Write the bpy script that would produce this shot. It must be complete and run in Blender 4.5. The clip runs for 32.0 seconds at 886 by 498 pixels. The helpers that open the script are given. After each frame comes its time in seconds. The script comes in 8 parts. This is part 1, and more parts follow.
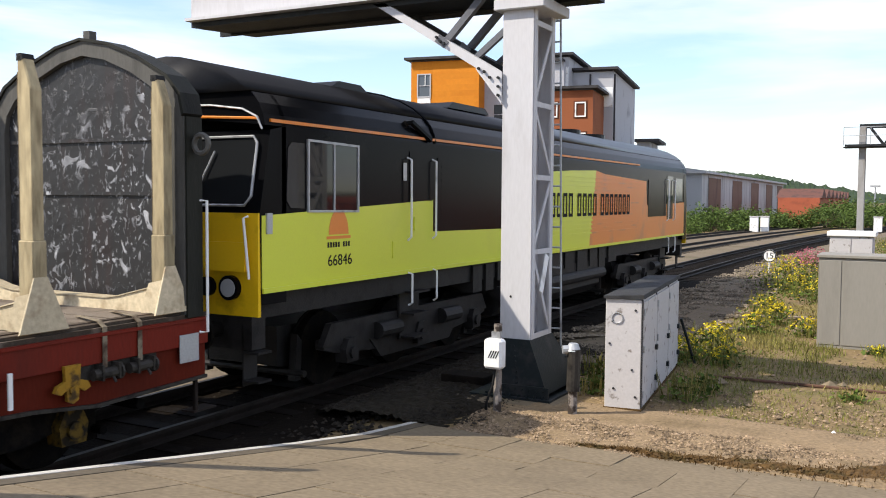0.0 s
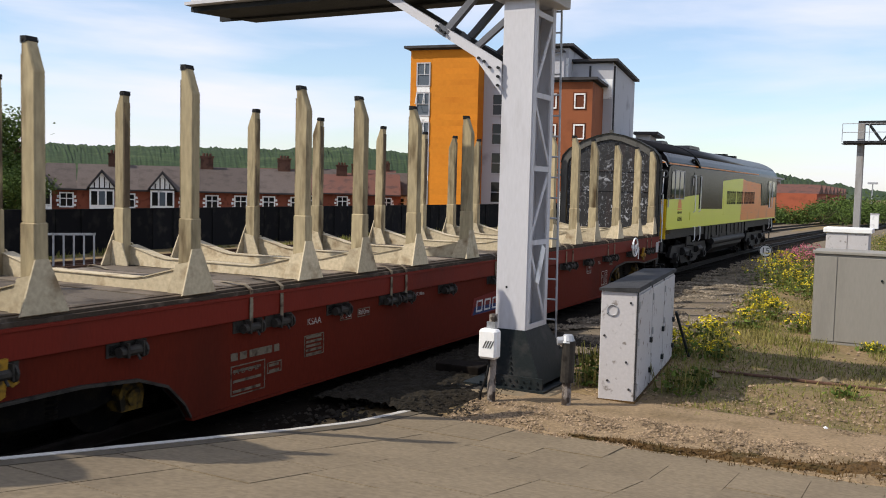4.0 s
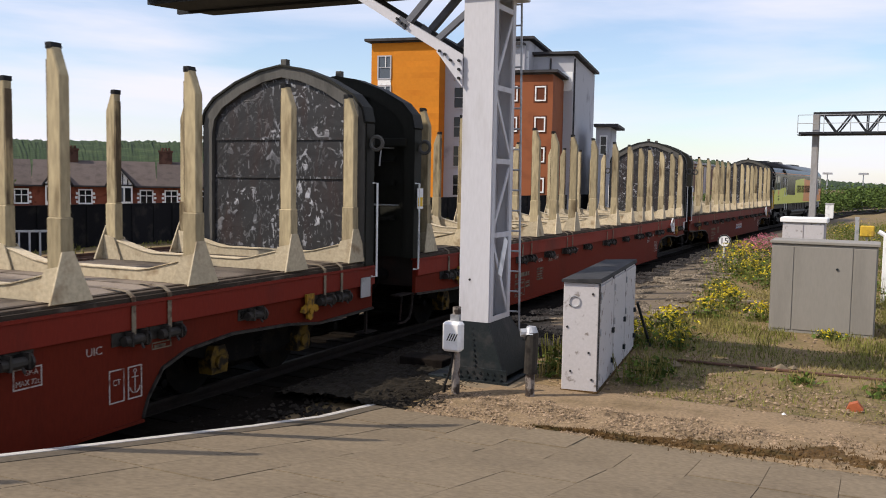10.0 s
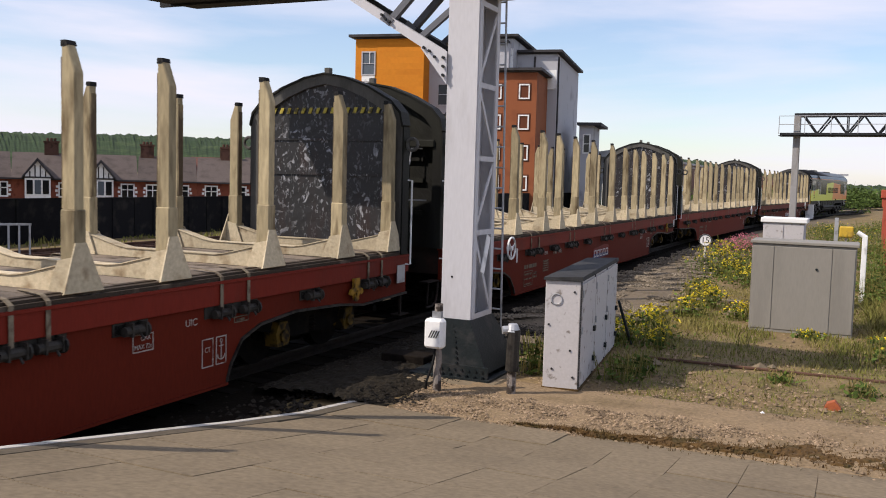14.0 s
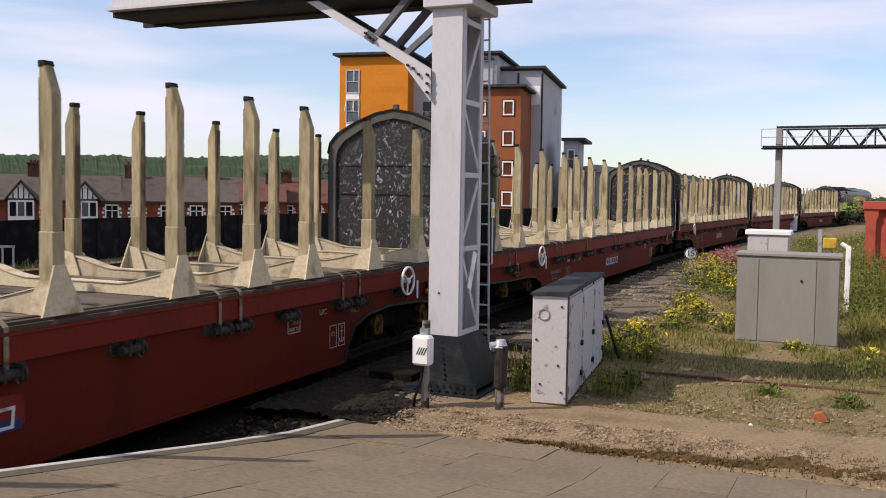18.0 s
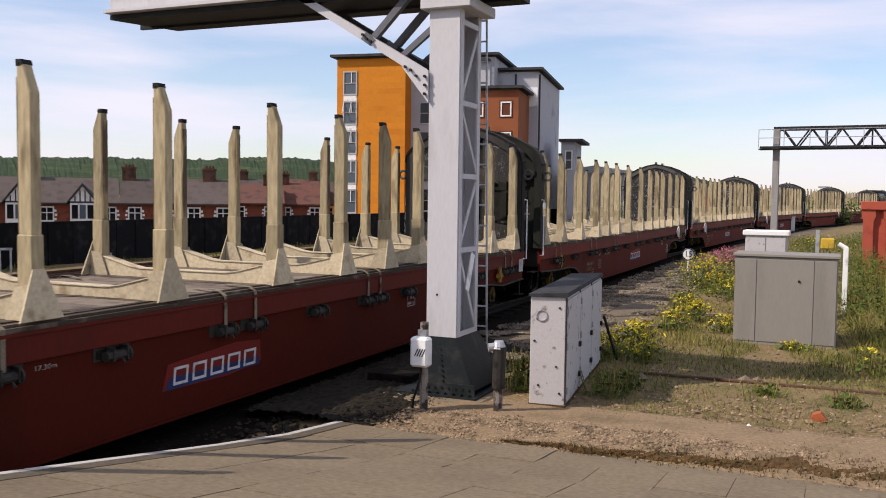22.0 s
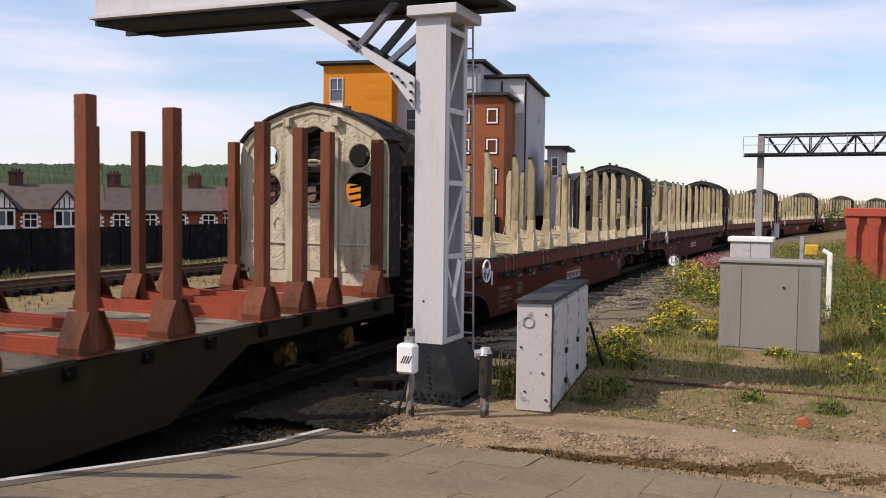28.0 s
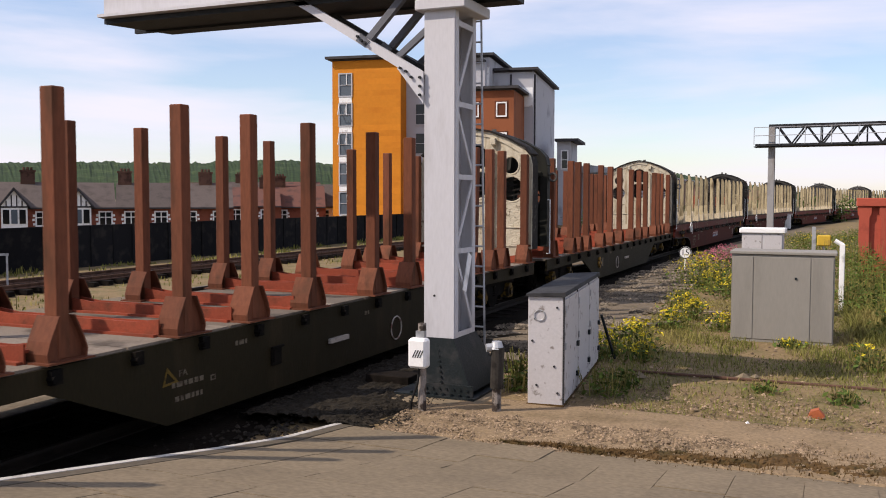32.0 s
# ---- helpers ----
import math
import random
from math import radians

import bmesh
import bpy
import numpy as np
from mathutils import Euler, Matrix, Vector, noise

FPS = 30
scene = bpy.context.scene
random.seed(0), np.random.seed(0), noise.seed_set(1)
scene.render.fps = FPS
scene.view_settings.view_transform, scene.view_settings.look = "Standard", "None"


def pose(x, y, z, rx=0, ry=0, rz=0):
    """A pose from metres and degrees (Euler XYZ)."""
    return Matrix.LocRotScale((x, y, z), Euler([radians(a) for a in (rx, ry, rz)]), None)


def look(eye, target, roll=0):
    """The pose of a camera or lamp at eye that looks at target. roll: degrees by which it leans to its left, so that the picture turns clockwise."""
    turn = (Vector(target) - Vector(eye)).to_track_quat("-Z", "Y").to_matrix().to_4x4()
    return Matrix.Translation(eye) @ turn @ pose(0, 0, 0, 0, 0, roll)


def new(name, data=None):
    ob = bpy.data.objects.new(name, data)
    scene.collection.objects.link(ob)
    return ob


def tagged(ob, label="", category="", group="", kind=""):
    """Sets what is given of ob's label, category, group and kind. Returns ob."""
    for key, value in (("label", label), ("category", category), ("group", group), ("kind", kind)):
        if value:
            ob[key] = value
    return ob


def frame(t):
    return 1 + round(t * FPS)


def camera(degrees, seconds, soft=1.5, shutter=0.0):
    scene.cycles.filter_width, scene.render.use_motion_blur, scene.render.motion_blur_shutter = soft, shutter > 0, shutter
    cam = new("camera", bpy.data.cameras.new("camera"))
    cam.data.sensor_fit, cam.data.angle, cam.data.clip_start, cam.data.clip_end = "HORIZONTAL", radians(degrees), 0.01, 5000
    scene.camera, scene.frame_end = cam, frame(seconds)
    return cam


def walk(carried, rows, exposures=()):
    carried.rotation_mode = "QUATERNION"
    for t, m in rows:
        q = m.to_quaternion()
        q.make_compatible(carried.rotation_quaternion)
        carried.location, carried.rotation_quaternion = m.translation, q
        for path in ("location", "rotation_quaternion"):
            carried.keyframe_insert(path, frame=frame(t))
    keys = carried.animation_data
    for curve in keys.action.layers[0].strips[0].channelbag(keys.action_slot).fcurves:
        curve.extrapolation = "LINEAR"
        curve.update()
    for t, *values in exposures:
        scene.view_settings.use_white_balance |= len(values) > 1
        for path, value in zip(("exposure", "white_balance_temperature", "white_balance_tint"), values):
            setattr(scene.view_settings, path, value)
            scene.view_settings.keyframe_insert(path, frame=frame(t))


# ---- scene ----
import functools

# camera: held by hand on the platform's end, it turns slowly after the train
EYE = 2.6
cam = camera(52.2, 32.0, soft=1.0, shutter=0.08)
PATH = [
    (0.0, 28.1, -3.25, -0.41), (0.5, 28.27, -3.06, -0.77), (1.0, 28.54, -3.09, -1.24), (1.5, 28.32, -3.17, -1.27),
    (2.0, 28.55, -3.47, -0.85), (2.5, 28.5, -3.76, -0.81), (3.0, 28.23, -4.08, -0.81), (3.5, 28.15, -3.84, -1.23),
    (5.5, 27.36, -4.11, -1.43), (6.0, 27.08, -3.98, -1.2), (6.5, 27.08, -4.04, -0.98), (7.0, 27.13, -4.06, -0.95),
    (7.5, 26.86, -4.54, -0.88), (8.0, 26.44, -4.34, -0.83), (8.5, 26.27, -4.06, -1.1), (9.0, 25.92, -4.04, -1.09),
    (9.5, 25.51, -4.03, -1.08), (10.0, 25.56, -4.3, -0.99), (10.5, 25.69, -4.17, -1.34), (11.0, 25.48, -3.82, -1.43),
    (11.5, 25.17, -3.96, -1.58), (12.0, 24.86, -4.02, -1.51), (12.5, 24.83, -4.18, -1.54), (13.0, 24.77, -4.21, -1.6),
    (13.5, 24.48, -4.21, -1.59), (14.0, 24.5, -4.47, -1.57), (14.5, 24.49, -4.3, -1.44), (16.5, 24.21, -3.64, -0.94),
    (17.0, 24.05, -3.6, -1.03), (17.5, 23.75, -3.44, -0.94), (18.0, 23.59, -3.4, -0.86), (18.5, 23.57, -3.8, -1.02),
    (19.0, 23.51, -3.88, -0.97), (19.5, 23.57, -3.88, -0.96), (20.0, 23.56, -3.76, -0.64), (20.5, 23.4, -3.33, -0.48),
    (21.0, 23.29, -3.5, -0.53), (21.5, 23.39, -3.56, -0.52), (22.0, 23.45, -3.31, -0.71), (22.5, 23.45, -3.07, -0.99),
    (23.0, 23.24, -3.1, -0.85), (23.5, 23.22, -3.5, -0.88), (24.0, 23.18, -3.44, -0.9), (24.5, 22.95, -3.44, -0.99),
    (25.0, 22.9, -3.38, -1.1), (25.5, 22.7, -3.34, -1.01), (27.5, 22.49, -3.24, -0.44), (28.0, 22.59, -2.88, -0.71),
    (28.5, 22.61, -2.76, -0.55), (29.0, 22.71, -2.78, -0.5), (29.5, 22.71, -2.98, -0.3), (30.0, 22.61, -3.16, -0.34),
    (30.5, 22.87, -3.22, -0.35), (31.0, 22.98, -3.16, -0.33), (31.5, 23.12, -3.01, -0.39), (32.0, 23.22, -3.25, -0.12)]
walk(cam, [(t, pose(0, 0, EYE, 90 + p, r, y)) for t, y, p, r in PATH],
     [(0.0, 0.52, 6500, 10), (0.5, 0.46, 6500, 10), (1.0, 0.36, 6500, 10), (2.0, 0.19, 6500, 10), (3.0, 0.1, 6500, 10), (6.0, 0.12, 6600, 12),
      (12.0, 0.05, 6600, 14), (20.0, 0.01, 6680, 17), (32.0, 0.05, 6700, 17)])

# ---- daylight: sun from behind and over the train, thin high cloud
SUN_AZ, SUN_EL = 227.5, 44.0  # compass degrees, y is north
world = bpy.data.worlds.new("sky")
scene.world = world
world.use_nodes = True
wn, wl = world.node_tree.nodes, world.node_tree.links
wn.clear()
w_out = wn.new("ShaderNodeOutputWorld")
w_bg = wn.new("ShaderNodeBackground")
w_sky = wn.new("ShaderNodeTexSky")
w_sky.sky_type, w_sky.sun_disc = "NISHITA", False
w_sky.sun_elevation, w_sky.sun_rotation = radians(SUN_EL), radians(SUN_AZ)
w_sky.air_density, w_sky.dust_density, w_sky.ozone_density = 1.0, 0.5, 2.2
w_co = wn.new("ShaderNodeTexCoord")
w_map = wn.new("ShaderNodeMapping")
w_map.inputs["Scale"].default_value = (1.0, 1.3, 8.0)
w_map.inputs["Rotation"].default_value = (0.1, -0.12, 0.4)
w_noise = wn.new("ShaderNodeTexNoise")
w_noise.inputs["Scale"].default_value, w_noise.inputs["Detail"].default_value = 1.7, 8
w_noise.inputs["Roughness"].default_value, w_noise.inputs["Distortion"].default_value = 0.5, 0.3
w_ramp = wn.new("ShaderNodeValToRGB")
w_ramp.color_ramp.elements[0].position, w_ramp.color_ramp.elements[1].position = 0.4, 0.64
w_ramp.color_ramp.elements[0].color = (0.24, 0.24, 0.24, 1)
w_ramp.color_ramp.elements[1].color = (0.95, 0.95, 0.95, 1)
w_mix = wn.new("ShaderNodeMixRGB")
w_mix.inputs["Color2"].default_value = (8.0, 8.1, 9.2, 1)
wl.new(w_co.outputs["Generated"], w_map.inputs["Vector"])
wl.new(w_map.outputs["Vector"], w_noise.inputs["Vector"])
wl.new(w_noise.outputs["Fac"], w_ramp.inputs["Fac"])
wl.new(w_ramp.outputs["Color"], w_mix.inputs["Fac"])
w_hue = wn.new("ShaderNodeHueSaturation")
w_hue.inputs["Saturation"].default_value, w_hue.inputs["Value"].default_value = 1.22, 1.4
wl.new(w_sky.outputs["Color"], w_hue.inputs["Color"])
wl.new(w_hue.outputs["Color"], w_mix.inputs["Color1"])
wl.new(w_mix.outputs["Color"], w_bg.inputs["Color"])
wl.new(w_bg.outputs["Background"], w_out.inputs["Surface"])
w_bg.inputs["Strength"].default_value = 0.11
sun = new("sun", bpy.data.lights.new("sun", "SUN"))
sun.data.energy, sun.data.angle, sun.data.color = 4.4, radians(0.6), (1.0, 0.92, 0.8)
S_AZ, S_EL = radians(SUN_AZ), radians(SUN_EL)
SUN_AT = Vector((math.sin(S_AZ) * math.cos(S_EL), math.cos(S_AZ) * math.cos(S_EL), math.sin(S_EL)))
sun.matrix_world = look(SUN_AT * 60, (0, 0, 0))
scene.view_settings.exposure = 0.0


# ---- materials
def material(name, color, rough=0.7, metal=0.0, vary=0.25, scale=3.0, fine=40.0, bump=0.2, second=None, patch=0.5,
             island=0.0, random_ob=0.0, streak=False, thin=0.15, spec=0.2, world=False):
    """A surface with grain at two scales; second: the colour of worn or dirty patches, over the share 'patch'."""
    m = bpy.data.materials.new(name)
    m.use_nodes = True
    n, l = m.node_tree.nodes, m.node_tree.links
    b = n["Principled BSDF"]
    b.inputs["Roughness"].default_value, b.inputs["Metallic"].default_value = rough, metal
    b.inputs["Specular IOR Level"].default_value = spec
    co = n.new("ShaderNodeTexCoord")
    mp = n.new("ShaderNodeMapping")
    mp.inputs["Scale"].default_value = (1, 1, 0.22) if streak else (1, 1, 1)
    if world:
        l.new(n.new("ShaderNodeNewGeometry").outputs["Position"], mp.inputs["Vector"])
    else:
        far = n.new("ShaderNodeVectorMath")
        far.operation = "MULTIPLY_ADD"
        far.inputs[1].default_value = (31.0, 17.0, 53.0)
        l.new(n.new("ShaderNodeObjectInfo").outputs["Random"], far.inputs[0])
        l.new(co.outputs["Object"], far.inputs[2])
        l.new(far.outputs["Vector"], mp.inputs["Vector"])
    a = n.new("ShaderNodeTexNoise")
    a.inputs["Scale"].default_value, a.inputs["Detail"].default_value = scale, 6
    f = n.new("ShaderNodeTexNoise")
    f.inputs["Scale"].default_value, f.inputs["Detail"].default_value = fine, 4
    l.new(mp.outputs["Vector"], a.inputs["Vector"])
    l.new(mp.outputs["Vector"], f.inputs["Vector"])
    mixed = n.new("ShaderNodeMixRGB")
    mixed.inputs["Color1"].default_value = (*color, 1)
    mixed.inputs["Color2"].default_value = (*(second or [c * 0.55 for c in color]), 1)
    ramp = n.new("ShaderNodeValToRGB")
    ramp.color_ramp.elements[0].position = 0.62 - 0.24 * patch
    ramp.color_ramp.elements[1].position = 0.62 - 0.24 * patch + thin
    l.new(a.outputs["Fac"], ramp.inputs["Fac"])
    l.new(ramp.outputs["Color"], mixed.inputs["Fac"])
    hsv = n.new("ShaderNodeHueSaturation")
    math_node = n.new("ShaderNodeMath")
    math_node.operation = "MULTIPLY_ADD"
    math_node.inputs[1].default_value, math_node.inputs[2].default_value = 2 * vary, 1 - vary
    l.new(f.outputs["Fac"], math_node.inputs[0])
    value = math_node.outputs[0]
    for amount, source in ((island, "ShaderNodeNewGeometry"), (random_ob, "ShaderNodeObjectInfo")):
        if amount:
            g = n.new(source)
            mul = n.new("ShaderNodeMath")
            mul.operation = "MULTIPLY_ADD"
            mul.inputs[1].default_value, mul.inputs[2].default_value = 2 * amount, 1 - amount
            l.new(g.outputs["Random Per Island" if source == "ShaderNodeNewGeometry" else "Random"], mul.inputs[0])
            both = n.new("ShaderNodeMath")
            both.operation = "MULTIPLY"
            l.new(value, both.inputs[0])
            l.new(mul.outputs[0], both.inputs[1])
            value = both.outputs[0]
    l.new(value, hsv.inputs["Value"])
    l.new(mixed.outputs["Color"], hsv.inputs["Color"])
    l.new(hsv.outputs["Color"], b.inputs["Base Color"])
    if bump:
        bp = n.new("ShaderNodeBump")
        bp.inputs["Strength"].default_value, bp.inputs["Distance"].default_value = bump, 0.02
        l.new(f.outputs["Fac"], bp.inputs["Height"])
        l.new(bp.outputs["Normal"], b.inputs["Normal"])
    return m


def glass_dark(name, color=(0.02, 0.022, 0.025), rough=0.06):
    m = bpy.data.materials.new(name)
    m.use_nodes = True
    b = m.node_tree.nodes["Principled BSDF"]
    b.inputs["Base Color"].default_value = (*color, 1)
    b.inputs["Roughness"].default_value = rough
    b.inputs["Specular IOR Level"].default_value = 0.35
    return m


def scratched(name, color, bare, more=0.0, stain=(0.025, 0.0155, 0.0145), gloss=0.35):
    """Sheet that logs have scraped in short crooked marks, thick in some places, with stains running down."""
    m = bpy.data.materials.new(name)
    m.use_nodes = True
    n, l = m.node_tree.nodes, m.node_tree.links
    b = n["Principled BSDF"]
    b.inputs["Roughness"].default_value, b.inputs["Specular IOR Level"].default_value = 0.5, gloss
    co = n.new("ShaderNodeTexCoord")
    far = n.new("ShaderNodeVectorMath")
    far.operation = "MULTIPLY_ADD"
    far.inputs[1].default_value = (9.0, 7.0, 13.0)
    l.new(n.new("ShaderNodeObjectInfo").outputs["Random"], far.inputs[0])
    l.new(co.outputs["Object"], far.inputs[2])
    marks = []
    rows = ((4.6, 1.3, 0.6 - more, 0.06, (1.3, 1, 1.1)), (10.0, 1.0, 0.6 - more, 0.06, (1.9, 1, 0.8)), (1.3, 0.8, 0.45, 0.2, (1, 1, 0.8)), (3.0, 0.4, 0.5, 0.2, (1.6, 1, 0.22)))
    for scale, distortion, low, wide, stretch in rows:
        mp = n.new("ShaderNodeMapping")
        mp.inputs["Scale"].default_value = stretch
        no = n.new("ShaderNodeTexNoise")
        no.inputs["Scale"].default_value, no.inputs["Detail"].default_value, no.inputs["Distortion"].default_value = scale, 5, distortion
        ra = n.new("ShaderNodeValToRGB")
        ra.color_ramp.elements[0].position, ra.color_ramp.elements[1].position = low, low + wide
        l.new(far.outputs["Vector"], mp.inputs["Vector"])
        l.new(mp.outputs["Vector"], no.inputs["Vector"])
        l.new(no.outputs["Fac"], ra.inputs["Fac"])
        marks.append(ra.outputs["Color"])
    add = n.new("ShaderNodeMixRGB")
    add.blend_type = "ADD"
    add.inputs["Fac"].default_value = 0.7
    l.new(marks[0], add.inputs["Color1"])
    l.new(marks[1], add.inputs["Color2"])
    dim = n.new("ShaderNodeMath")
    dim.operation = "MULTIPLY_ADD"
    dim.inputs[1].default_value, dim.inputs[2].default_value = 0.8, 0.12
    l.new(marks[2], dim.inputs[0])
    fac = n.new("ShaderNodeMath")
    fac.operation, fac.use_clamp = "MULTIPLY", True
    l.new(add.outputs["Color"], fac.inputs[0])
    l.new(dim.outputs[0], fac.inputs[1])
    run_down = n.new("ShaderNodeMixRGB")
    run_down.inputs["Color1"].default_value, run_down.inputs["Color2"].default_value = (*color, 1), (*stain, 1)
    l.new(marks[3], run_down.inputs["Fac"])
    mix = n.new("ShaderNodeMixRGB")
    mix.inputs["Color2"].default_value = (*bare, 1)
    l.new(run_down.outputs["Color"], mix.inputs["Color1"])
    l.new(fac.outputs[0], mix.inputs["Fac"])
    l.new(mix.outputs["Color"], b.inputs["Base Color"])
    bp = n.new("ShaderNodeBump")
    bp.inputs["Strength"].default_value, bp.inputs["Distance"].default_value = 0.35, 0.02
    l.new(add.outputs["Color"], bp.inputs["Height"])
    l.new(bp.outputs["Normal"], b.inputs["Normal"])
    return m


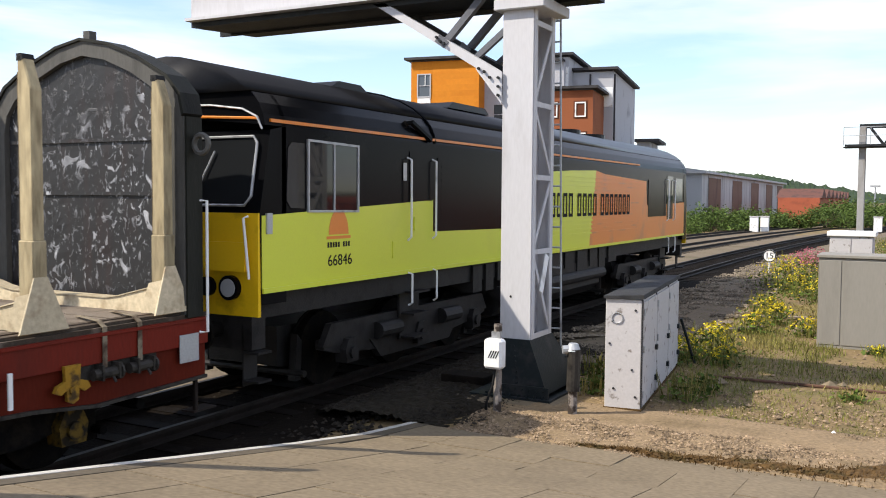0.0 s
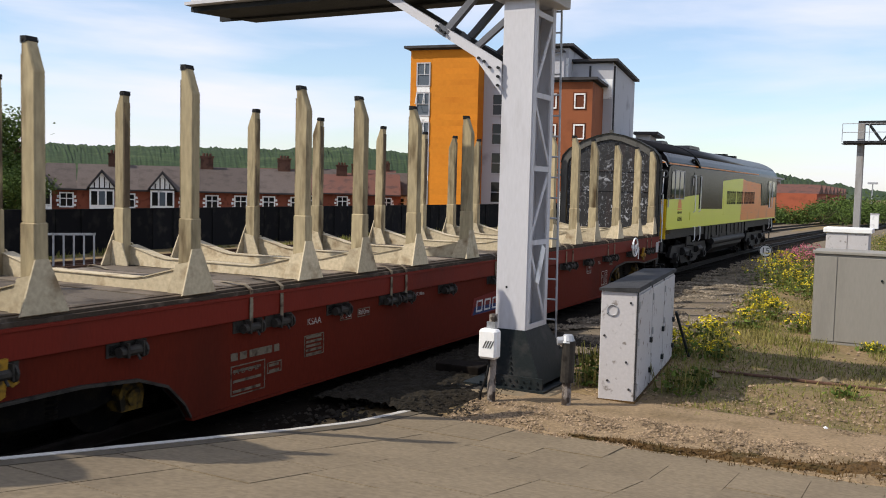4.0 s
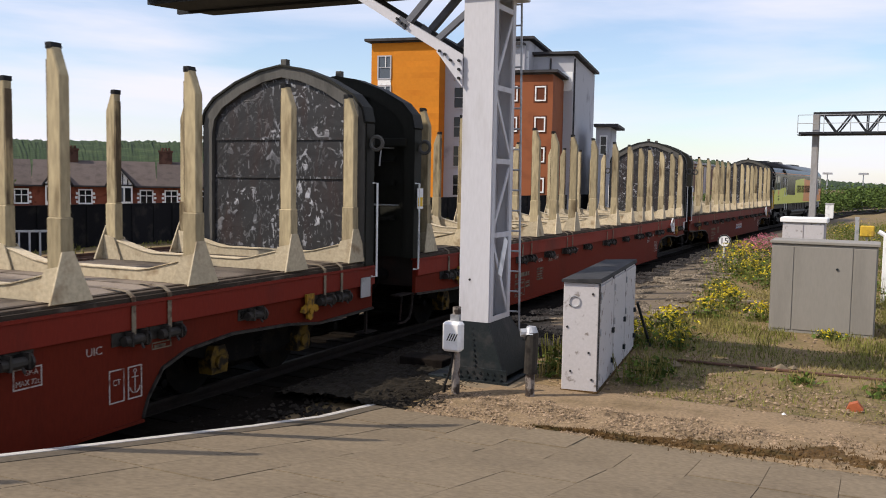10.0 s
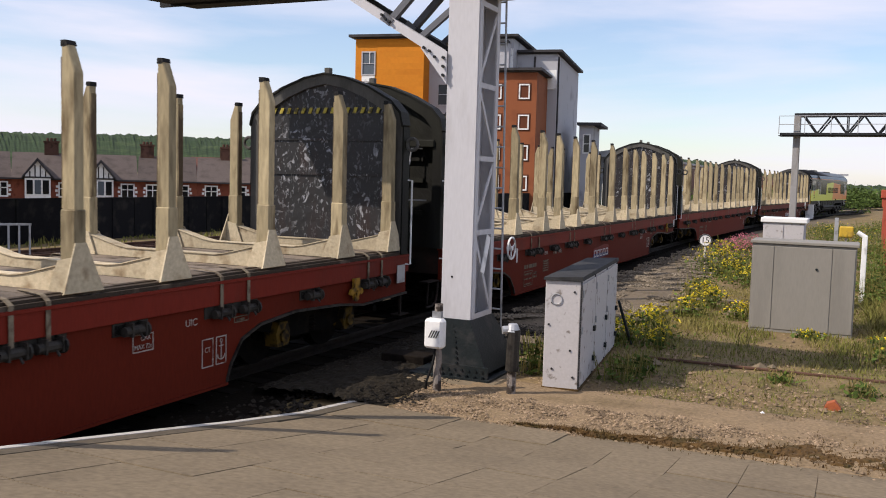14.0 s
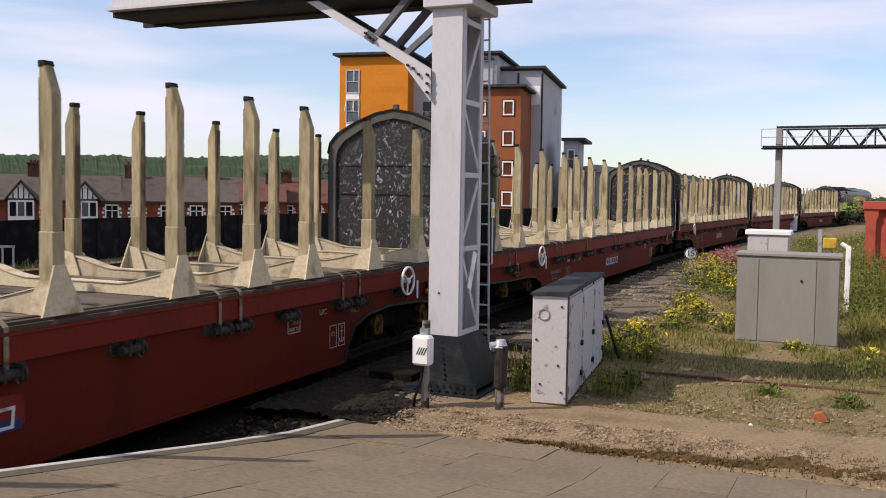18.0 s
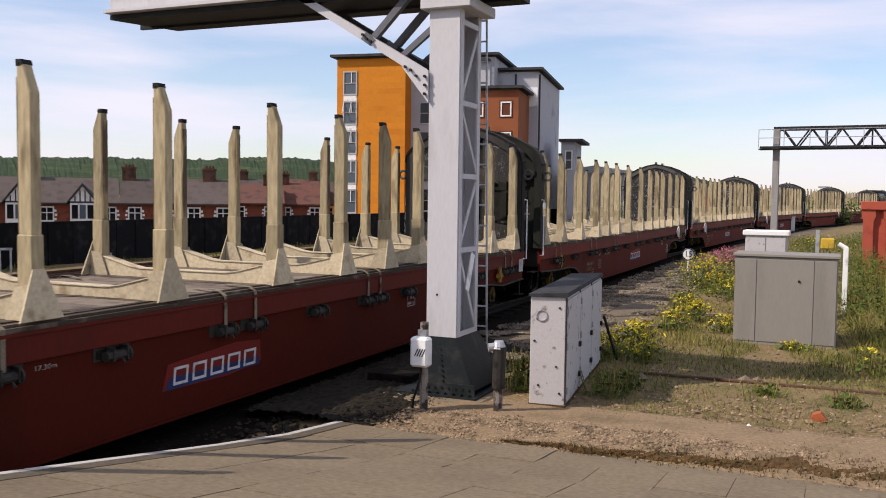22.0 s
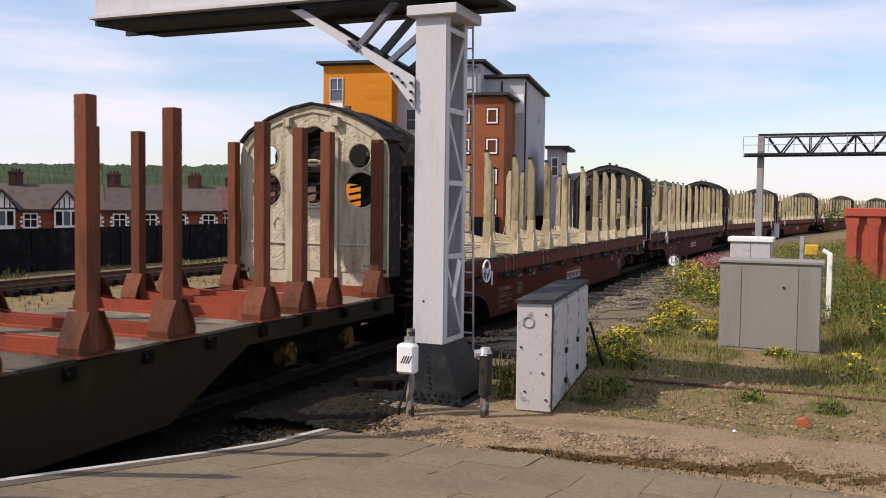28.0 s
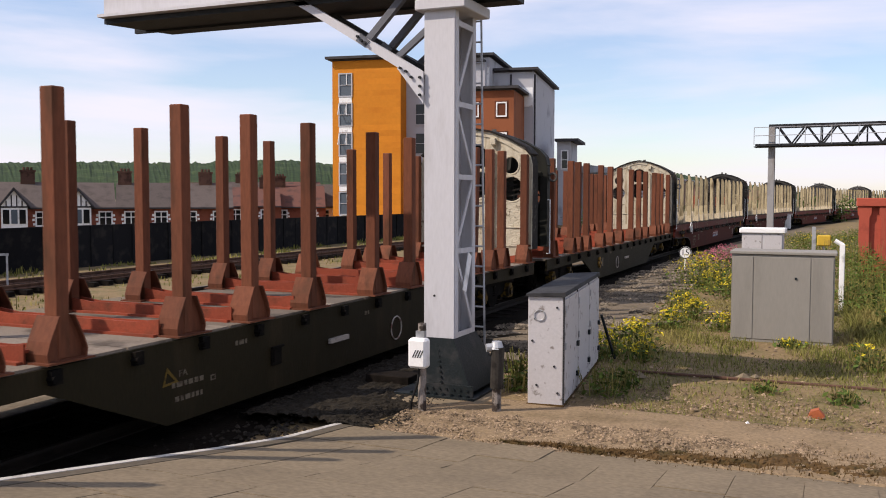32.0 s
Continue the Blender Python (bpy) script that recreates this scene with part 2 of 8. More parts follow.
M = {
    "cream": material("weathered cream stake paint", (0.335, 0.275, 0.165), 0.8, vary=0.5, scale=5, fine=22, second=(0.08, 0.052, 0.025), patch=0.4, thin=0.22, random_ob=0.25, streak=True, bump=0.3),
    "cream_light": material("cream bolster paint", (0.48, 0.405, 0.275), 0.75, vary=0.35, scale=4, fine=22, second=(0.2, 0.13, 0.065), patch=0.3, thin=0.22, random_ob=0.2, bump=0.2),
    "panel_red": material("brighter red panel", (0.15, 0.012, 0.008), 0.6, vary=0.2, scale=4, second=(0.085, 0.012, 0.007), patch=0.5, thin=0.4),
    "deck": material("weathered deck planks", (0.165, 0.135, 0.105), 0.85, vary=0.4, scale=2, second=(0.07, 0.055, 0.042), patch=0.5, random_ob=0.45),
    "deck_edge": material("dark splintered edge boards", (0.05, 0.037, 0.026), 0.9, vary=0.5, scale=3, second=(0.14, 0.11, 0.085), patch=0.25, random_ob=0.3),
    "strap": material("grimy webbing", (0.2, 0.165, 0.115), 0.9, vary=0.3, scale=6, second=(0.07, 0.045, 0.03), patch=0.5),
    "winch_iron": material("greasy winch iron", (0.035, 0.031, 0.026), 0.55, vary=0.4, scale=7, second=(0.012, 0.01, 0.009), patch=0.5),
    "rub": material("dark mottled rusty steel", (0.1, 0.073, 0.045), 0.75, vary=0.5, scale=6, second=(0.3, 0.235, 0.13), patch=0.55, thin=0.12, streak=True),
    # end_frame is set paler as the sunlit face, end_green darker as shade
    "end_frame": material("grey bulkhead frame", (0.085, 0.082, 0.074), 0.6, vary=0.3, scale=3, second=(0.03, 0.029, 0.026), patch=0.45, thin=0.3, streak=True),
    "burnt_frame": material("smoke-darkened grey frame", (0.04, 0.038, 0.035), 0.7, vary=0.35, scale=3, second=(0.016, 0.015, 0.014), patch=0.5, thin=0.3, streak=True),
    "end_green": material("dirty dark green van steel with shade in its colour", (0.014, 0.0145, 0.0105), 0.65, vary=0.3, scale=2.5, second=(0.006, 0.006, 0.005), patch=0.55, streak=True),
    "burnt": material("sooty burnt steel", (0.014, 0.012, 0.0105), 0.85, vary=0.4, scale=6, second=(0.075, 0.066, 0.058), patch=0.2, bump=0.5, fine=18),
    "headstock": material("near-black headstock steel", (0.016, 0.011, 0.0085), 0.75, vary=0.35, scale=3, second=(0.03, 0.012, 0.008), patch=0.35, thin=0.3),
    # underframe and axle_yellow have the shade below the wagons put into their colour
    "underframe": material("running gear, under-train shade in its black", (0.0045, 0.004, 0.0035), 0.85, vary=0.4, scale=5, second=(0.011, 0.0085, 0.006), patch=0.5, spec=0.08),
    "axle_yellow": material("grimy yellow axle box, dimmed for shade", (0.11, 0.065, 0.008), 0.75, vary=0.3, scale=8, second=(0.014, 0.01, 0.005), patch=0.8),
    "yellow": material("warning yellow paint", (0.75, 0.46, 0.01), 0.4, vary=0.06, scale=2, patch=0.15, bump=0.02),
    "stake_rust": material("rust-brown stake paint", (0.135, 0.045, 0.022), 0.8, vary=0.35, scale=4, fine=26, second=(0.06, 0.026, 0.013), patch=0.5, thin=0.25, random_ob=0.25, streak=True),
    "bolster_red": material("brick-red bolster paint", (0.24, 0.05, 0.024), 0.75, vary=0.3, scale=3, second=(0.1, 0.035, 0.018), patch=0.45, thin=0.25, random_ob=0.15),
    "sole_black": material("black-brown solebar", (0.018, 0.0138, 0.0056), 0.7, vary=0.35, scale=2, second=(0.028, 0.02, 0.009), patch=0.4, streak=True, spec=0.12),
    "loco_black": material("satin black bodywork", (0.0042, 0.0043, 0.005), 0.22, vary=0.15, scale=1.2, second=(0.009, 0.0085, 0.0078), patch=0.35, bump=0.0, spec=0.05),
    "loco_roof": material("dusty black roof", (0.009, 0.009, 0.01), 0.33, vary=0.3, scale=1.3, second=(0.024, 0.023, 0.022), patch=0.3, thin=0.35, bump=0.03, spec=0.16),
    "lime": material("lime yellow bodywork", (0.62, 0.66, 0.045), 0.35, vary=0.05, scale=0.9, second=(0.52, 0.55, 0.06), patch=0.25, thin=0.4, bump=0.03, spec=0.5),
    "orange": material("orange bodywork", (0.72, 0.22, 0.025), 0.38, vary=0.07, scale=1.1, second=(0.55, 0.2, 0.06), patch=0.35, bump=0.03, spec=0.5),
    "white": material("white paint", (0.78, 0.78, 0.76), 0.5, vary=0.08, scale=3, patch=0.2, bump=0.05),
    "steel": material("galvanised steel", (0.42, 0.43, 0.44), 0.5, metal=0.5, vary=0.15, scale=4, patch=0.3),
    # rail, sleeper, ballast and bed are near-black: under-train shade put into the colour
    "rail": material("rail steel darkened for under-train shade", (0.016, 0.012, 0.0095), 0.6, metal=0.1, vary=0.2, scale=5, second=(0.009, 0.007, 0.0055), patch=0.5),
    "rust": material("rusty rail", (0.11, 0.06, 0.04), 0.8, vary=0.3, scale=6, patch=0.5),
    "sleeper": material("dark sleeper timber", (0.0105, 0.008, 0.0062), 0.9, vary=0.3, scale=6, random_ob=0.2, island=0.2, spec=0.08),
    "ballast": material("brown ballast stone darkened for shade", (0.026, 0.021, 0.015), 0.95, vary=0.4, scale=1.0, fine=22, second=(0.012, 0.0098, 0.0075), patch=0.5, island=0.45, bump=0.4),
    "bed": material("near-black track bed, under-train shade in its colour", (0.011, 0.0085, 0.0062), 0.95, vary=0.4, scale=1.5, fine=25, second=(0.006, 0.0048, 0.0038), patch=0.55, bump=0.9, spec=0.04),
    "slab": material("worn concrete paving slab", (0.182, 0.143, 0.093), 0.92, vary=0.45, scale=0.8, fine=18, second=(0.115, 0.09, 0.06), patch=0.45, thin=0.4, random_ob=0.06, bump=0.12, world=True),
    # darker copy of the slab, the wagons' shadow put into the colour
    "edging": material("edging stone with the wagons' shadow in its colour", (0.1, 0.082, 0.058), 0.92, vary=0.45, scale=1.5, fine=18, second=(0.065, 0.053, 0.038), patch=0.5, thin=0.4, bump=0.15, world=True),
    "coping": material("white-painted platform edge", (0.46, 0.44, 0.4), 0.85, vary=0.3, scale=4, second=(0.24, 0.215, 0.18), patch=0.45, thin=0.25),
    "column": material("off-white column paint", (0.5, 0.495, 0.51), 0.55, vary=0.1, scale=3.5, second=(0.33, 0.31, 0.3), patch=0.22, thin=0.3, streak=True, bump=0.03),
    "column_black": material("black base paint", (0.012, 0.0165, 0.018), 0.5, vary=0.25, scale=4, second=(0.035, 0.035, 0.035), patch=0.4),
    # beam_black carries the shade under the beam in its colour
    "beam_black": material("dark beam steel, shade of its underside put into the colour", (0.02, 0.022, 0.024), 0.6, vary=0.2, scale=3),
    "cabinet": material("scuffed pale grey cabinet", (0.46, 0.44, 0.435), 0.6, vary=0.12, scale=9, second=(0.2, 0.175, 0.155), patch=0.05, thin=0.08, bump=0.05),
    "cabinet_top": material("dark felted cabinet top", (0.035, 0.035, 0.036), 0.8, vary=0.4, scale=5, patch=0.5),
    "grey_box": material("mid-grey steel housing", (0.24, 0.225, 0.195), 0.65, vary=0.1, scale=2, second=(0.18, 0.168, 0.145), patch=0.4, thin=0.3, streak=True, bump=0.03),
    "brick_red": material("painted red brick", (0.36, 0.075, 0.045), 0.8, vary=0.15, scale=3, second=(0.27, 0.055, 0.035), patch=0.4, random_ob=0.1),
    "dark_fence": material("black boarded fence", (0.009, 0.009, 0.01), 0.85, vary=0.4, scale=2, second=(0.022, 0.02, 0.018), patch=0.4, random_ob=0.3, spec=0.1),
    "wall_orange": material("orange rendered panel", (0.58, 0.205, 0.016), 0.75, vary=0.1, scale=0.5, fine=3, second=(0.47, 0.145, 0.01), patch=0.45, thin=0.35, random_ob=0.05, bump=0.05),
    "wall_brown": material("red-brown brickwork", (0.26, 0.088, 0.038), 0.85, vary=0.12, scale=0.4, second=(0.2, 0.066, 0.03), patch=0.5, bump=0.1),
    "wall_grey": material("pale grey render", (0.42, 0.42, 0.44), 0.8, vary=0.06, scale=0.4, patch=0.2, bump=0.05),
    "wall_brown_dark": material("brown brick darkened as recess shade", (0.12, 0.04, 0.02), 0.85, vary=0.12, scale=0.4, bump=0.1),
    "roof_dark": material("dark eaves", (0.05, 0.048, 0.05), 0.7, vary=0.15, scale=1),
    "slate": material("brown-grey roof slate", (0.085, 0.068, 0.06), 0.8, vary=0.3, scale=1.2, fine=8, second=(0.05, 0.039, 0.035), patch=0.5, thin=0.3, random_ob=0.15),
    "tile_red": material("red-brown roof tile", (0.125, 0.058, 0.044), 0.8, vary=0.3, scale=1.2, second=(0.075, 0.042, 0.036), patch=0.5),
    "house_brick": material("terrace red brick", (0.2, 0.06, 0.034), 0.85, vary=0.25, scale=2, patch=0.4, random_ob=0.15),
    "cladding": material("pale corrugated cladding", (0.38, 0.39, 0.4), 0.6, vary=0.1, scale=0.6, second=(0.24, 0.24, 0.24), patch=0.35, streak=True, random_ob=0.1),
    "shed_brown": material("brown sheeting", (0.15, 0.085, 0.06), 0.7, vary=0.15, scale=0.8, patch=0.4, streak=True),
    "glass": glass_dark("window glass", (0.012, 0.013, 0.014), 0.05),
    # paler copy of the glass: reflected sky is put into its colour
    "glass_sky": glass_dark("window glass, the sky's reflection in its colour", (0.09, 0.11, 0.13), 0.1),
    "far_ballast": material("brown ballast between far tracks", (0.15, 0.118, 0.08), 0.95, vary=0.5, scale=0.5, fine=10, second=(0.08, 0.068, 0.03), patch=0.5, thin=0.3, bump=0.8, world=True),
    "gantry_steel": material("grey steel darkened for shaded undersides", (0.12, 0.125, 0.14), 0.6, vary=0.2, scale=3, second=(0.06, 0.055, 0.055), patch=0.4, thin=0.3),
    "post_steel": material("weathered pale steel", (0.27, 0.265, 0.26), 0.6, vary=0.2, scale=3, second=(0.17, 0.15, 0.13), patch=0.4, thin=0.3, streak=True),
    "hazard": material("faded yellow hazard paint", (0.42, 0.34, 0.06), 0.8, vary=0.3, scale=9, second=(0.1, 0.085, 0.04), patch=0.5),
    "marking_dim": material("grimy lettering", (0.14, 0.115, 0.08), 0.8, vary=0.3, scale=8, second=(0.05, 0.03, 0.02), patch=0.5),
    "cess": material("grey-brown cinder path", (0.15, 0.118, 0.08), 0.95, vary=0.6, scale=0.9, fine=12, second=(0.08, 0.066, 0.042), patch=0.5, thin=0.35, bump=0.9, world=True),
    "cess_stone": material("grey-brown loose ballast", (0.2, 0.165, 0.12), 0.95, vary=0.35, scale=2, second=(0.1, 0.082, 0.06), patch=0.5, island=0.45, bump=0.3),
    "workshop_brick": material("orange-red brick", (0.34, 0.095, 0.05), 0.85, vary=0.2, scale=1, second=(0.26, 0.075, 0.042), patch=0.4),
    "chimney_brick": material("sooty chimney brick", (0.1, 0.05, 0.034), 0.85, vary=0.3, scale=2, patch=0.5, random_ob=0.2),
    "yellow_box": material("faded yellow box", (0.5, 0.33, 0.04), 0.7, vary=0.2, scale=4, second=(0.33, 0.22, 0.05), patch=0.4),
    "stub_flake": material("flaking grey pipe paint", (0.24, 0.21, 0.185), 0.8, vary=0.4, scale=9, second=(0.05, 0.038, 0.03), patch=0.55, thin=0.08, bump=0.5),
    "loco_under": material("grimy grey-black running gear", (0.017, 0.0155, 0.0145), 0.6, vary=0.4, scale=4, second=(0.008, 0.007, 0.0065), patch=0.5, spec=0.25),
    "rubber": material("black rubber", (0.015, 0.015, 0.015), 0.8, vary=0.2),
    "ground": material("earth and gravel", (0.195, 0.138, 0.07), 0.95, vary=0.6, scale=1.4, fine=14, second=(0.082, 0.085, 0.024), patch=0.7, thin=0.35, bump=0.9, world=True),
    "oily_soil": material("dark uneven ground", (0.02, 0.016, 0.0105), 0.95, vary=0.6, scale=1.8, fine=22, second=(0.009, 0.0075, 0.005), patch=0.5, thin=0.3, bump=1.0, world=True),
    "gravel": material("pinkish grit and dust", (0.235, 0.168, 0.098), 0.95, vary=0.6, scale=1.6, fine=24, second=(0.135, 0.096, 0.05), patch=0.5, thin=0.3, bump=0.9, world=True),
    "rubble": material("pinkish stone rubble", (0.255, 0.185, 0.118), 0.95, vary=0.25, scale=4, island=0.5, bump=0.4),
    "grass": material("dry olive grass", (0.15, 0.15, 0.034), 0.9, vary=0.3, scale=0.8, second=(0.24, 0.19, 0.068), patch=0.5, island=0.4, bump=0),
    "leaf": material("green leaves", (0.085, 0.125, 0.022), 0.8, vary=0.25, scale=2, second=(0.05, 0.08, 0.016), patch=0.5, island=0.45, bump=0),
    "flower": material("yellow ragwort flowers", (0.62, 0.5, 0.03), 0.8, vary=0.1, scale=5, island=0.3, bump=0),
    "flower_pink": material("pink valerian flowers", (0.5, 0.16, 0.2), 0.8, vary=0.1, scale=5, island=0.25, bump=0),
    "hill": material("wooded hillside", (0.022, 0.04, 0.013), 0.95, vary=0.8, scale=0.02, fine=0.1, second=(0.055, 0.078, 0.028), patch=0.45, thin=0.25, bump=0),
    "tree_leaf": material("tree leaves", (0.075, 0.115, 0.024), 0.8, vary=0.25, scale=2, second=(0.04, 0.068, 0.015), patch=0.5, island=0.45, bump=0),
    "bark": material("bark", (0.08, 0.06, 0.045), 0.9),
    "orange_paint": material("faded orange plastic", (0.36, 0.1, 0.04), 0.7),
    "blue_panel": material("faded blue paint", (0.014, 0.03, 0.11), 0.6, vary=0.25, scale=6, second=(0.03, 0.02, 0.04), patch=0.35, thin=0.3),
    "marking": material("worn white lettering", (0.38, 0.34, 0.3), 0.7, vary=0.3, scale=8, second=(0.16, 0.07, 0.055), patch=0.45),
    "pale_mark": material("worn pale paint", (0.55, 0.54, 0.53), 0.7, vary=0.2, scale=9, second=(0.3, 0.22, 0.2), patch=0.3),
    "soot": material("exhaust soot", (0.02, 0.02, 0.02), 0.9),
    # bluish bare marks: scrapes, with the dents' sheen put into the colour
    "end_black": scratched("scratched black steel sheet, sheen in its marks", (0.017, 0.0168, 0.0178), (0.4, 0.41, 0.44), 0.012),
    "burnt_sheet": scratched("charred flaking sheet", (0.017, 0.0158, 0.0145), (0.19, 0.175, 0.16), 0.0, stain=(0.05, 0.03, 0.018)),
    "end_white": scratched("peeling grimy off-white paint", (0.5, 0.45, 0.34), (0.085, 0.06, 0.036), -0.012, stain=(0.26, 0.2, 0.125), gloss=0.1),
    "hook": material("dull yellow hook paint", (0.3, 0.16, 0.014), 0.65, vary=0.2, scale=9, second=(0.06, 0.035, 0.012), patch=0.6),
    "step_iron": material("scuffed step iron", (0.1, 0.092, 0.08), 0.6, vary=0.3, scale=8, second=(0.04, 0.034, 0.028), patch=0.5),
    "hook_worn": material("worn yellow mark", (0.12, 0.075, 0.012), 0.75, vary=0.3, scale=9, second=(0.02, 0.015, 0.006), patch=0.6),
    "moss": material("red-brown moss and soil", (0.095, 0.055, 0.02), 0.95, vary=0.6, scale=4, fine=22, second=(0.05, 0.042, 0.014), patch=0.5, thin=0.2, bump=1.0, world=True),
    "lamp": glass_dark("headlamp lens", (0.35, 0.36, 0.36), 0.15),
}


# the wagons' reds differ by a factor; the lower side is darker and browner
for k, f in enumerate((1.1, 1.55, 1.2, 1.25, 1.0, 0.75, 0.7)):
    M[f"red_{k}"] = material("faded wagon red", (0.13 * f, 0.0128 * f, 0.006 * f), 0.6, vary=0.25, scale=1.1, second=(0.06 * f, 0.0115 * f, 0.007 * f), patch=0.42, thin=0.35, streak=True, bump=0.1, spec=0.15)
    M[f"low_{k}"] = material("darker brown wagon red", (0.088 * f, 0.0115 * f, 0.005 * f), 0.7, vary=0.25, scale=0.7, second=(0.036 * f, 0.0095 * f, 0.0055 * f), patch=0.42, thin=0.4, streak=True, bump=0.1, spec=0.08)


# ---- mesh helpers
def box(bm, x0, x1, y0, y1, z0, z1):
    v = [bm.verts.new((x, y, z)) for z in (z0, z1) for y in (y0, y1) for x in (x0, x1)]
    for f in ((0, 2, 3, 1), (4, 5, 7, 6), (0, 1, 5, 4), (2, 6, 7, 3), (0, 4, 6, 2), (1, 3, 7, 5)):
        bm.faces.new([v[i] for i in f])
    return v


def prism(bm, outline, axis, a, b):
    """The outline, points in the plane across the axis (x: y z, y: x z, z: x y), drawn out from a to b."""
    def at(p, c):
        return {"x": (c, p[0], p[1]), "y": (p[0], c, p[1]), "z": (p[0], p[1], c)}[axis]
    lo = [bm.verts.new(at(p, a)) for p in outline]
    hi = [bm.verts.new(at(p, b)) for p in outline]
    bm.faces.new(lo), bm.faces.new(hi[::-1])
    for i in range(len(lo)):
        j = (i + 1) % len(lo)
        bm.faces.new((lo[i], hi[i], hi[j], lo[j]))


def ring(bm, outer, inner, axis, a, b):
    """A closed frame between two outlines of as many points, drawn out from a to b."""
    n = len(outer)
    for i in range(n):
        j = (i + 1) % n
        prism(bm, (outer[i], outer[j], inner[j], inner[i]), axis, a, b)


def rod(bm, p, q, r, n=8, r2=None):
    p, q = Vector(p), Vector(q)
    m = (q - p).to_track_quat("Z", "Y").to_matrix().to_4x4()
    m.translation = (p + q) / 2
    bmesh.ops.create_cone(bm, cap_ends=True, segments=n, radius1=r, radius2=r if r2 is None else r2, depth=(q - p).length, matrix=m)


def sweep(bm, points, r, n, closed):
    pts = [Vector(p) for p in points]
    m = len(pts)
    rings = []
    side = None
    for i, p in enumerate(pts):
        d = (pts[(i + 1) % m] - pts[i - 1]) if closed or 0 < i < m - 1 else (pts[1] - pts[0] if i == 0 else pts[-1] - pts[-2])
        d.normalize()
        if side is None:
            side = d.orthogonal()
        side = (side - d * side.dot(d)).normalized()
        up = d.cross(side)
        rings.append([bm.verts.new(p + r * (math.cos(2 * math.pi * k / n) * side + math.sin(2 * math.pi * k / n) * up)) for k in range(n)])
    for p, q in zip(rings, rings[1:] + (rings[:1] if closed else [])):
        for k in range(n):
            bm.faces.new((p[k], p[(k + 1) % n], q[(k + 1) % n], q[k]))
    if not closed:
        bm.faces.new(rings[0]), bm.faces.new(rings[-1])


def tube(bm, points, r, n=6):
    sweep(bm, points, r, n, False)


def torus(bm, centre, axis, radius, r, n=20):
    c = Vector(centre)
    u, w = {"x": ((0, 1, 0), (0, 0, 1)), "y": ((1, 0, 0), (0, 0, 1)), "z": ((1, 0, 0), (0, 1, 0))}[axis]
    sweep(bm, [c + radius * (math.cos(2 * math.pi * i / n) * Vector(u) + math.sin(2 * math.pi * i / n) * Vector(w)) for i in range(n)], r, 6, True)


MESHES = {}


def shape(key, build, mat, bevel=0.0, smooth=False):
    """A mesh that is built once and then shared."""
    if key not in MESHES:
        bm = bmesh.new()
        build(bm)
        if bevel:
            bmesh.ops.bevel(bm, geom=bm.edges[:], offset=bevel, segments=1, affect="EDGES")
        bmesh.ops.recalc_face_normals(bm, faces=bm.faces[:])
        me = bpy.data.meshes.new(key)
        bm.to_mesh(me)
        bm.free()
        me.materials.append(M[mat])
        for p in me.polygons:
            p.use_smooth = smooth
        MESHES[key] = me
    return MESHES[key]


def part(name, key, build, mat, parent, at=(0, 0, 0), label="", bevel=0.0, turn=0.0, smooth=False, kind=""):
    ob = new(name, shape(key, build, mat, bevel, smooth))
    ob.parent = parent
    ob.location = at
    if turn:
        ob.rotation_euler = (0, 0, radians(turn))
    return tagged(ob, label, "", "", kind)


def thing(name, label, category, group="", at=(0, 0, 0), turn=0.0):
    ob = new(name)
    ob.empty_display_size = 0.3
    ob.matrix_basis = pose(*at, 0, 0, turn)
    return tagged(ob, label, category, group)


def setting(name, key, build, mat, label="", bevel=0.0, smooth=False, kind="structure"):
    return tagged(new(name, shape(key, build, mat, bevel, smooth)), label, "", "", kind)


def writing(name, text, size, mat, parent, m, width=0.0):
    cu = bpy.data.curves.new(name, "FONT")
    cu.body, cu.size, cu.extrude, cu.align_x, cu.align_y = text, size, 0.002, "CENTER", "CENTER"
    tmp = bpy.data.objects.new(name, cu)
    scene.collection.objects.link(tmp)
    bpy.context.view_layer.update()
    me = bpy.data.meshes.new_from_object(tmp.evaluated_get(bpy.context.evaluated_depsgraph_get()))
    bpy.data.objects.remove(tmp)
    me.materials.clear()
    me.materials.append(M[mat])
    if width:
        xs = [v.co.x for v in me.vertices]
        k = width / (max(xs) - min(xs))
        for v in me.vertices:
            v.co.x *= k
    ob = new(name, me)
    ob.parent, ob.matrix_basis = parent, m
    return ob


FACE_SIDE = Matrix(((0, 0, 1, 0), (1, 0, 0, 0), (0, 1, 0, 0), (0, 0, 0, 1)))  # text on the side that faces +x


# ---- the line of the railway
RAIL = -0.1  # rail head
X0, Y1, R1 = -8.48, 32.0, 520.0


def line(s):
    """Plan point and heading of the main track, s metres along it."""
    if s <= Y1:
        return X0, s, 0.0
    a = (s - Y1) / R1
    return X0 + R1 * (1 - math.cos(a)), Y1 + R1 * math.sin(a), a


SPEED = (141.743, 114.618, 6.45, -69.155, -11.007, 29.421)


def run(t):
    """How far the train has gone by t seconds."""
    return sum(c * (t / 32) ** (i + 1) for i, c in enumerate(SPEED))


VIEW_SHIFT = ((0, 0), (2, 0.02), (3, 0.07), (5.5, 0), (7, 0.02), (8, 0.05), (10, 0.03), (12, 0.07), (15, 0.03), (17, 0.03), (18, -0.03), (19, -0.05), (20, -0.02), (24, 0.08), (28, 0.06), (30, 0.11), (32, 0.05))


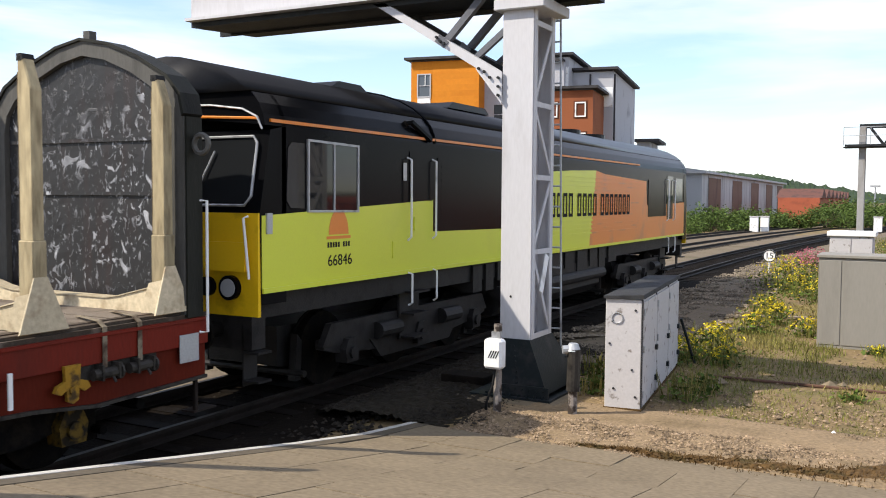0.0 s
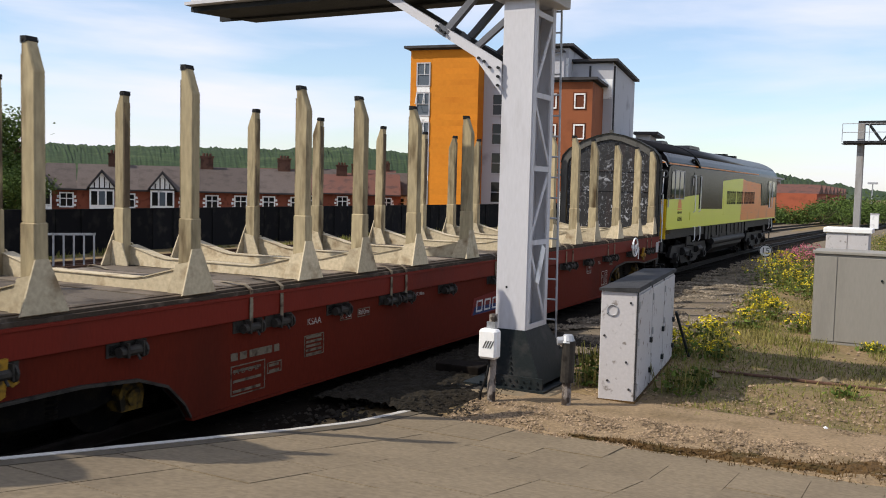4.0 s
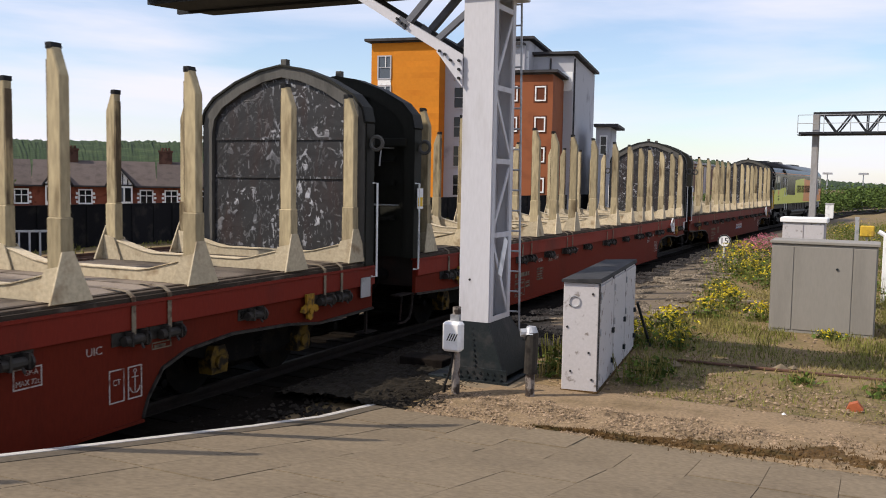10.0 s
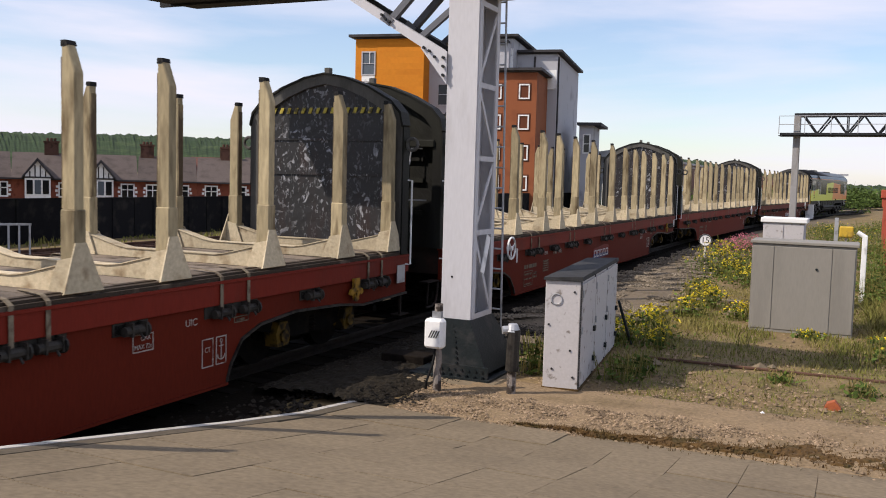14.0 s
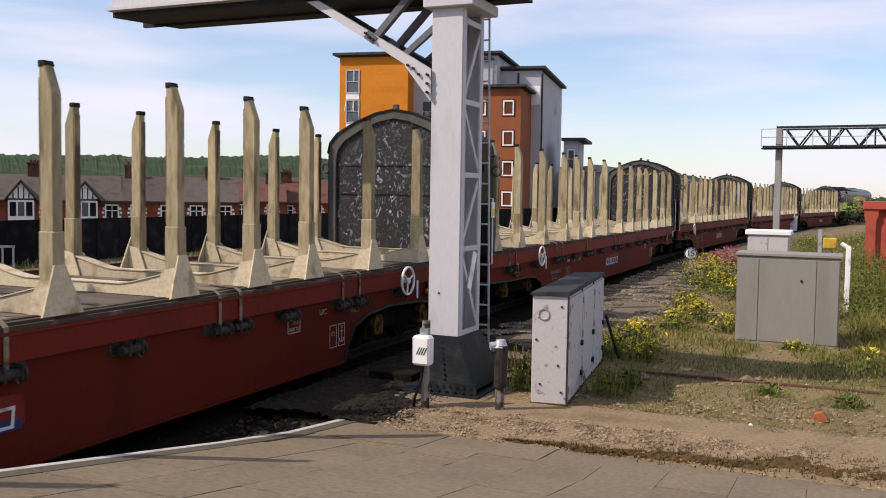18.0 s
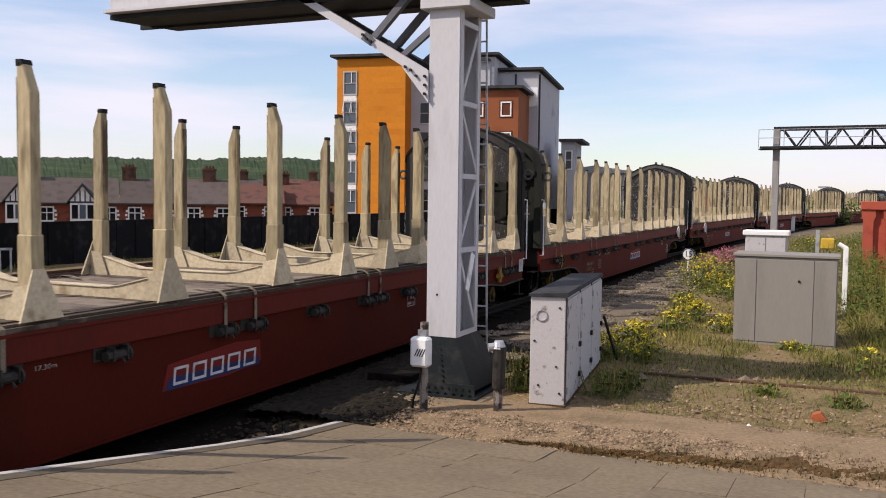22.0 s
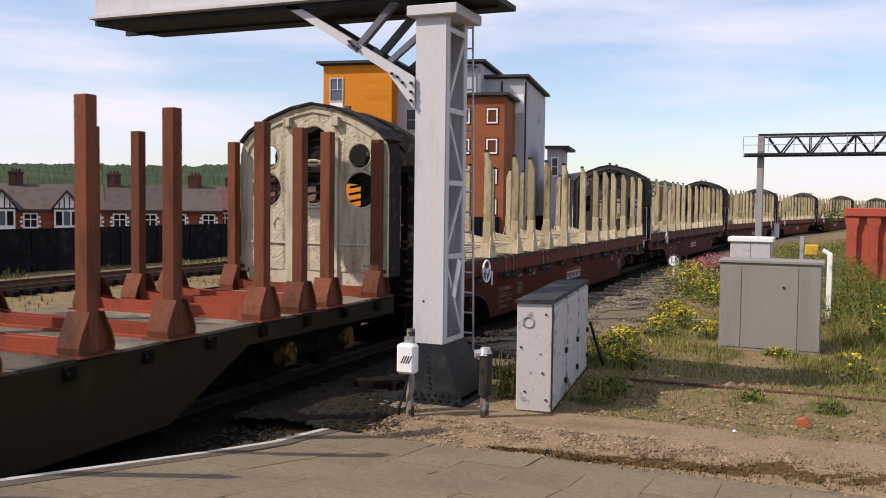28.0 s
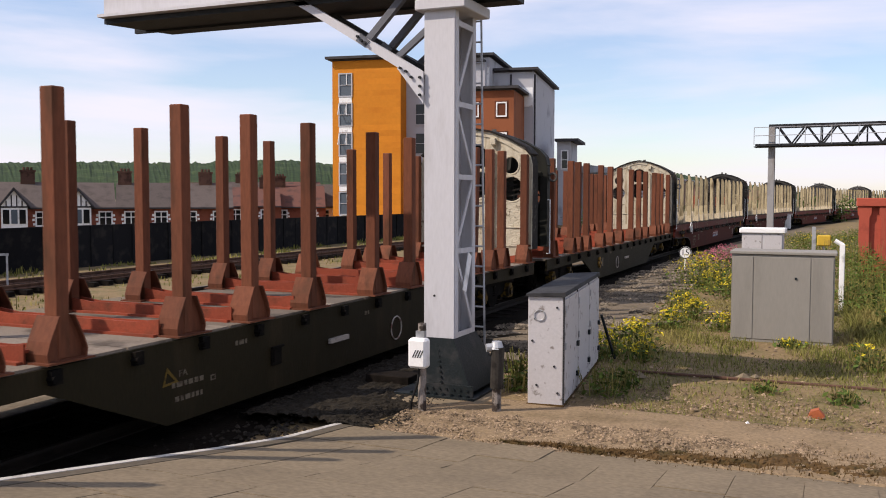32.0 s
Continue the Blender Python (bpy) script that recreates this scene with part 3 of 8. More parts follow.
def view_shift(t):
    """Shifts in metres that line the train up with the camera's view."""
    for (a, p), (b, q) in zip(VIEW_SHIFT, VIEW_SHIFT[1:]):
        if t <= b:
            return p + (q - p) * (t - a) / (b - a)
    return VIEW_SHIFT[-1][1]


def vehicle_pose(front, length, t):
    """The pose of a vehicle whose front end stands at front + run(t): it sits on the line with its two bogies."""
    s = front + run(t) + view_shift(t)
    a, b = line(s - 0.18 * length), line(s - 0.82 * length)
    d = Vector((a[0] - b[0], a[1] - b[1], 0)).normalized()
    return pose(a[0] + d.x * 0.18 * length, a[1] + d.y * 0.18 * length, 0, 0, 0, math.degrees(math.atan2(-d.x, d.y)))


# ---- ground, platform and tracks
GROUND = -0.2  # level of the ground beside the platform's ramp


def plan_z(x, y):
    """Level at which the yard is drawn, before it is scaled about the camera's eye."""
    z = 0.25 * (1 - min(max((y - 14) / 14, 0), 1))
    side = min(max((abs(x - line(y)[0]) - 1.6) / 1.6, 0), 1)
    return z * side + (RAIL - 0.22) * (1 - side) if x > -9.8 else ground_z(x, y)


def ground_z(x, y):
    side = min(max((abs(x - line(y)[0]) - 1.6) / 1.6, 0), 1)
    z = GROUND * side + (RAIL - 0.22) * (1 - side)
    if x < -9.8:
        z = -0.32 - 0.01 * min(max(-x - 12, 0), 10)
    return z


def eye_scale(x, y):
    """Scale about the camera's eye at a drawn point; lowers it, keeps the view."""
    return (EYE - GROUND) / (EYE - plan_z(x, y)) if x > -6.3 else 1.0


def build_ground(bm):
    xs = [-3000, -900, -300, -120, -70, -45] + [-38 + 1.0 * i for i in range(70)] + [40, 60, 100, 300, 900, 3000]
    ys = [-900, -200, -60, -20] + [-8 + 1.0 * i for i in range(70)] + [70, 90, 120, 160, 220, 320, 600, 1200, 3500]
    g = [[bm.verts.new((x, y, ground_z(x, y) + (0.05 * (noise.noise((x * 0.4, y * 0.4, 0))) if abs(x) < 40 and 0 < y < 62 else 0))) for x in xs] for y in ys]
    for a, b in zip(g, g[1:]):
        for i in range(len(xs) - 1):
            bm.faces.new((a[i], a[i + 1], b[i + 1], b[i]))


setting("ground", "ground", build_ground, "ground", "bare earth and gravel beside the railway", smooth=True)

PLAT = 0.95
EDGE_X, RAMP_TOP, RAMP_LOW, RAMP_END = -5.5, 2.24, 8.2, 9.6


def ramp_z(y):
    """Height of the platform: level, then a ramp down to the ground."""
    if y < RAMP_TOP:
        return PLAT
    if y < RAMP_LOW:
        return PLAT - 0.166 * (y - RAMP_TOP)
    return PLAT - 0.166 * (RAMP_LOW - RAMP_TOP) - 0.1 * (y - RAMP_LOW)


def build_platform(bm):
    outline = [(y, ramp_z(y) - 0.009) for y in (-14, RAMP_TOP, RAMP_LOW, RAMP_END)] + [(RAMP_END, -0.7), (-14, -0.7)]
    prism(bm, outline, "x", EDGE_X + 0.03, 9)


setting("platform", "platform", build_platform, "slab", "old concrete railway platform ending in a ramp")


def track(name, offset, y_from, y_to, worn, sleepers=True, group=""):
    """A railway track that follows the line at some distance from it."""
    def along(d, s):
        x, y, a = line(s)
        return Vector((x + (offset + d) * math.cos(a), y - (offset + d) * math.sin(a), 0))

    t = tagged(new(name), "railway track of steel rails on timber sleepers", "railway track", group, "structure")
    steps = [y_from + (y_to - y_from) * i / 60 for i in range(61)]

    def rail_mesh(d):
        def go(bm):
            prof = ((-0.07, -0.15), (0.07, -0.15), (0.07, -0.13), (0.012, -0.1), (0.036, -0.035), (0.036, 0.0), (-0.036, 0.0), (-0.036, -0.035), (-0.012, -0.1), (-0.07, -0.13))
            rows = []
            for s in steps:
                rows.append([bm.verts.new(along(d + px, s) + Vector((0, 0, RAIL + pz))) for px, pz in prof])
            for a, b in zip(rows, rows[1:]):
                for i in range(len(prof)):
                    j = (i + 1) % len(prof)
                    bm.faces.new((a[i], a[j], b[j], b[i]))
        return go
    for d in (-0.75, 0.75):
        part("rail", f"{name}{d}", rail_mesh(d), "rail" if worn else "rust", t)
    if sleepers:
        def sleeper(bm):
            box(bm, -1.25, 1.25, -0.12, 0.12, RAIL - 0.3, RAIL - 0.155)
        s = max(y_from, 0)
        count = 0
        while s < min(y_to, 75) and count < 110:
            x, y, a = line(s)
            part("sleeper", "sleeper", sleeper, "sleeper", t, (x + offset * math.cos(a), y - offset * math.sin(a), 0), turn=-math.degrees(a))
            s += 0.68
            count += 1
    return t


track("track_main", 0.0, -60, 330, True)
TRAIN = []


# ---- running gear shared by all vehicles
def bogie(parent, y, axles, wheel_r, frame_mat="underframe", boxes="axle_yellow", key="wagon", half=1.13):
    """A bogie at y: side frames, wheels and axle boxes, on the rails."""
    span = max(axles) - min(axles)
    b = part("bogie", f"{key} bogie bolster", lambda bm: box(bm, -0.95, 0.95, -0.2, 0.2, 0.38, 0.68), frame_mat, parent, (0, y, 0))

    def side(bm):
        L = span / 2 + 0.55
        prism(bm, [(-L, 0.5), (-L, 0.62), (-L + 0.5, 0.72), (-0.5, 0.6), (0.5, 0.6), (L - 0.5, 0.72), (L, 0.62), (L, 0.5), (L - 0.3, 0.42), (0.45, 0.26), (-0.45, 0.26), (-L + 0.3, 0.42)], "x", -0.07, 0.07)
    for sx in (-1, 1):
        part("side_frame", f"{key} bogie side", side, frame_mat, b, (sx * half, 0, 0))
    # brake gear as one solid block that fills the dark under the frame
    def rigging(bm):
        L = span / 2 + 0.75
        prism(bm, [(-L, 0.25), (-L, 0.8), (L, 0.8), (L, 0.25), (0.6, 0.02), (-0.6, 0.02)], "x", -0.62, 0.62)
        for s in (-1, 1):
            rod(bm, (-1.0, s * (span / 2 + 0.62), 0.16), (1.0, s * (span / 2 + 0.62), 0.16), 0.05, 8)
            for k in (-0.8, 0.8):
                prism(bm, [(s * (span / 2 + 0.52), 0.05), (s * (span / 2 + 0.5), 0.6), (s * (span / 2 + 0.6), 0.7), (s * (span / 2 + 0.66), 0.05)], "x", k - 0.06, k + 0.06)
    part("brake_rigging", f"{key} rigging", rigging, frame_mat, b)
    if key == "loco":
        for sx in (-1, 1):
            for a in (-1.0, 1.0):
                part("brake_cylinder", "loco brake cylinder", lambda bm: rod(bm, (0.0, -0.3, 0.62), (0.0, 0.3, 0.62), 0.13, 12), frame_mat, b, (sx * 1.33, a, 0))
            part("equaliser", "loco equaliser", lambda bm: prism(bm, [(-2.6, 0.55), (-2.4, 0.85), (2.4, 0.85), (2.6, 0.55), (1.4, 0.5), (1.1, 0.2), (-1.1, 0.2), (-1.4, 0.5)], "x", -0.05, 0.05), frame_mat, b, (sx * 1.24, 0, 0))
    for a in axles:
        for sx in (-1, 1):
            def wheel(bm):
                rod(bm, (-0.065, 0, 0), (0.065, 0, 0), wheel_r, 28)
                rod(bm, (-0.085, 0, 0), (-0.06, 0, 0), wheel_r + 0.03, 28)
                rod(bm, (0.0, 0, 0), (0.1, 0, 0), 0.13, 14)
            w = part("wheel", f"{key} wheel", wheel, "underframe", b, (sx * 0.78, a, RAIL + wheel_r))
            if sx < 0:
                w.rotation_euler = (0, 0, math.pi)

            def axle_box(bm):
                prism(bm, [(-0.14, -0.14), (0.14, -0.14), (0.17, 0.05), (0.1, 0.2), (-0.1, 0.2), (-0.17, 0.05)], "x", -0.1, 0.1)
                rod(bm, (0.09, 0, 0), (0.14, 0, 0), 0.09, 12)
            part("axle_box", f"{key} axle box", axle_box, boxes, b, (sx * (half + 0.08), a, RAIL + wheel_r - 0.02))
    for sx in (-1, 1):
        def spring(bm):
            for k in (0.0,):
                for i in range(5):
                    torus(bm, (0, k, 0.3 + i * 0.05), "z", 0.07, 0.018, 10)
        part("spring", f"{key} springs", spring, frame_mat, b, (sx * (half + 0.03), 0, 0))
    return b


def buffers(parent, y, direction, z=0.98, key="buffer"):
    for sx in (-1, 1):
        def go(bm):
            rod(bm, (0, 0, 0), (0, 0.32, 0), 0.1, 14)
            rod(bm, (0, 0.3, 0), (0, 0.56, 0), 0.07, 14)
            rod(bm, (0, 0.54, 0), (0, 0.59, 0), 0.23, 20)
        part("buffer", key, go, "underframe", parent, (sx * 0.87, y, z), turn=0 if direction > 0 else 180)

    def coupling(bm):
        tube(bm, [(0, 0, 0), (0, 0.3, -0.05), (0, 0.55, -0.22)], 0.05, 8)
        torus(bm, (0, 0.5, -0.2), "x", 0.12, 0.03, 12)
        tube(bm, [(0.4, 0, -0.1), (0.4, 0.2, -0.3), (0.38, 0.35, -0.45), (0.3, 0.5, -0.3)], 0.028, 8)
        tube(bm, [(-0.4, 0, -0.1), (-0.4, 0.2, -0.3), (-0.38, 0.35, -0.45), (-0.3, 0.5, -0.3)], 0.028, 8)
    part("coupling", "coupling", coupling, "underframe", parent, (0, y, z), turn=0 if direction > 0 else 180)


# ---- log wagons with cream stakes
ARCH_HALF = [(1.53, 1.3), (1.53, 3.44), (1.48, 3.66), (1.3, 3.86), (0.86, 4.1), (0.4, 4.27)]
ARCH_OUT = [(-x, z) for x, z in ARCH_HALF] + [(0, 4.34)] + ARCH_HALF[::-1]


def arch_inner(d):
    return [(x * (1 - d / 1.53), 1.3 + (z - 1.3) * (1 - d / 3.11)) for x, z in ARCH_OUT]


RED_STAKES = (0.5, 2.08, 3.95, 5.85, 7.2, 8.7, 10.52, 12.78, 14.66, 16.2, 17.55, 19.6, 21.57, 23.25)
RED_LONG = 23.75
RED_FAR, BROWN_FAR = 1.75, 1.6  # how far out the stakes of the far side stand
DECK = 1.36


STAKE_TOP = 3.85


def stake_shape(bm):
    # the head is cut off at a slant, high on the inner side
    prism(bm, [(-0.09, DECK + 0.82), (-0.09, STAKE_TOP), (-0.025, STAKE_TOP), (0.09, STAKE_TOP - 0.31), (0.09, DECK + 0.82)], "y", -0.06, 0.06)


def head_shape(bm):
    # a blackened tip with a rope hole through it
    z = STAKE_TOP
    prism(bm, [(-0.093, z - 0.06), (-0.093, z + 0.004), (-0.023, z + 0.004), (-0.006, z - 0.04), (-0.03, z - 0.06)], "y", -0.063, 0.063)
    rod(bm, (-0.062, -0.068, z - 0.03), (-0.062, 0.068, z - 0.03), 0.014, 8)


def sleeve_shape(bm):
    prism(bm, [(-0.105, DECK), (-0.1, DECK + 0.83), (0.1, DECK + 0.83), (0.105, DECK)], "y", -0.075, 0.075)


def gusset_shape(bm):
    # a foot that leans out to the deck's edge, with a wing on either side
    top, low = DECK + 0.5, DECK
    pts = [(0.105, -0.07, top), (0.105, 0.07, top), (0.15, 0.26, low + 0.01), (0.15, -0.26, low + 0.01), (0.09, -0.07, top), (0.09, 0.07, top), (0.125, 0.26, low), (0.125, -0.26, low)]
    v = [bm.verts.new(p) for p in pts]
    for f in ((0, 1, 2, 3), (7, 6, 5, 4), (0, 4, 5, 1), (1, 5, 6, 2), (2, 6, 7, 3), (3, 7, 4, 0)):
        bm.faces.new([v[i] for i in f])
    for s in (-1, 1):
        prism(bm, [(-0.22, DECK), (-0.22, DECK + 0.03), (-0.1, DECK + 0.32), (0.09, DECK + 0.36), (0.12, DECK)], "y", s * 0.1 - 0.01, s * 0.1 + 0.01)


def bolster_shape(bm):
    # dished: low in the middle, turned up steeply beside the stakes
    prism(bm, [(-1.67, DECK), (-1.67, DECK + 0.28), (-1.15, DECK + 0.15), (-0.95, DECK + 0.12), (0.6, DECK + 0.12), (0.8, DECK + 0.15), (1.3, DECK + 0.27), (1.3, DECK)], "y", -0.075, 0.075)


def bolster_cap(bm):
    # the wider flange on the bolster's top
    top = [(-1.67, 0.28), (-1.15, 0.15), (-0.95, 0.12), (0.6, 0.12), (0.8, 0.15), (1.28, 0.265)]
    prism(bm, [(x, DECK + z + 0.002) for x, z in top] + [(x, DECK + z + 0.014) for x, z in top[::-1]], "y", -0.09, 0.09)


def strap_shape(bm):
    """Webbing that lies on the deck's edge and hangs down over the side to its winch."""
    pts = [(-0.55, 0.22, DECK + 0.012), (-0.25, 0.08, DECK + 0.03), (0.02, 0.0, DECK + 0.025), (0.115, -0.01, DECK - 0.03), (0.125, -0.02, 1.18), (0.125, -0.02, 0.93)]
    rows = []
    for x, y, z in pts:
        rows.append([bm.verts.new((x + dx, y + d, z + dz)) for d, dx, dz in ((-0.028, 0, 0), (0.028, 0, 0), (0.028, 0.006, 0.006), (-0.028, 0.006, 0.006))])
    for a, b in zip(rows, rows[1:]):
        for i in range(4):
            bm.faces.new((a[i], a[(i + 1) % 4], b[(i + 1) % 4], b[i]))
    bm.faces.new(rows[0]), bm.faces.new(rows[-1])


def winch_shape(bm):
    """A ratchet drum between two cheeks in a slot under the top web."""
    box(bm, -0.04, 0.012, -0.3, 0.22, 0.84, 0.985)
    for y in (-0.13, 0.07):
        prism(bm, [(y, 0.98), (y + 0.025, 0.98), (y + 0.025, 0.83), (y, 0.83)], "x", 0.0, 0.13)
    rod(bm, (0.07, -0.2, 0.89), (0.07, 0.13, 0.89), 0.055, 10)
    rod(bm, (0.07, 0.1, 0.89), (0.07, 0.125, 0.89), 0.085, 12)
    rod(bm, (0.07, 0.02, 0.89), (0.14, 0.02, 0.8), 0.014, 6)


def handbrake_wheel(bm):
    torus(bm, (0, 0, 0), "x", 0.24, 0.022, 24)
    for k in range(3):
        a = 2 * math.pi * k / 3 + 0.4
        rod(bm, (0, 0, 0), (0, 0.24 * math.cos(a), 0.24 * math.sin(a)), 0.016, 6)
    rod(bm, (-0.12, 0, 0), (0.03, 0, 0), 0.05, 10)


def hook_shape(bm):
    prism(bm, [(-0.09, 0.17), (0.09, 0.17), (0.08, 0.03), (0.17, 0.0), (0.2, -0.06), (0.13, -0.09), (0.07, -0.05), (0.06, -0.16), (0.0, -0.19), (-0.06, -0.16), (-0.07, -0.05), (-0.13, -0.09), (-0.2, -0.06), (-0.17, 0.0), (-0.08, 0.03)], "x", 0, 0.04)
    rod(bm, (0.03, 0, -0.06), (0.06, 0, -0.06), 0.045, 10)


def band(bm, outer, inner, a, b):
    """An arch between two open outlines, one closed shell from a to b along y."""
    rows = [[bm.verts.new((p[0], y, p[1])) for p in o] for o, y in ((outer, a), (outer, b), (inner, b), (inner, a))]
    n = len(outer)
    for i in range(n - 1):
        for k in range(4):
            p, q = rows[k], rows[(k + 1) % 4]
            bm.faces.new((p[i], p[i + 1], q[i + 1], q[i]))
    for i in (0, n - 1):
        bm.faces.new([rows[k][i] for k in range(4)])


def dents(bm, x0, x1, z0, z1, y, depth, seed, nx=16, nz=20, top=None, keep=lambda x, z: True):
    """A sheet that is dented by logs, from x0 to x1 and z0 to z1, with a thickness."""
    rnd = random.Random(seed)
    g = []
    for i in range(nx + 1):
        col = []
        for k in range(nz + 1):
            x = x0 + (x1 - x0) * i / nx
            zt = top(x) if top else z1
            z = z0 + (zt - z0) * k / nz
            col.append((x, y + depth * noise.noise((x * 4.1 + seed, z * 4.1, seed)) + depth * 0.3 * rnd.uniform(-1, 1), z))
        g.append(col)
    front = [[bm.verts.new(p) for p in col] for col in g]
    back = [[bm.verts.new((p[0], p[1] + 0.03, p[2])) for p in col] for col in g]
    for i in range(nx):
        for k in range(nz):
            cx, cz = (g[i][k][0] + g[i + 1][k][0]) / 2, (g[i][k][2] + g[i][k + 1][2]) / 2
            if keep(cx, cz):
                bm.faces.new((front[i][k], front[i + 1][k], front[i + 1][k + 1], front[i][k + 1]))
                bm.faces.new((back[i][k], back[i][k + 1], back[i + 1][k + 1], back[i + 1][k]))


def arch_top(x, d=0.13):
    pts = arch_inner(d)
    for (xa, za), (xb, zb) in zip(pts[1:], pts[2:]):
        if xa <= x <= xb:
            return za + (zb - za) * (x - xa) / max(xb - xa, 1e-6)
    return pts[1][1]


def bulkhead(parent, y, towards, style, key, open_top=False, hazard=False, holed=False):
    """The end of an old van: an arched frame with a sheet. towards: +1 at the wagon's front end, -1 at its rear."""
    frame_mat = {"plain": "end_frame", "burnt": "burnt", "white": "end_white"}[style]
    depth = 0.34 if towards > 0 else 0.04
    fore = -0.1 if towards > 0 else 0.22  # the outer end stands out beyond the deck

    def arch(bm):
        band(bm, ARCH_OUT, arch_inner(0.17), -depth, fore)
    b = part("bulkhead", f"bulkhead arch {style}{towards}", arch, "end_frame" if towards > 0 and style != "burnt" else "burnt_frame" if towards > 0 else "burnt" if style == "burnt" else "end_green", parent, (0, y, 0), turn=0 if towards > 0 else 180,
             label={"plain": "dark grey arched van end", "burnt": "fire-blackened arched van end", "white": "off-white arched van end with round holes"}[style])
    # the outer skin takes its shaded side's dark; the sunlit face is set paler
    lip = [(x * 1.02, z + 0.03) for x, z in ARCH_OUT[1:-1]]
    part("roof_lip", f"roof lip {style}{towards}", lambda bm: band(bm, lip, ARCH_OUT[1:-1], -depth - 0.03, fore + 0.02), "burnt" if style == "burnt" else "end_green", b, label="dark roof skin with shade in its colour")
    for s in (-1, 1):
        part("side_skin", f"side skin {style}{towards}", lambda bm: box(bm, -0.012, 0.012, -depth + 0.02, fore + 0.01, 1.3, 3.44), "burnt" if style == "burnt" else "end_green", b, (s * 1.545, 0, 0))
    part("roof_nib", "roof nib", lambda bm: box(bm, -0.05, 0.05, -0.05, 0.05, 4.33, 4.46), "end_frame", b, (0, (fore - depth) / 2, 0))
    if towards > 0:
        holes = []
        if style == "burnt":
            holes = [(-1.15, -0.8, 1.95, 3.0), (-0.55, 0.5, 1.95, 2.85), (-0.6, 0.55, 3.35, 4.4), (0.78, 1.3, 1.95, 3.0)] if open_top else [(-1.15, -0.8, 2.3, 2.98), (-0.62, -0.3, 3.35, 4.0), (-0.1, 0.6, 3.3, 4.05), (-0.45, -0.05, 1.95, 2.85), (0.1, 0.6, 1.95, 2.9), (0.8, 1.2, 2.0, 2.95)]
        keep = (lambda x, z: all(not (a < x < c and d < z < e) for a, c, d, e in holes))
        sheet = {"plain": "end_black", "burnt": "burnt_sheet", "white": "end_white"}[style]
        part("end_sheet", f"sheet {key}", lambda bm: dents(bm, -1.34, 1.34, DECK, 4, -depth + 0.06, 0.006, sum(map(ord, key)) % 17, 26, 34, arch_top, keep), sheet, b,
             label="scratched black steel sheet, sheen in its marks" if style == "plain" else "charred sheet with torn openings")
        if hazard:
            for i in range(17):
                part("hazard_stripe", "hazard stripe", lambda bm: prism(bm, [(-0.05, -0.05), (-0.01, 0.05), (0.05, 0.05), (0.01, -0.05)], "y", -depth + 0.03, -depth + 0.045), "hazard", b, (-1.2 + i * 0.15, 0, 3.72), label="faded yellow hazard dash")
        if style == "plain":
            for z in (2.62, 3.22):
                part("seam", "sheet seam", lambda bm: box(bm, -1.3, 1.3, -depth + 0.035, -depth + 0.06, -0.02, 0.02), "end_black", b, (0, 0, z))
        if style == "burnt":
            def frames(bm):
                for x in (-1.28, -0.63, 0.05, 0.7, 1.28):
                    box(bm, x - 0.035, x + 0.035, -0.16, -0.08, DECK, arch_top(x) if abs(x) < 1.2 else 3.3)
                for z in (2.0, 2.75, 3.2):
                    box(bm, -1.33, 1.33, -0.15, -0.1, z - 0.03, z + 0.03)
                rod(bm, (-0.4, -0.2, 3.7), (0.5, -0.25, 3.1), 0.025, 6)
                tube(bm, [(0.15, -0.2, 2.7), (0.1, -0.25, 2.3), (0.25, -0.2, 2.05)], 0.02, 6)
            part("frame_ribs", f"ribs {key}", frames, "burnt", b)
    else:
        # the outer face: recessed sheet, two upright channels with fins, a cross beam and pockets
        gaps = [(-1.15, -0.62, 1.75, 2.95), (0.62, 1.15, 1.75, 2.95), (-0.25, 0.25, 2.0, 2.95)] if style == "burnt" else []
        open_ = (lambda x, z: all(not (p < x < q and u < z < v) for p, q, u, v in gaps))
        rounds = [(s * 0.95, 3.42, 0.23) for s in (-1, 1)] + [(s * 0.98, 2.62, 0.36) for s in (-1, 1)] + [(0, 3.62, 0.3)] if holed else []
        clear = (lambda x, z: open_(x, z) and all((x - p) ** 2 + (z - q) ** 2 > r * r for p, q, r in rounds))
        sheet_mat = "burnt" if style == "burnt" else "end_green"
        for p, q, r in rounds:
            part("hole_rim", f"rear rim {r}", lambda bm: torus(bm, (0, 0, 0), "y", r, 0.04, 24), "end_green", b, (p, 0.03, q))
        for p, q, r in rounds[2:4]:
            for dz in (-0.12, 0.1):
                part("hole_bar", f"rear hole bar {dz}", lambda bm: prism(bm, [(-0.34, dz - 0.08), (0.34, dz + 0.02), (0.34, dz + 0.07), (-0.34, dz - 0.03)], "y", -0.02, 0.02), "burnt", b, (p, -0.05, q))
        part("end_sheet", f"rear sheet {style}{holed}", lambda bm: dents(bm, -1.45, 1.45, 1.3, 4, 0.02, 0.006, 3, 64, 64, lambda x: arch_top(x, 0.08), clear), sheet_mat, b)
        part("cross_beam", f"cross beam {style}", lambda bm: box(bm, -1.4, 1.4, 0.06, 0.26, 3.16, 3.3), sheet_mat, b, bevel=0.015)
        for x in (-0.5, 0.5):
            part("end_channel", f"end channel {style}", lambda bm: (prism(bm, [(0.05, 1.3), (0.05, 3.3), (0.2, 3.3), (0.24, 3.12), (0.24, 1.3)], "x", -0.11, 0.11)), sheet_mat, b, (x, 0, 0))
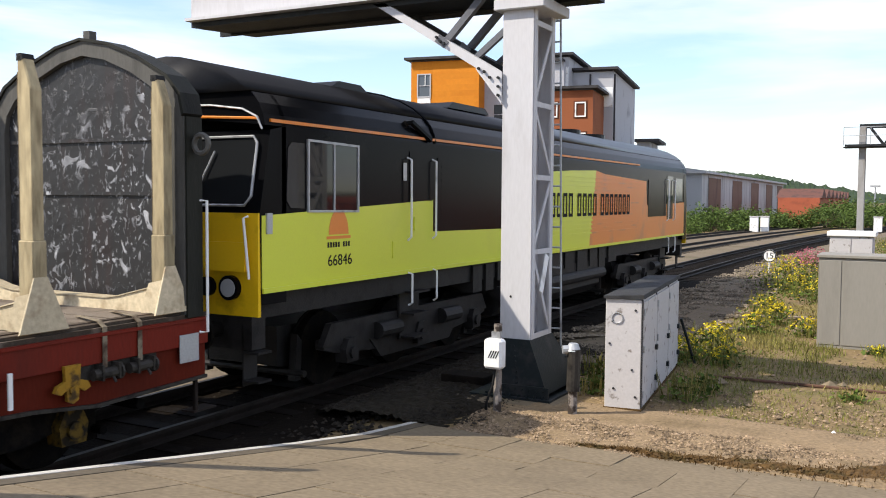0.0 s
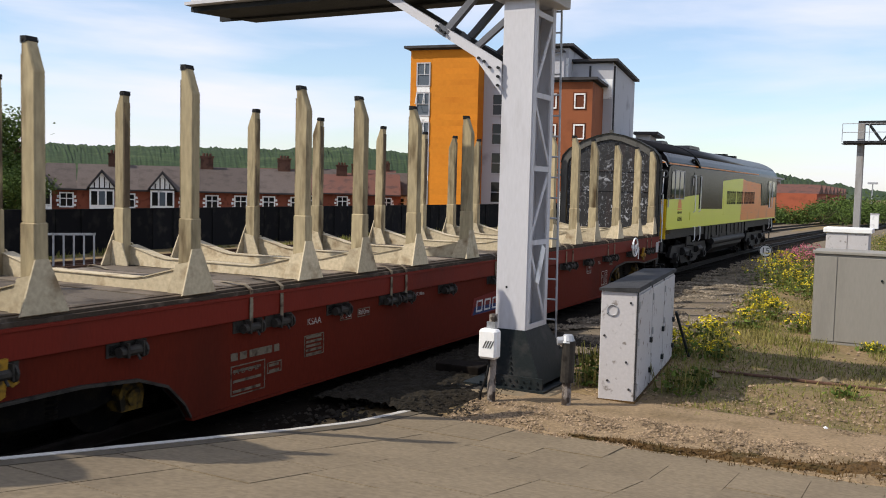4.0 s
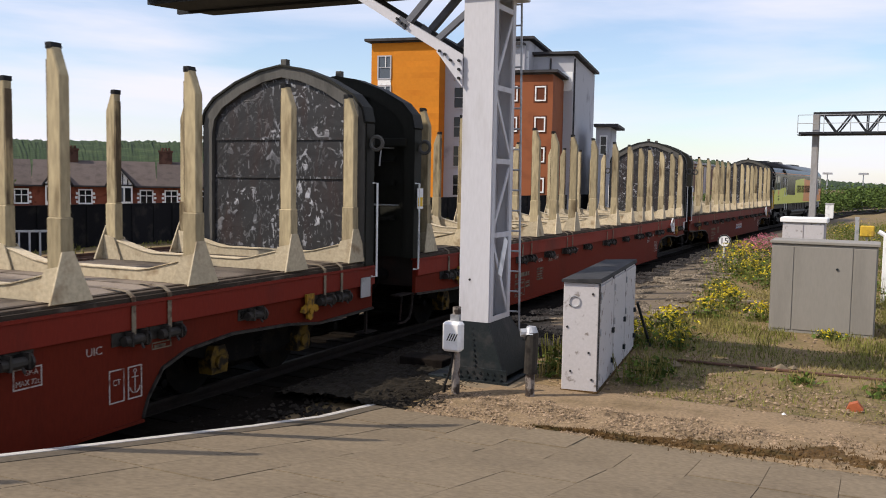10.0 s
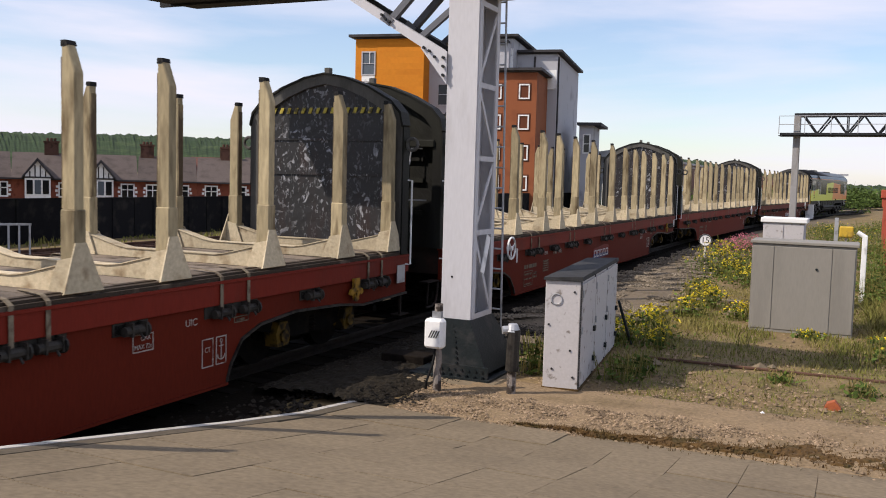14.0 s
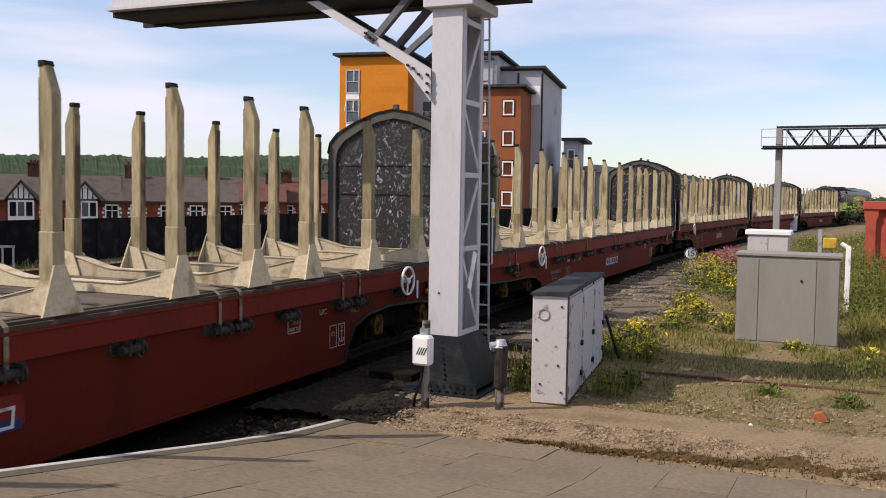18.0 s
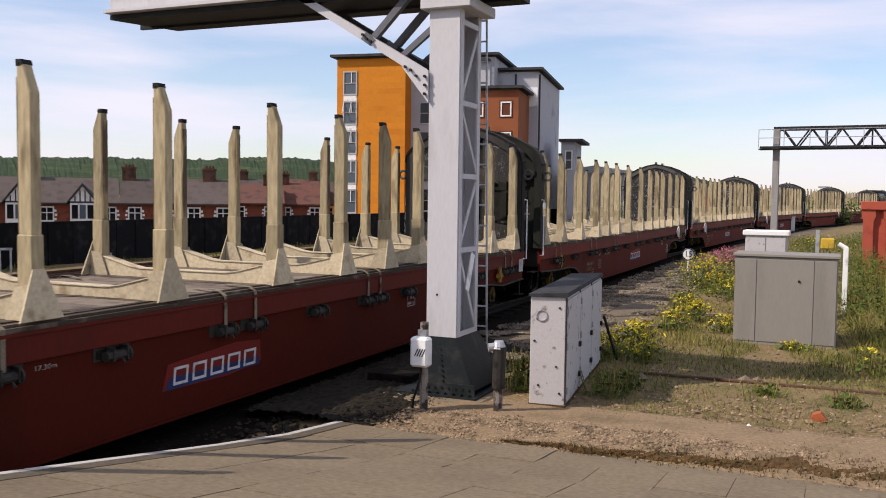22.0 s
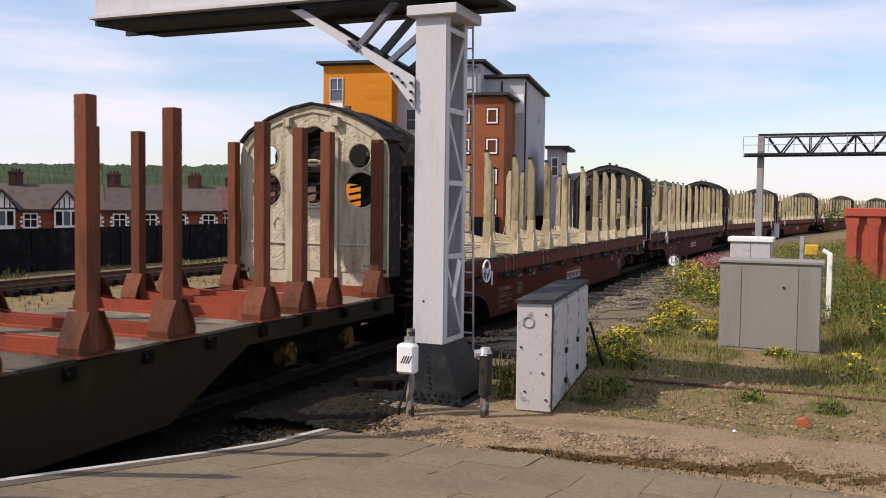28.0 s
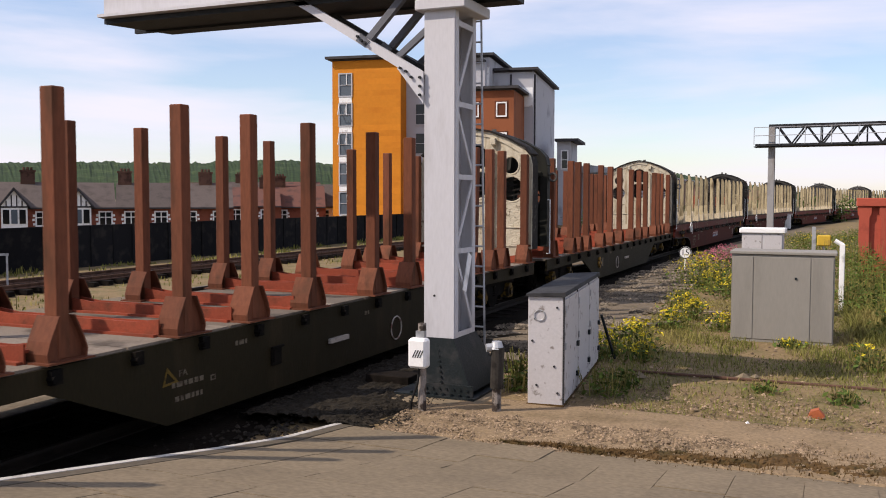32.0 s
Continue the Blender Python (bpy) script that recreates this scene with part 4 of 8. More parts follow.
            part("fin", f"end fin {style}", lambda bm: prism(bm, [(0.04, 3.28), (0.28, 3.3), (0.08, 4.02), (0.04, 4.02)], "x", -0.03, 0.03), sheet_mat, b, (x, 0, 0))
        for s in (-1, 1):
            for z in () if holed else (1.95, 2.55, 2.95):
                part("pocket", f"end pocket {style}", lambda bm: box(bm, -0.2, 0.2, 0.05, 0.12, -0.04, 0.04), sheet_mat, b, (s * 0.92, 0, z))
            part("lamp_iron", "lamp iron", lambda bm: tube(bm, [(-0.16, 0.12, 0.02), (0.02, 0.24, 0.02), (0.04, 0.26, -0.28)], 0.014, 6), "steel", b, (s * 0.95, 0, 3.12))
            part("cross_rail", "cross rail", lambda bm: rod(bm, (-0.3, 0.2, 0), (0.3, 0.2, 0), 0.014, 6), "steel", b, (s * 0.95, 0, 2.18))
        part("hose", "end hose", lambda bm: tube(bm, [(0.75, 0.2, 2.3), (0.8, 0.24, 1.9), (0.72, 0.26, 1.5), (0.8, 0.3, 1.1), (0.7, 0.35, 0.8)], 0.03, 8), "rubber", b)
    for sx in (-1, 1):
        def rails_(bm):
            tube(bm, [(0, 0, 2.55), (0.07, 0.05, 2.55), (0.07, 0.05, 1.12), (0, 0, 1.12)], 0.016, 8)
        part("handrail", "van end handrail", rails_, "white", b, (sx * 1.54, fore - 0.03, 0), turn=0 if sx > 0 else 180, label="white-painted handrail")
        part("lifting_ring", "lifting ring", lambda bm: torus(bm, (0, 0, 0), "y", 0.1, 0.03, 14), "end_frame", b, (sx * 1.67, (fore - depth) / 2, 3.15))
    return b


def warning_label(parent, x, y, z):
    lab = part("warning_label", "warning label", lambda bm: box(bm, 0, 0.012, -0.1, 0.1, -0.17, 0.17), "white", parent, (x, y, z), "yellow and white warning label")
    part("label_field", "warning field", lambda bm: box(bm, 0.012, 0.016, -0.08, 0.08, -0.13, 0.02), "yellow", lab)


def red_wagon(style, brake_end, open_top=False, hazard=False, clear=None, paint=0):
    w = thing("log_wagon", "faded red bogie log wagon with cream stakes, empty", "wagon", "wagons of the log train")
    L = RED_LONG

    for sx in (-1, 1):
        def sole(bm):
            # arched over the bogies, deep in the middle
            prism(bm, [(-L, 1.26), (-L, 0.66), (-L + 1.5, 0.6), (-L + 2.6, 0.6), (-L + 3.3, 0.54), (-L + 3.7, 0.4), (-L + 3.95, 0.16), (-L + 4.05, 0.0), (-4.9, 0.0), (-4.82, 0.2), (-4.6, 0.48), (-4.2, 0.62), (-3.4, 0.69), (-2.2, 0.64), (-1.5, 0.56), (0, 0.6), (0, 1.26)], "x", -0.06, 0.0)
        sb = part("solebar", f"red sole {paint}", sole, f"low_{paint}", w, (1.49 if sx > 0 else -1.86, 0, 0), label="deep fish-bellied red side beam")
        part("top_flange", f"red top flange {paint}", lambda bm: box(bm, -0.09, 0.07, -L, 0, 1.25, 1.285), f"red_{paint}", sb)
        part("top_web", f"red top web {sx}{paint}", lambda bm: box(bm, min(0, sx * 0.05), max(0, sx * 0.05), -L, 0, 0.99, 1.25), f"red_{paint}", sb, bevel=0.006)
        edge = [(-4.9, 0.0), (-4.82, 0.2), (-4.6, 0.48), (-4.2, 0.62), (-3.4, 0.69), (-2.2, 0.64), (-1.5, 0.56), (0, 0.6)]
        for q, run_ in enumerate((edge, [(-L, 0.66), (-L + 1.5, 0.6), (-L + 2.6, 0.6), (-L + 3.3, 0.54), (-L + 3.7, 0.4), (-L + 3.95, 0.16), (-L + 4.05, 0.0)])):
            part("arch_flange", f"arch flange {q}", lambda bm: [prism(bm, [a, b, (b[0], b[1] + 0.035), (a[0], a[1] + 0.035)], "x", -0.09, 0.035) for a, b in zip(run_, run_[1:])], "winch_iron", sb, label="dark flange over the bogie")
        part("bottom_flange", f"red bottom flange {paint}", lambda bm: box(bm, -0.06, 0.04, -L + 4.05, -4.9, -0.03, 0.0), f"low_{paint}", sb)
        side_x = 1.49 if sx > 0 else -1.86
        for i, (p, q) in enumerate(zip(RED_STAKES, RED_STAKES[1:])):
            for f in (0.3, 0.58) if i % 2 == 0 else ():
                y = -(p + (q - p) * f)
                part("strap_winch", "strap winch", winch_shape, "winch_iron", w, (side_x, y + 0.03, 0), turn=0 if sx > 0 else 180)
                part("lashing_strap", "lashing strap", strap_shape, "strap", w, (side_x - 0.06 * sx, y, 0), turn=0 if sx > 0 else 180, label="grimy lashing strap hanging over the deck's edge")
            if i % 2:
                y = -(p + (q - p) * 0.5)
                # slot drawn as a near-black block, its recess shade in the colour
                part("web_slot", "web slot", lambda bm: box(bm, -0.04, 0.012, -0.24, 0.24, 0.86, 0.96), "underframe", w, (side_x, y, 0), turn=0 if sx > 0 else 180)
                part("strap_winch", "strap winch", winch_shape, "winch_iron", w, (side_x, y + 0.03, 0), turn=0 if sx > 0 else 180)
        # shunters' steps below the corners
        part("step", "rear step", lambda bm: (box(bm, -0.16, 0.02, -0.5, 0.0, 0.68, 0.7), tube(bm, [(0, 0.0, 0.7), (0, -0.04, 0.42), (0, -0.12, 0.28), (0, -0.26, 0.23), (0, -0.5, 0.23)], 0.02, 6), tube(bm, [(-0.1, -0.2, 0.68), (-0.1, -0.26, 0.25)], 0.016, 6)), "headstock" if sx < 0 else "step_iron", w, (side_x - 0.05 * sx, -L, 0), label="bent grey shunter's step")
        part("step", "front step", lambda bm: (box(bm, -0.02, 0.02, -0.02, 0.02, 0.24, 0.66), box(bm, -0.16, 0.03, -0.05, 0.3, 0.22, 0.24)), "headstock" if sx < 0 else "step_iron", w, (side_x - 0.05 * sx, -0.1, 0), label="grey shunter's step")
    for k, (x0, x1, dz) in enumerate(((1.25, 1.33, 0.004), (1.345, 1.415, -0.006), (1.43, 1.475, 0.0), (1.49, 1.53, -0.03), (-1.9, -1.84, -0.03), (-1.82, -1.76, 0.0))):
        part("edge_board", f"edge board {k}", lambda bm: box(bm, x0, x1, -L + 0.02, -0.02, 1.285, DECK + dz), "deck_edge", w)
    n = 44
    rnd = random.Random(60 + paint)
    for i in range(n):
        part("deck_plank", "deck plank", lambda bm: box(bm, -1.745, 1.235, -L / n / 2 + 0.016, L / n / 2 - 0.016, 1.28, DECK), "deck", w, (0, -L * (i + 0.5) / n, rnd.uniform(-0.008, 0.004)))
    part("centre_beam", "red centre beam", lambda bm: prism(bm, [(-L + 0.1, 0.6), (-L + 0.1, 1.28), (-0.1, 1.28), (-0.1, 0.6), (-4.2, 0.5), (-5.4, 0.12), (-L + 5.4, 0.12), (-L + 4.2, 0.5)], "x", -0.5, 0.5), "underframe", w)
    # dark filler block with a pipe, added to close the view under the end
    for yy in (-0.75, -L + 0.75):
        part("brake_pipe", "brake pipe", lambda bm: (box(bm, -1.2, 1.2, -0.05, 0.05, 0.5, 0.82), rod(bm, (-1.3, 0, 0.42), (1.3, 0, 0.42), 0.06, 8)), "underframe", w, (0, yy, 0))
    for yy in (0.0, -L):
        part("headstock", "headstock", lambda bm: box(bm, -1.84, 1.47, -0.09, 0.09, 0.8, 1.3), "headstock", w, (0, yy - 0.1 if yy == 0 else yy + 0.1, 0))
    for y in RED_STAKES:
        bo = part("bolster", "cream bolster", bolster_shape, "cream_light", w, (0, -y, 0))
        part("bolster_flange", "cream bolster cap", bolster_cap, "cream_light", bo)
        for sx in (-1, 1):
            s = part("stake", "cream stake", stake_shape, "cream", w, (1.385 if sx > 0 else -RED_FAR, -y - (0.12 if sx < 0 and paint < 2 else 0), 0), bevel=0.012, turn=0 if sx > 0 else 180, label="cream steel stake with slant-cut head")
            part("head_plate", "stake head", head_shape, "soot", s, label="blackened stake tip with a rope hole")
            part("rubbing_face", "stake rub", lambda bm: box(bm, -0.1, -0.088, -0.052, 0.052, DECK + 0.84, STAKE_TOP - 0.16), "rub", s, label="dark rusty inner face of the stake")
            part("sleeve", "cream sleeve", sleeve_shape, "cream", s, bevel=0.012)
            part("gusset", "cream gusset", gusset_shape, "cream_light", s)
    bulkhead(w, 0.0, 1, style, f"front {style}{brake_end}{open_top}", open_top, hazard)
    bulkhead(w, -L, -1, style, f"rear {style}")
    warning_label(w, 1.6, -L - 0.1, 2.3)
    for y in (2.5, L - 2.5):
        bogie(w, -y, (-0.9, 0.9), 0.46)
    buffers(w, 0.0, 1)
    buffers(w, -L, -1)
    wheels = (-2.95, -L + 3.4)
    for y in wheels[brake_end:brake_end + 1]:
        part("brake_wheel", "brake wheel", handbrake_wheel, "white", w, (1.64, y, 1.1), label="white handbrake wheel")
        part("brake_lever", "brake lever", lambda bm: box(bm, 0, 0.02, -0.02, 0.02, -0.2, 0.12), "white", w, (1.6, y + 0.45, 0.95))
    for y in (-1.6, -L + 1.9):
        part("tow_hook", "tow hook", hook_shape, "hook", w, (1.545, y - 0.23, 0.86), label="yellow rope hook")
    side_marks(w, L, clear)
    return w


def side_marks(w, L, clear):
    """Painted panels on the near side: unreadable data as bars, the owner's mark as a blue field."""
    if clear is not None:
        field = part("owner_panel", "owner panel", lambda bm: prism(bm, [(-1.0, -0.14), (-0.9, 0.16), (0.4, 0.24), (0.92, 0.2), (0.94, -0.08), (0.25, -0.16)], "x", 0, 0.004), "panel_red", w, (1.493, clear, 0.47), label="brighter red owner's panel")
        part("owner_band", "owner band", lambda bm: prism(bm, [(-0.95, -0.14), (-0.86, 0.0), (0.88, -0.02), (0.9, -0.12)], "x", 0.004, 0.007), "blue_panel", field, label="blue band")
        for i in range(5):
            part("owner_block", "owner block", lambda bm: ring(bm, [(-0.135, -0.1), (-0.115, 0.11), (0.14, 0.11), (0.12, -0.1)], [(-0.1, -0.068), (-0.083, 0.078), (0.105, 0.078), (0.088, -0.068)], "x", 0.007, 0.011), "pale_mark", field, (0, -0.68 + 0.34 * i, 0.0))

    def side(text, size, y, z, width=0.0, mat="marking"):
        writing("stencil", text, size, mat, w, Matrix.Translation((1.495, y, z)) @ FACE_SIDE, width)
    for y0, wide in ((-19.04, 0.12), (-18.88, 0.12), (-18.71, 0.42), (-18.25, 0.1)):
        part("number_bar", f"number bar {wide}", lambda bm: box(bm, 0, 0.003, 0, wide, 0.52, 0.61), "marking_dim", w, (1.494, y0, 0))
    side("KSAA", 0.12, -17.42, 0.8, 0.3)
    side("2 30", 0.1, -16.68, 0.79, 0.24)
    side("R60m", 0.1, -16.23, 0.79, 0.25)
    side("17.30m", 0.07, -14.6, 0.9, 0.26)
    side("UIC", 0.12, -5.55, 0.83, 0.2)
    side("A B C D", 0.08, -18.75, 0.38, 0.46, "marking_dim")

    def plate(key, y0, y1, z0, z1, rows, mat="marking_dim"):
        """A thin painted frame with unreadable lines in it."""
        f = part("data_frame", f"{key} frame", lambda bm: ring(bm, [(y0, z0), (y0, z1), (y1, z1), (y1, z0)], [(y0 + 0.014, z0 + 0.014), (y0 + 0.014, z1 - 0.014), (y1 - 0.014, z1 - 0.014), (y1 - 0.014, z0 + 0.014)], "x", 0, 0.003), mat, w, (1.494, 0, 0))
        rnd = random.Random(len(key))
        for r in range(rows):
            z = z1 - (z1 - z0) * (r + 0.55) / rows
            part("data_line", f"{key} line {r}", lambda bm: box(bm, 0, 0.003, y0 + 0.04, y1 - rnd.uniform(0.04, 0.12), z - 0.018, z + 0.014), mat, f)
    plate("load table", -19.04, -18.42, 0.1, 0.46, 3)
    plate("note", -18.38, -18.1, 0.26, 0.4, 2)
    plate("grid", -17.63, -17.2, 0.35, 0.63, 5)
    plate("length", -16.385, -16.075, 0.73, 0.85, 0)
    plate("height", -16.82, -16.54, 0.73, 0.85, 0)
    plate("class", -5.36, -5.15, 0.25, 0.6, 0, "marking")
    side("CT", 0.09, -5.255, 0.46, 0.1)
    plate("anchor", -5.1, -4.9, 0.25, 0.6, 0, "marking")
    plate("upper", -6.5, -6.18, 0.62, 0.82, 0, "marking")
    side("GP-A", 0.075, -6.3, 0.765, 0.15)
    side("MAX 72t", 0.075, -6.34, 0.675, 0.26)
    plate("notes", -4.75, -4.45, 0.72, 0.8, 1)
    part("anchor_sign", "anchor sign", lambda bm: (rod(bm, (0.002, -5.0, 0.31), (0.002, -5.0, 0.52), 0.008, 4), torus(bm, (0.002, -5.0, 0.545), "x", 0.02, 0.006, 10), rod(bm, (0.002, -5.045, 0.48), (0.002, -4.955, 0.48), 0.006, 4), tube(bm, [(0.002, -5.0 + 0.07 * math.cos(a), 0.375 + 0.065 * math.sin(a)) for a in [math.pi * (1 + i / 8) for i in range(9)]], 0.007, 4)), "marking", w, (1.494, 0, 0))
    part("data_plate", "data plate", lambda bm: box(bm, 0, 0.01, -0.14, 0.14, -0.15, 0.15), "steel", w, (1.545, -0.3, 0.97), label="grey wire-fronted label holder")


# ---- log wagons with rust-red stakes on a black frame
BROWN_STAKES = (0.46, 2.2, 3.02, 4.02, 5.93, 7.32, 8.8, 10.87, 12.37, 13.77, 15.7, 16.72, 17.55, 19.55)
BROWN_LONG, LOW = 20.05, 0.96
LOST = 5.93  # where the last wagon has lost a stake on its far side
LEANING = 4.02  # and has one that leans on its near side


def brown_wagon(last):
    w = thing("log_wagon", "black-framed bogie log wagon with rust-red stakes, empty", "wagon", "wagons of the log train")
    L = BROWN_LONG
    fore, rear = (5.55, 6.05) if last else (6.05, 5.55)  # where the deep middle begins
    for sx in (-1, 1):
        def sole(bm):
            prism(bm, [(-L, LOW - 0.03), (-L, 0.64), (-L + rear - 1.75, 0.68), (-L + rear, -0.04), (-fore, -0.04), (-fore + 1.6, 0.68), (0, 0.64), (0, LOW - 0.03)], "x", -0.05, 0)
        part("solebar", f"black sole {last}", sole, "sole_black", w, (1.5 if sx > 0 else -1.72, 0, 0), label="black deep side beam with sloping ends")

        y = -0.7
        while y > -L:
            def bracket(bm):
                box(bm, 0.0, 0.06, -0.07, 0.07, LOW - 0.2, LOW - 0.05)
                rod(bm, (0, -0.05, LOW - 0.14), (0.09, -0.05, LOW - 0.14), 0.035, 8)
            part("lashing_bracket", "sole bracket", bracket, "underframe", w, (1.5 if sx > 0 else -1.72, y, 0), turn=0 if sx > 0 else 180)
            y -= 1.15
    n = 22
    for i in range(n):
        part("deck_plank", "low deck plank", lambda bm: box(bm, -1.68, 1.46, -L / n / 2 + 0.012, L / n / 2 - 0.012, LOW - 0.06, LOW), "deck", w, (0, -L * (i + 0.5) / n, 0))
    part("centre_beam", "black centre beam", lambda bm: box(bm, -0.3, 0.3, -L + 0.1, -0.1, 0.4, LOW - 0.06), "underframe", w)
    for y in BROWN_STAKES:
        def bol(bm):
            prism(bm, [(-1.49, LOW), (-1.49, LOW + 0.2), (-1.15, LOW + 0.16), (0.95, LOW + 0.16), (1.27, LOW + 0.2), (1.27, LOW)], "y", -0.09, -0.07)
            prism(bm, [(-1.49, LOW), (-1.49, LOW + 0.2), (-1.15, LOW + 0.16), (0.95, LOW + 0.16), (1.27, LOW + 0.2), (1.27, LOW)], "y", 0.07, 0.09)
            box(bm, -1.49, 1.27, -0.07, 0.07, LOW + 0.11, LOW + 0.14)
        bo = part("bolster", "rust bolster", bol, "bolster_red", w, (0, -y, 0))
        part("bolster_flange", "rust bolster flange", lambda bm: (box(bm, -1.45, 1.25, -0.16, -0.09, LOW, LOW + 0.03), box(bm, -1.45, 1.25, 0.09, 0.16, LOW, LOW + 0.03)), "bolster_red", bo)
        for sx in (-1, 1):
            def stake(bm):
                box(bm, -0.09, 0.09, -0.08, 0.08, LOW + 0.02, 3.69)
            sy = -y * 0.985 if sx > 0 else -y  # the near row stands a little further on
            at = (1.375 if sx > 0 else -BROWN_FAR, sy, 0)
            lost = last and sx < 0 and y == LOST
            s = w if lost else part("stake", "rust stake", stake, "stake_rust", w, at, bevel=0.012, turn=0 if sx > 0 else 180, label="rust-red square steel stake")
            if last and sx > 0 and y == LEANING:
                s.rotation_euler = (radians(-2.6), 0, 0)
                s.location.y -= 0.1

            def foot(bm):
                for k in (-1, 1):
                    prism(bm, [(k * 0.085, LOW + 0.46), (k * 0.105, LOW + 0.46), (k * 0.225, LOW + 0.22), (k * 0.265, LOW + 0.1), (k * 0.25, LOW), (k * 0.23, LOW), (k * 0.245, LOW + 0.1), (k * 0.205, LOW + 0.22)], "x", -0.16, 0.14)
                prism(bm, [(-0.24, LOW), (-0.26, LOW + 0.1), (-0.22, LOW + 0.22), (-0.1, LOW + 0.45), (0.1, LOW + 0.45), (0.22, LOW + 0.22), (0.26, LOW + 0.1), (0.24, LOW)], "x", 0.06, 0.08)
                box(bm, -0.2, 0.2, -0.3, 0.3, LOW, LOW + 0.02)
            part("foot", "rust foot", foot, "stake_rust", s, at if lost else (0, 0, 0), turn=180 if lost else 0)
    white_bulkhead(w, 0.0)
    if not last:
        bulkhead(w, -L, -1, "plain", "rear brown", holed=True)
    for y in (2.2, L - 2.2):
        bogie(w, -y, (-0.9, 0.9), 0.44, key="low")
    buffers(w, 0.0, 1)
    buffers(w, -L, -1)
    part("side_ring", "white ring", lambda bm: torus(bm, (0, 0, 0), "x", 0.2, 0.013, 24), "marking", w, (1.51, -8.04 if last else -11.53, 0.32), label="white painted ring")
    turned = (lambda d: -d if last else d - L)  # the two wagons stand end to end
    plate = part("data_plate", "low data plate", lambda bm: box(bm, 0, 0.004, -0.12, 0.12, -0.14, 0.14), "marking_dim", w, (1.504, turned(6.29), 0.48), label="pale blank plate")
    for r in range(5):
        part("data_line", "low data line", lambda bm: box(bm, 0, 0.003, -0.12, 0.12, -0.016, 0.016), "marking_dim", plate, (0, -0.33, 0.1 - 0.055 * r))
    part("tow_hook", "tow hook", hook_shape, "hook", w, (1.51, turned(5.81), 0.5), label="yellow rope hook")
    part("side_handle", "pale handle", lambda bm: box(bm, 0, 0.05, -0.28, 0.28, -0.035, 0.035), "marking", w, (1.51, -10.1, 0.42))

    def bars(bm):
        rnd = random.Random(8)
        for y0, z0, rows, wide in ((-12.7, 0.7, 1, 0.25), (-9.2, 0.68, 1, 0.15)) + (((-13.92, 0.38, 1, 0.6), (-13.87, 0.21, 1, 0.5)) if last else ()):
            for r in range(rows):
                y = y0
                while y < y0 + wide:
                    d = rnd.uniform(0.04, 0.1)
                    box(bm, 0, 0.003, y, min(y + d, y0 + wide), z0 - r * 0.12, z0 - r * 0.12 + 0.06)
                    y += d + 0.03
    if last:
        part("type_mark", "type mark", lambda bm: ring(bm, [(-0.1, -0.1), (-0.02, 0.12), (0.18, -0.08)], [(-0.06, -0.07), (-0.015, 0.06), (0.12, -0.06)], "x", 0, 0.004), "hook_worn", w, (1.502, -13.98, 0.52), label="worn yellow triangle mark")
        writing("stencil", "FA", 0.11, "marking_dim", w, Matrix.Translation((1.505, -13.72, 0.53)) @ FACE_SIDE, 0.15)
        part("wash_plate", "wash plate", lambda bm: ring(bm, [(-0.05, -0.035), (-0.05, 0.035), (0.05, 0.035), (0.05, -0.035)], [(-0.03, -0.02), (-0.03, 0.02), (0.03, 0.02), (0.03, -0.02)], "x", 0, 0.004), "marking_dim", w, (1.503, -13.16, 0.38))
        part("hatch", "sole hatch", lambda bm: (box(bm, 0, 0.03, -0.12, 0.12, -0.15, 0.11), box(bm, 0.03, 0.05, -0.1, -0.03, -0.1, 0.06), box(bm, 0.03, 0.06, -0.14, 0.14, 0.09, 0.12)), "underframe", w, (1.502, -11.79, 0.45), bevel=0.01)
    part("data_panel", f"low data bars {last}", bars, "marking_dim", w, (1.504, 0, 0), label="worn white data markings", kind="stuff")
    return w


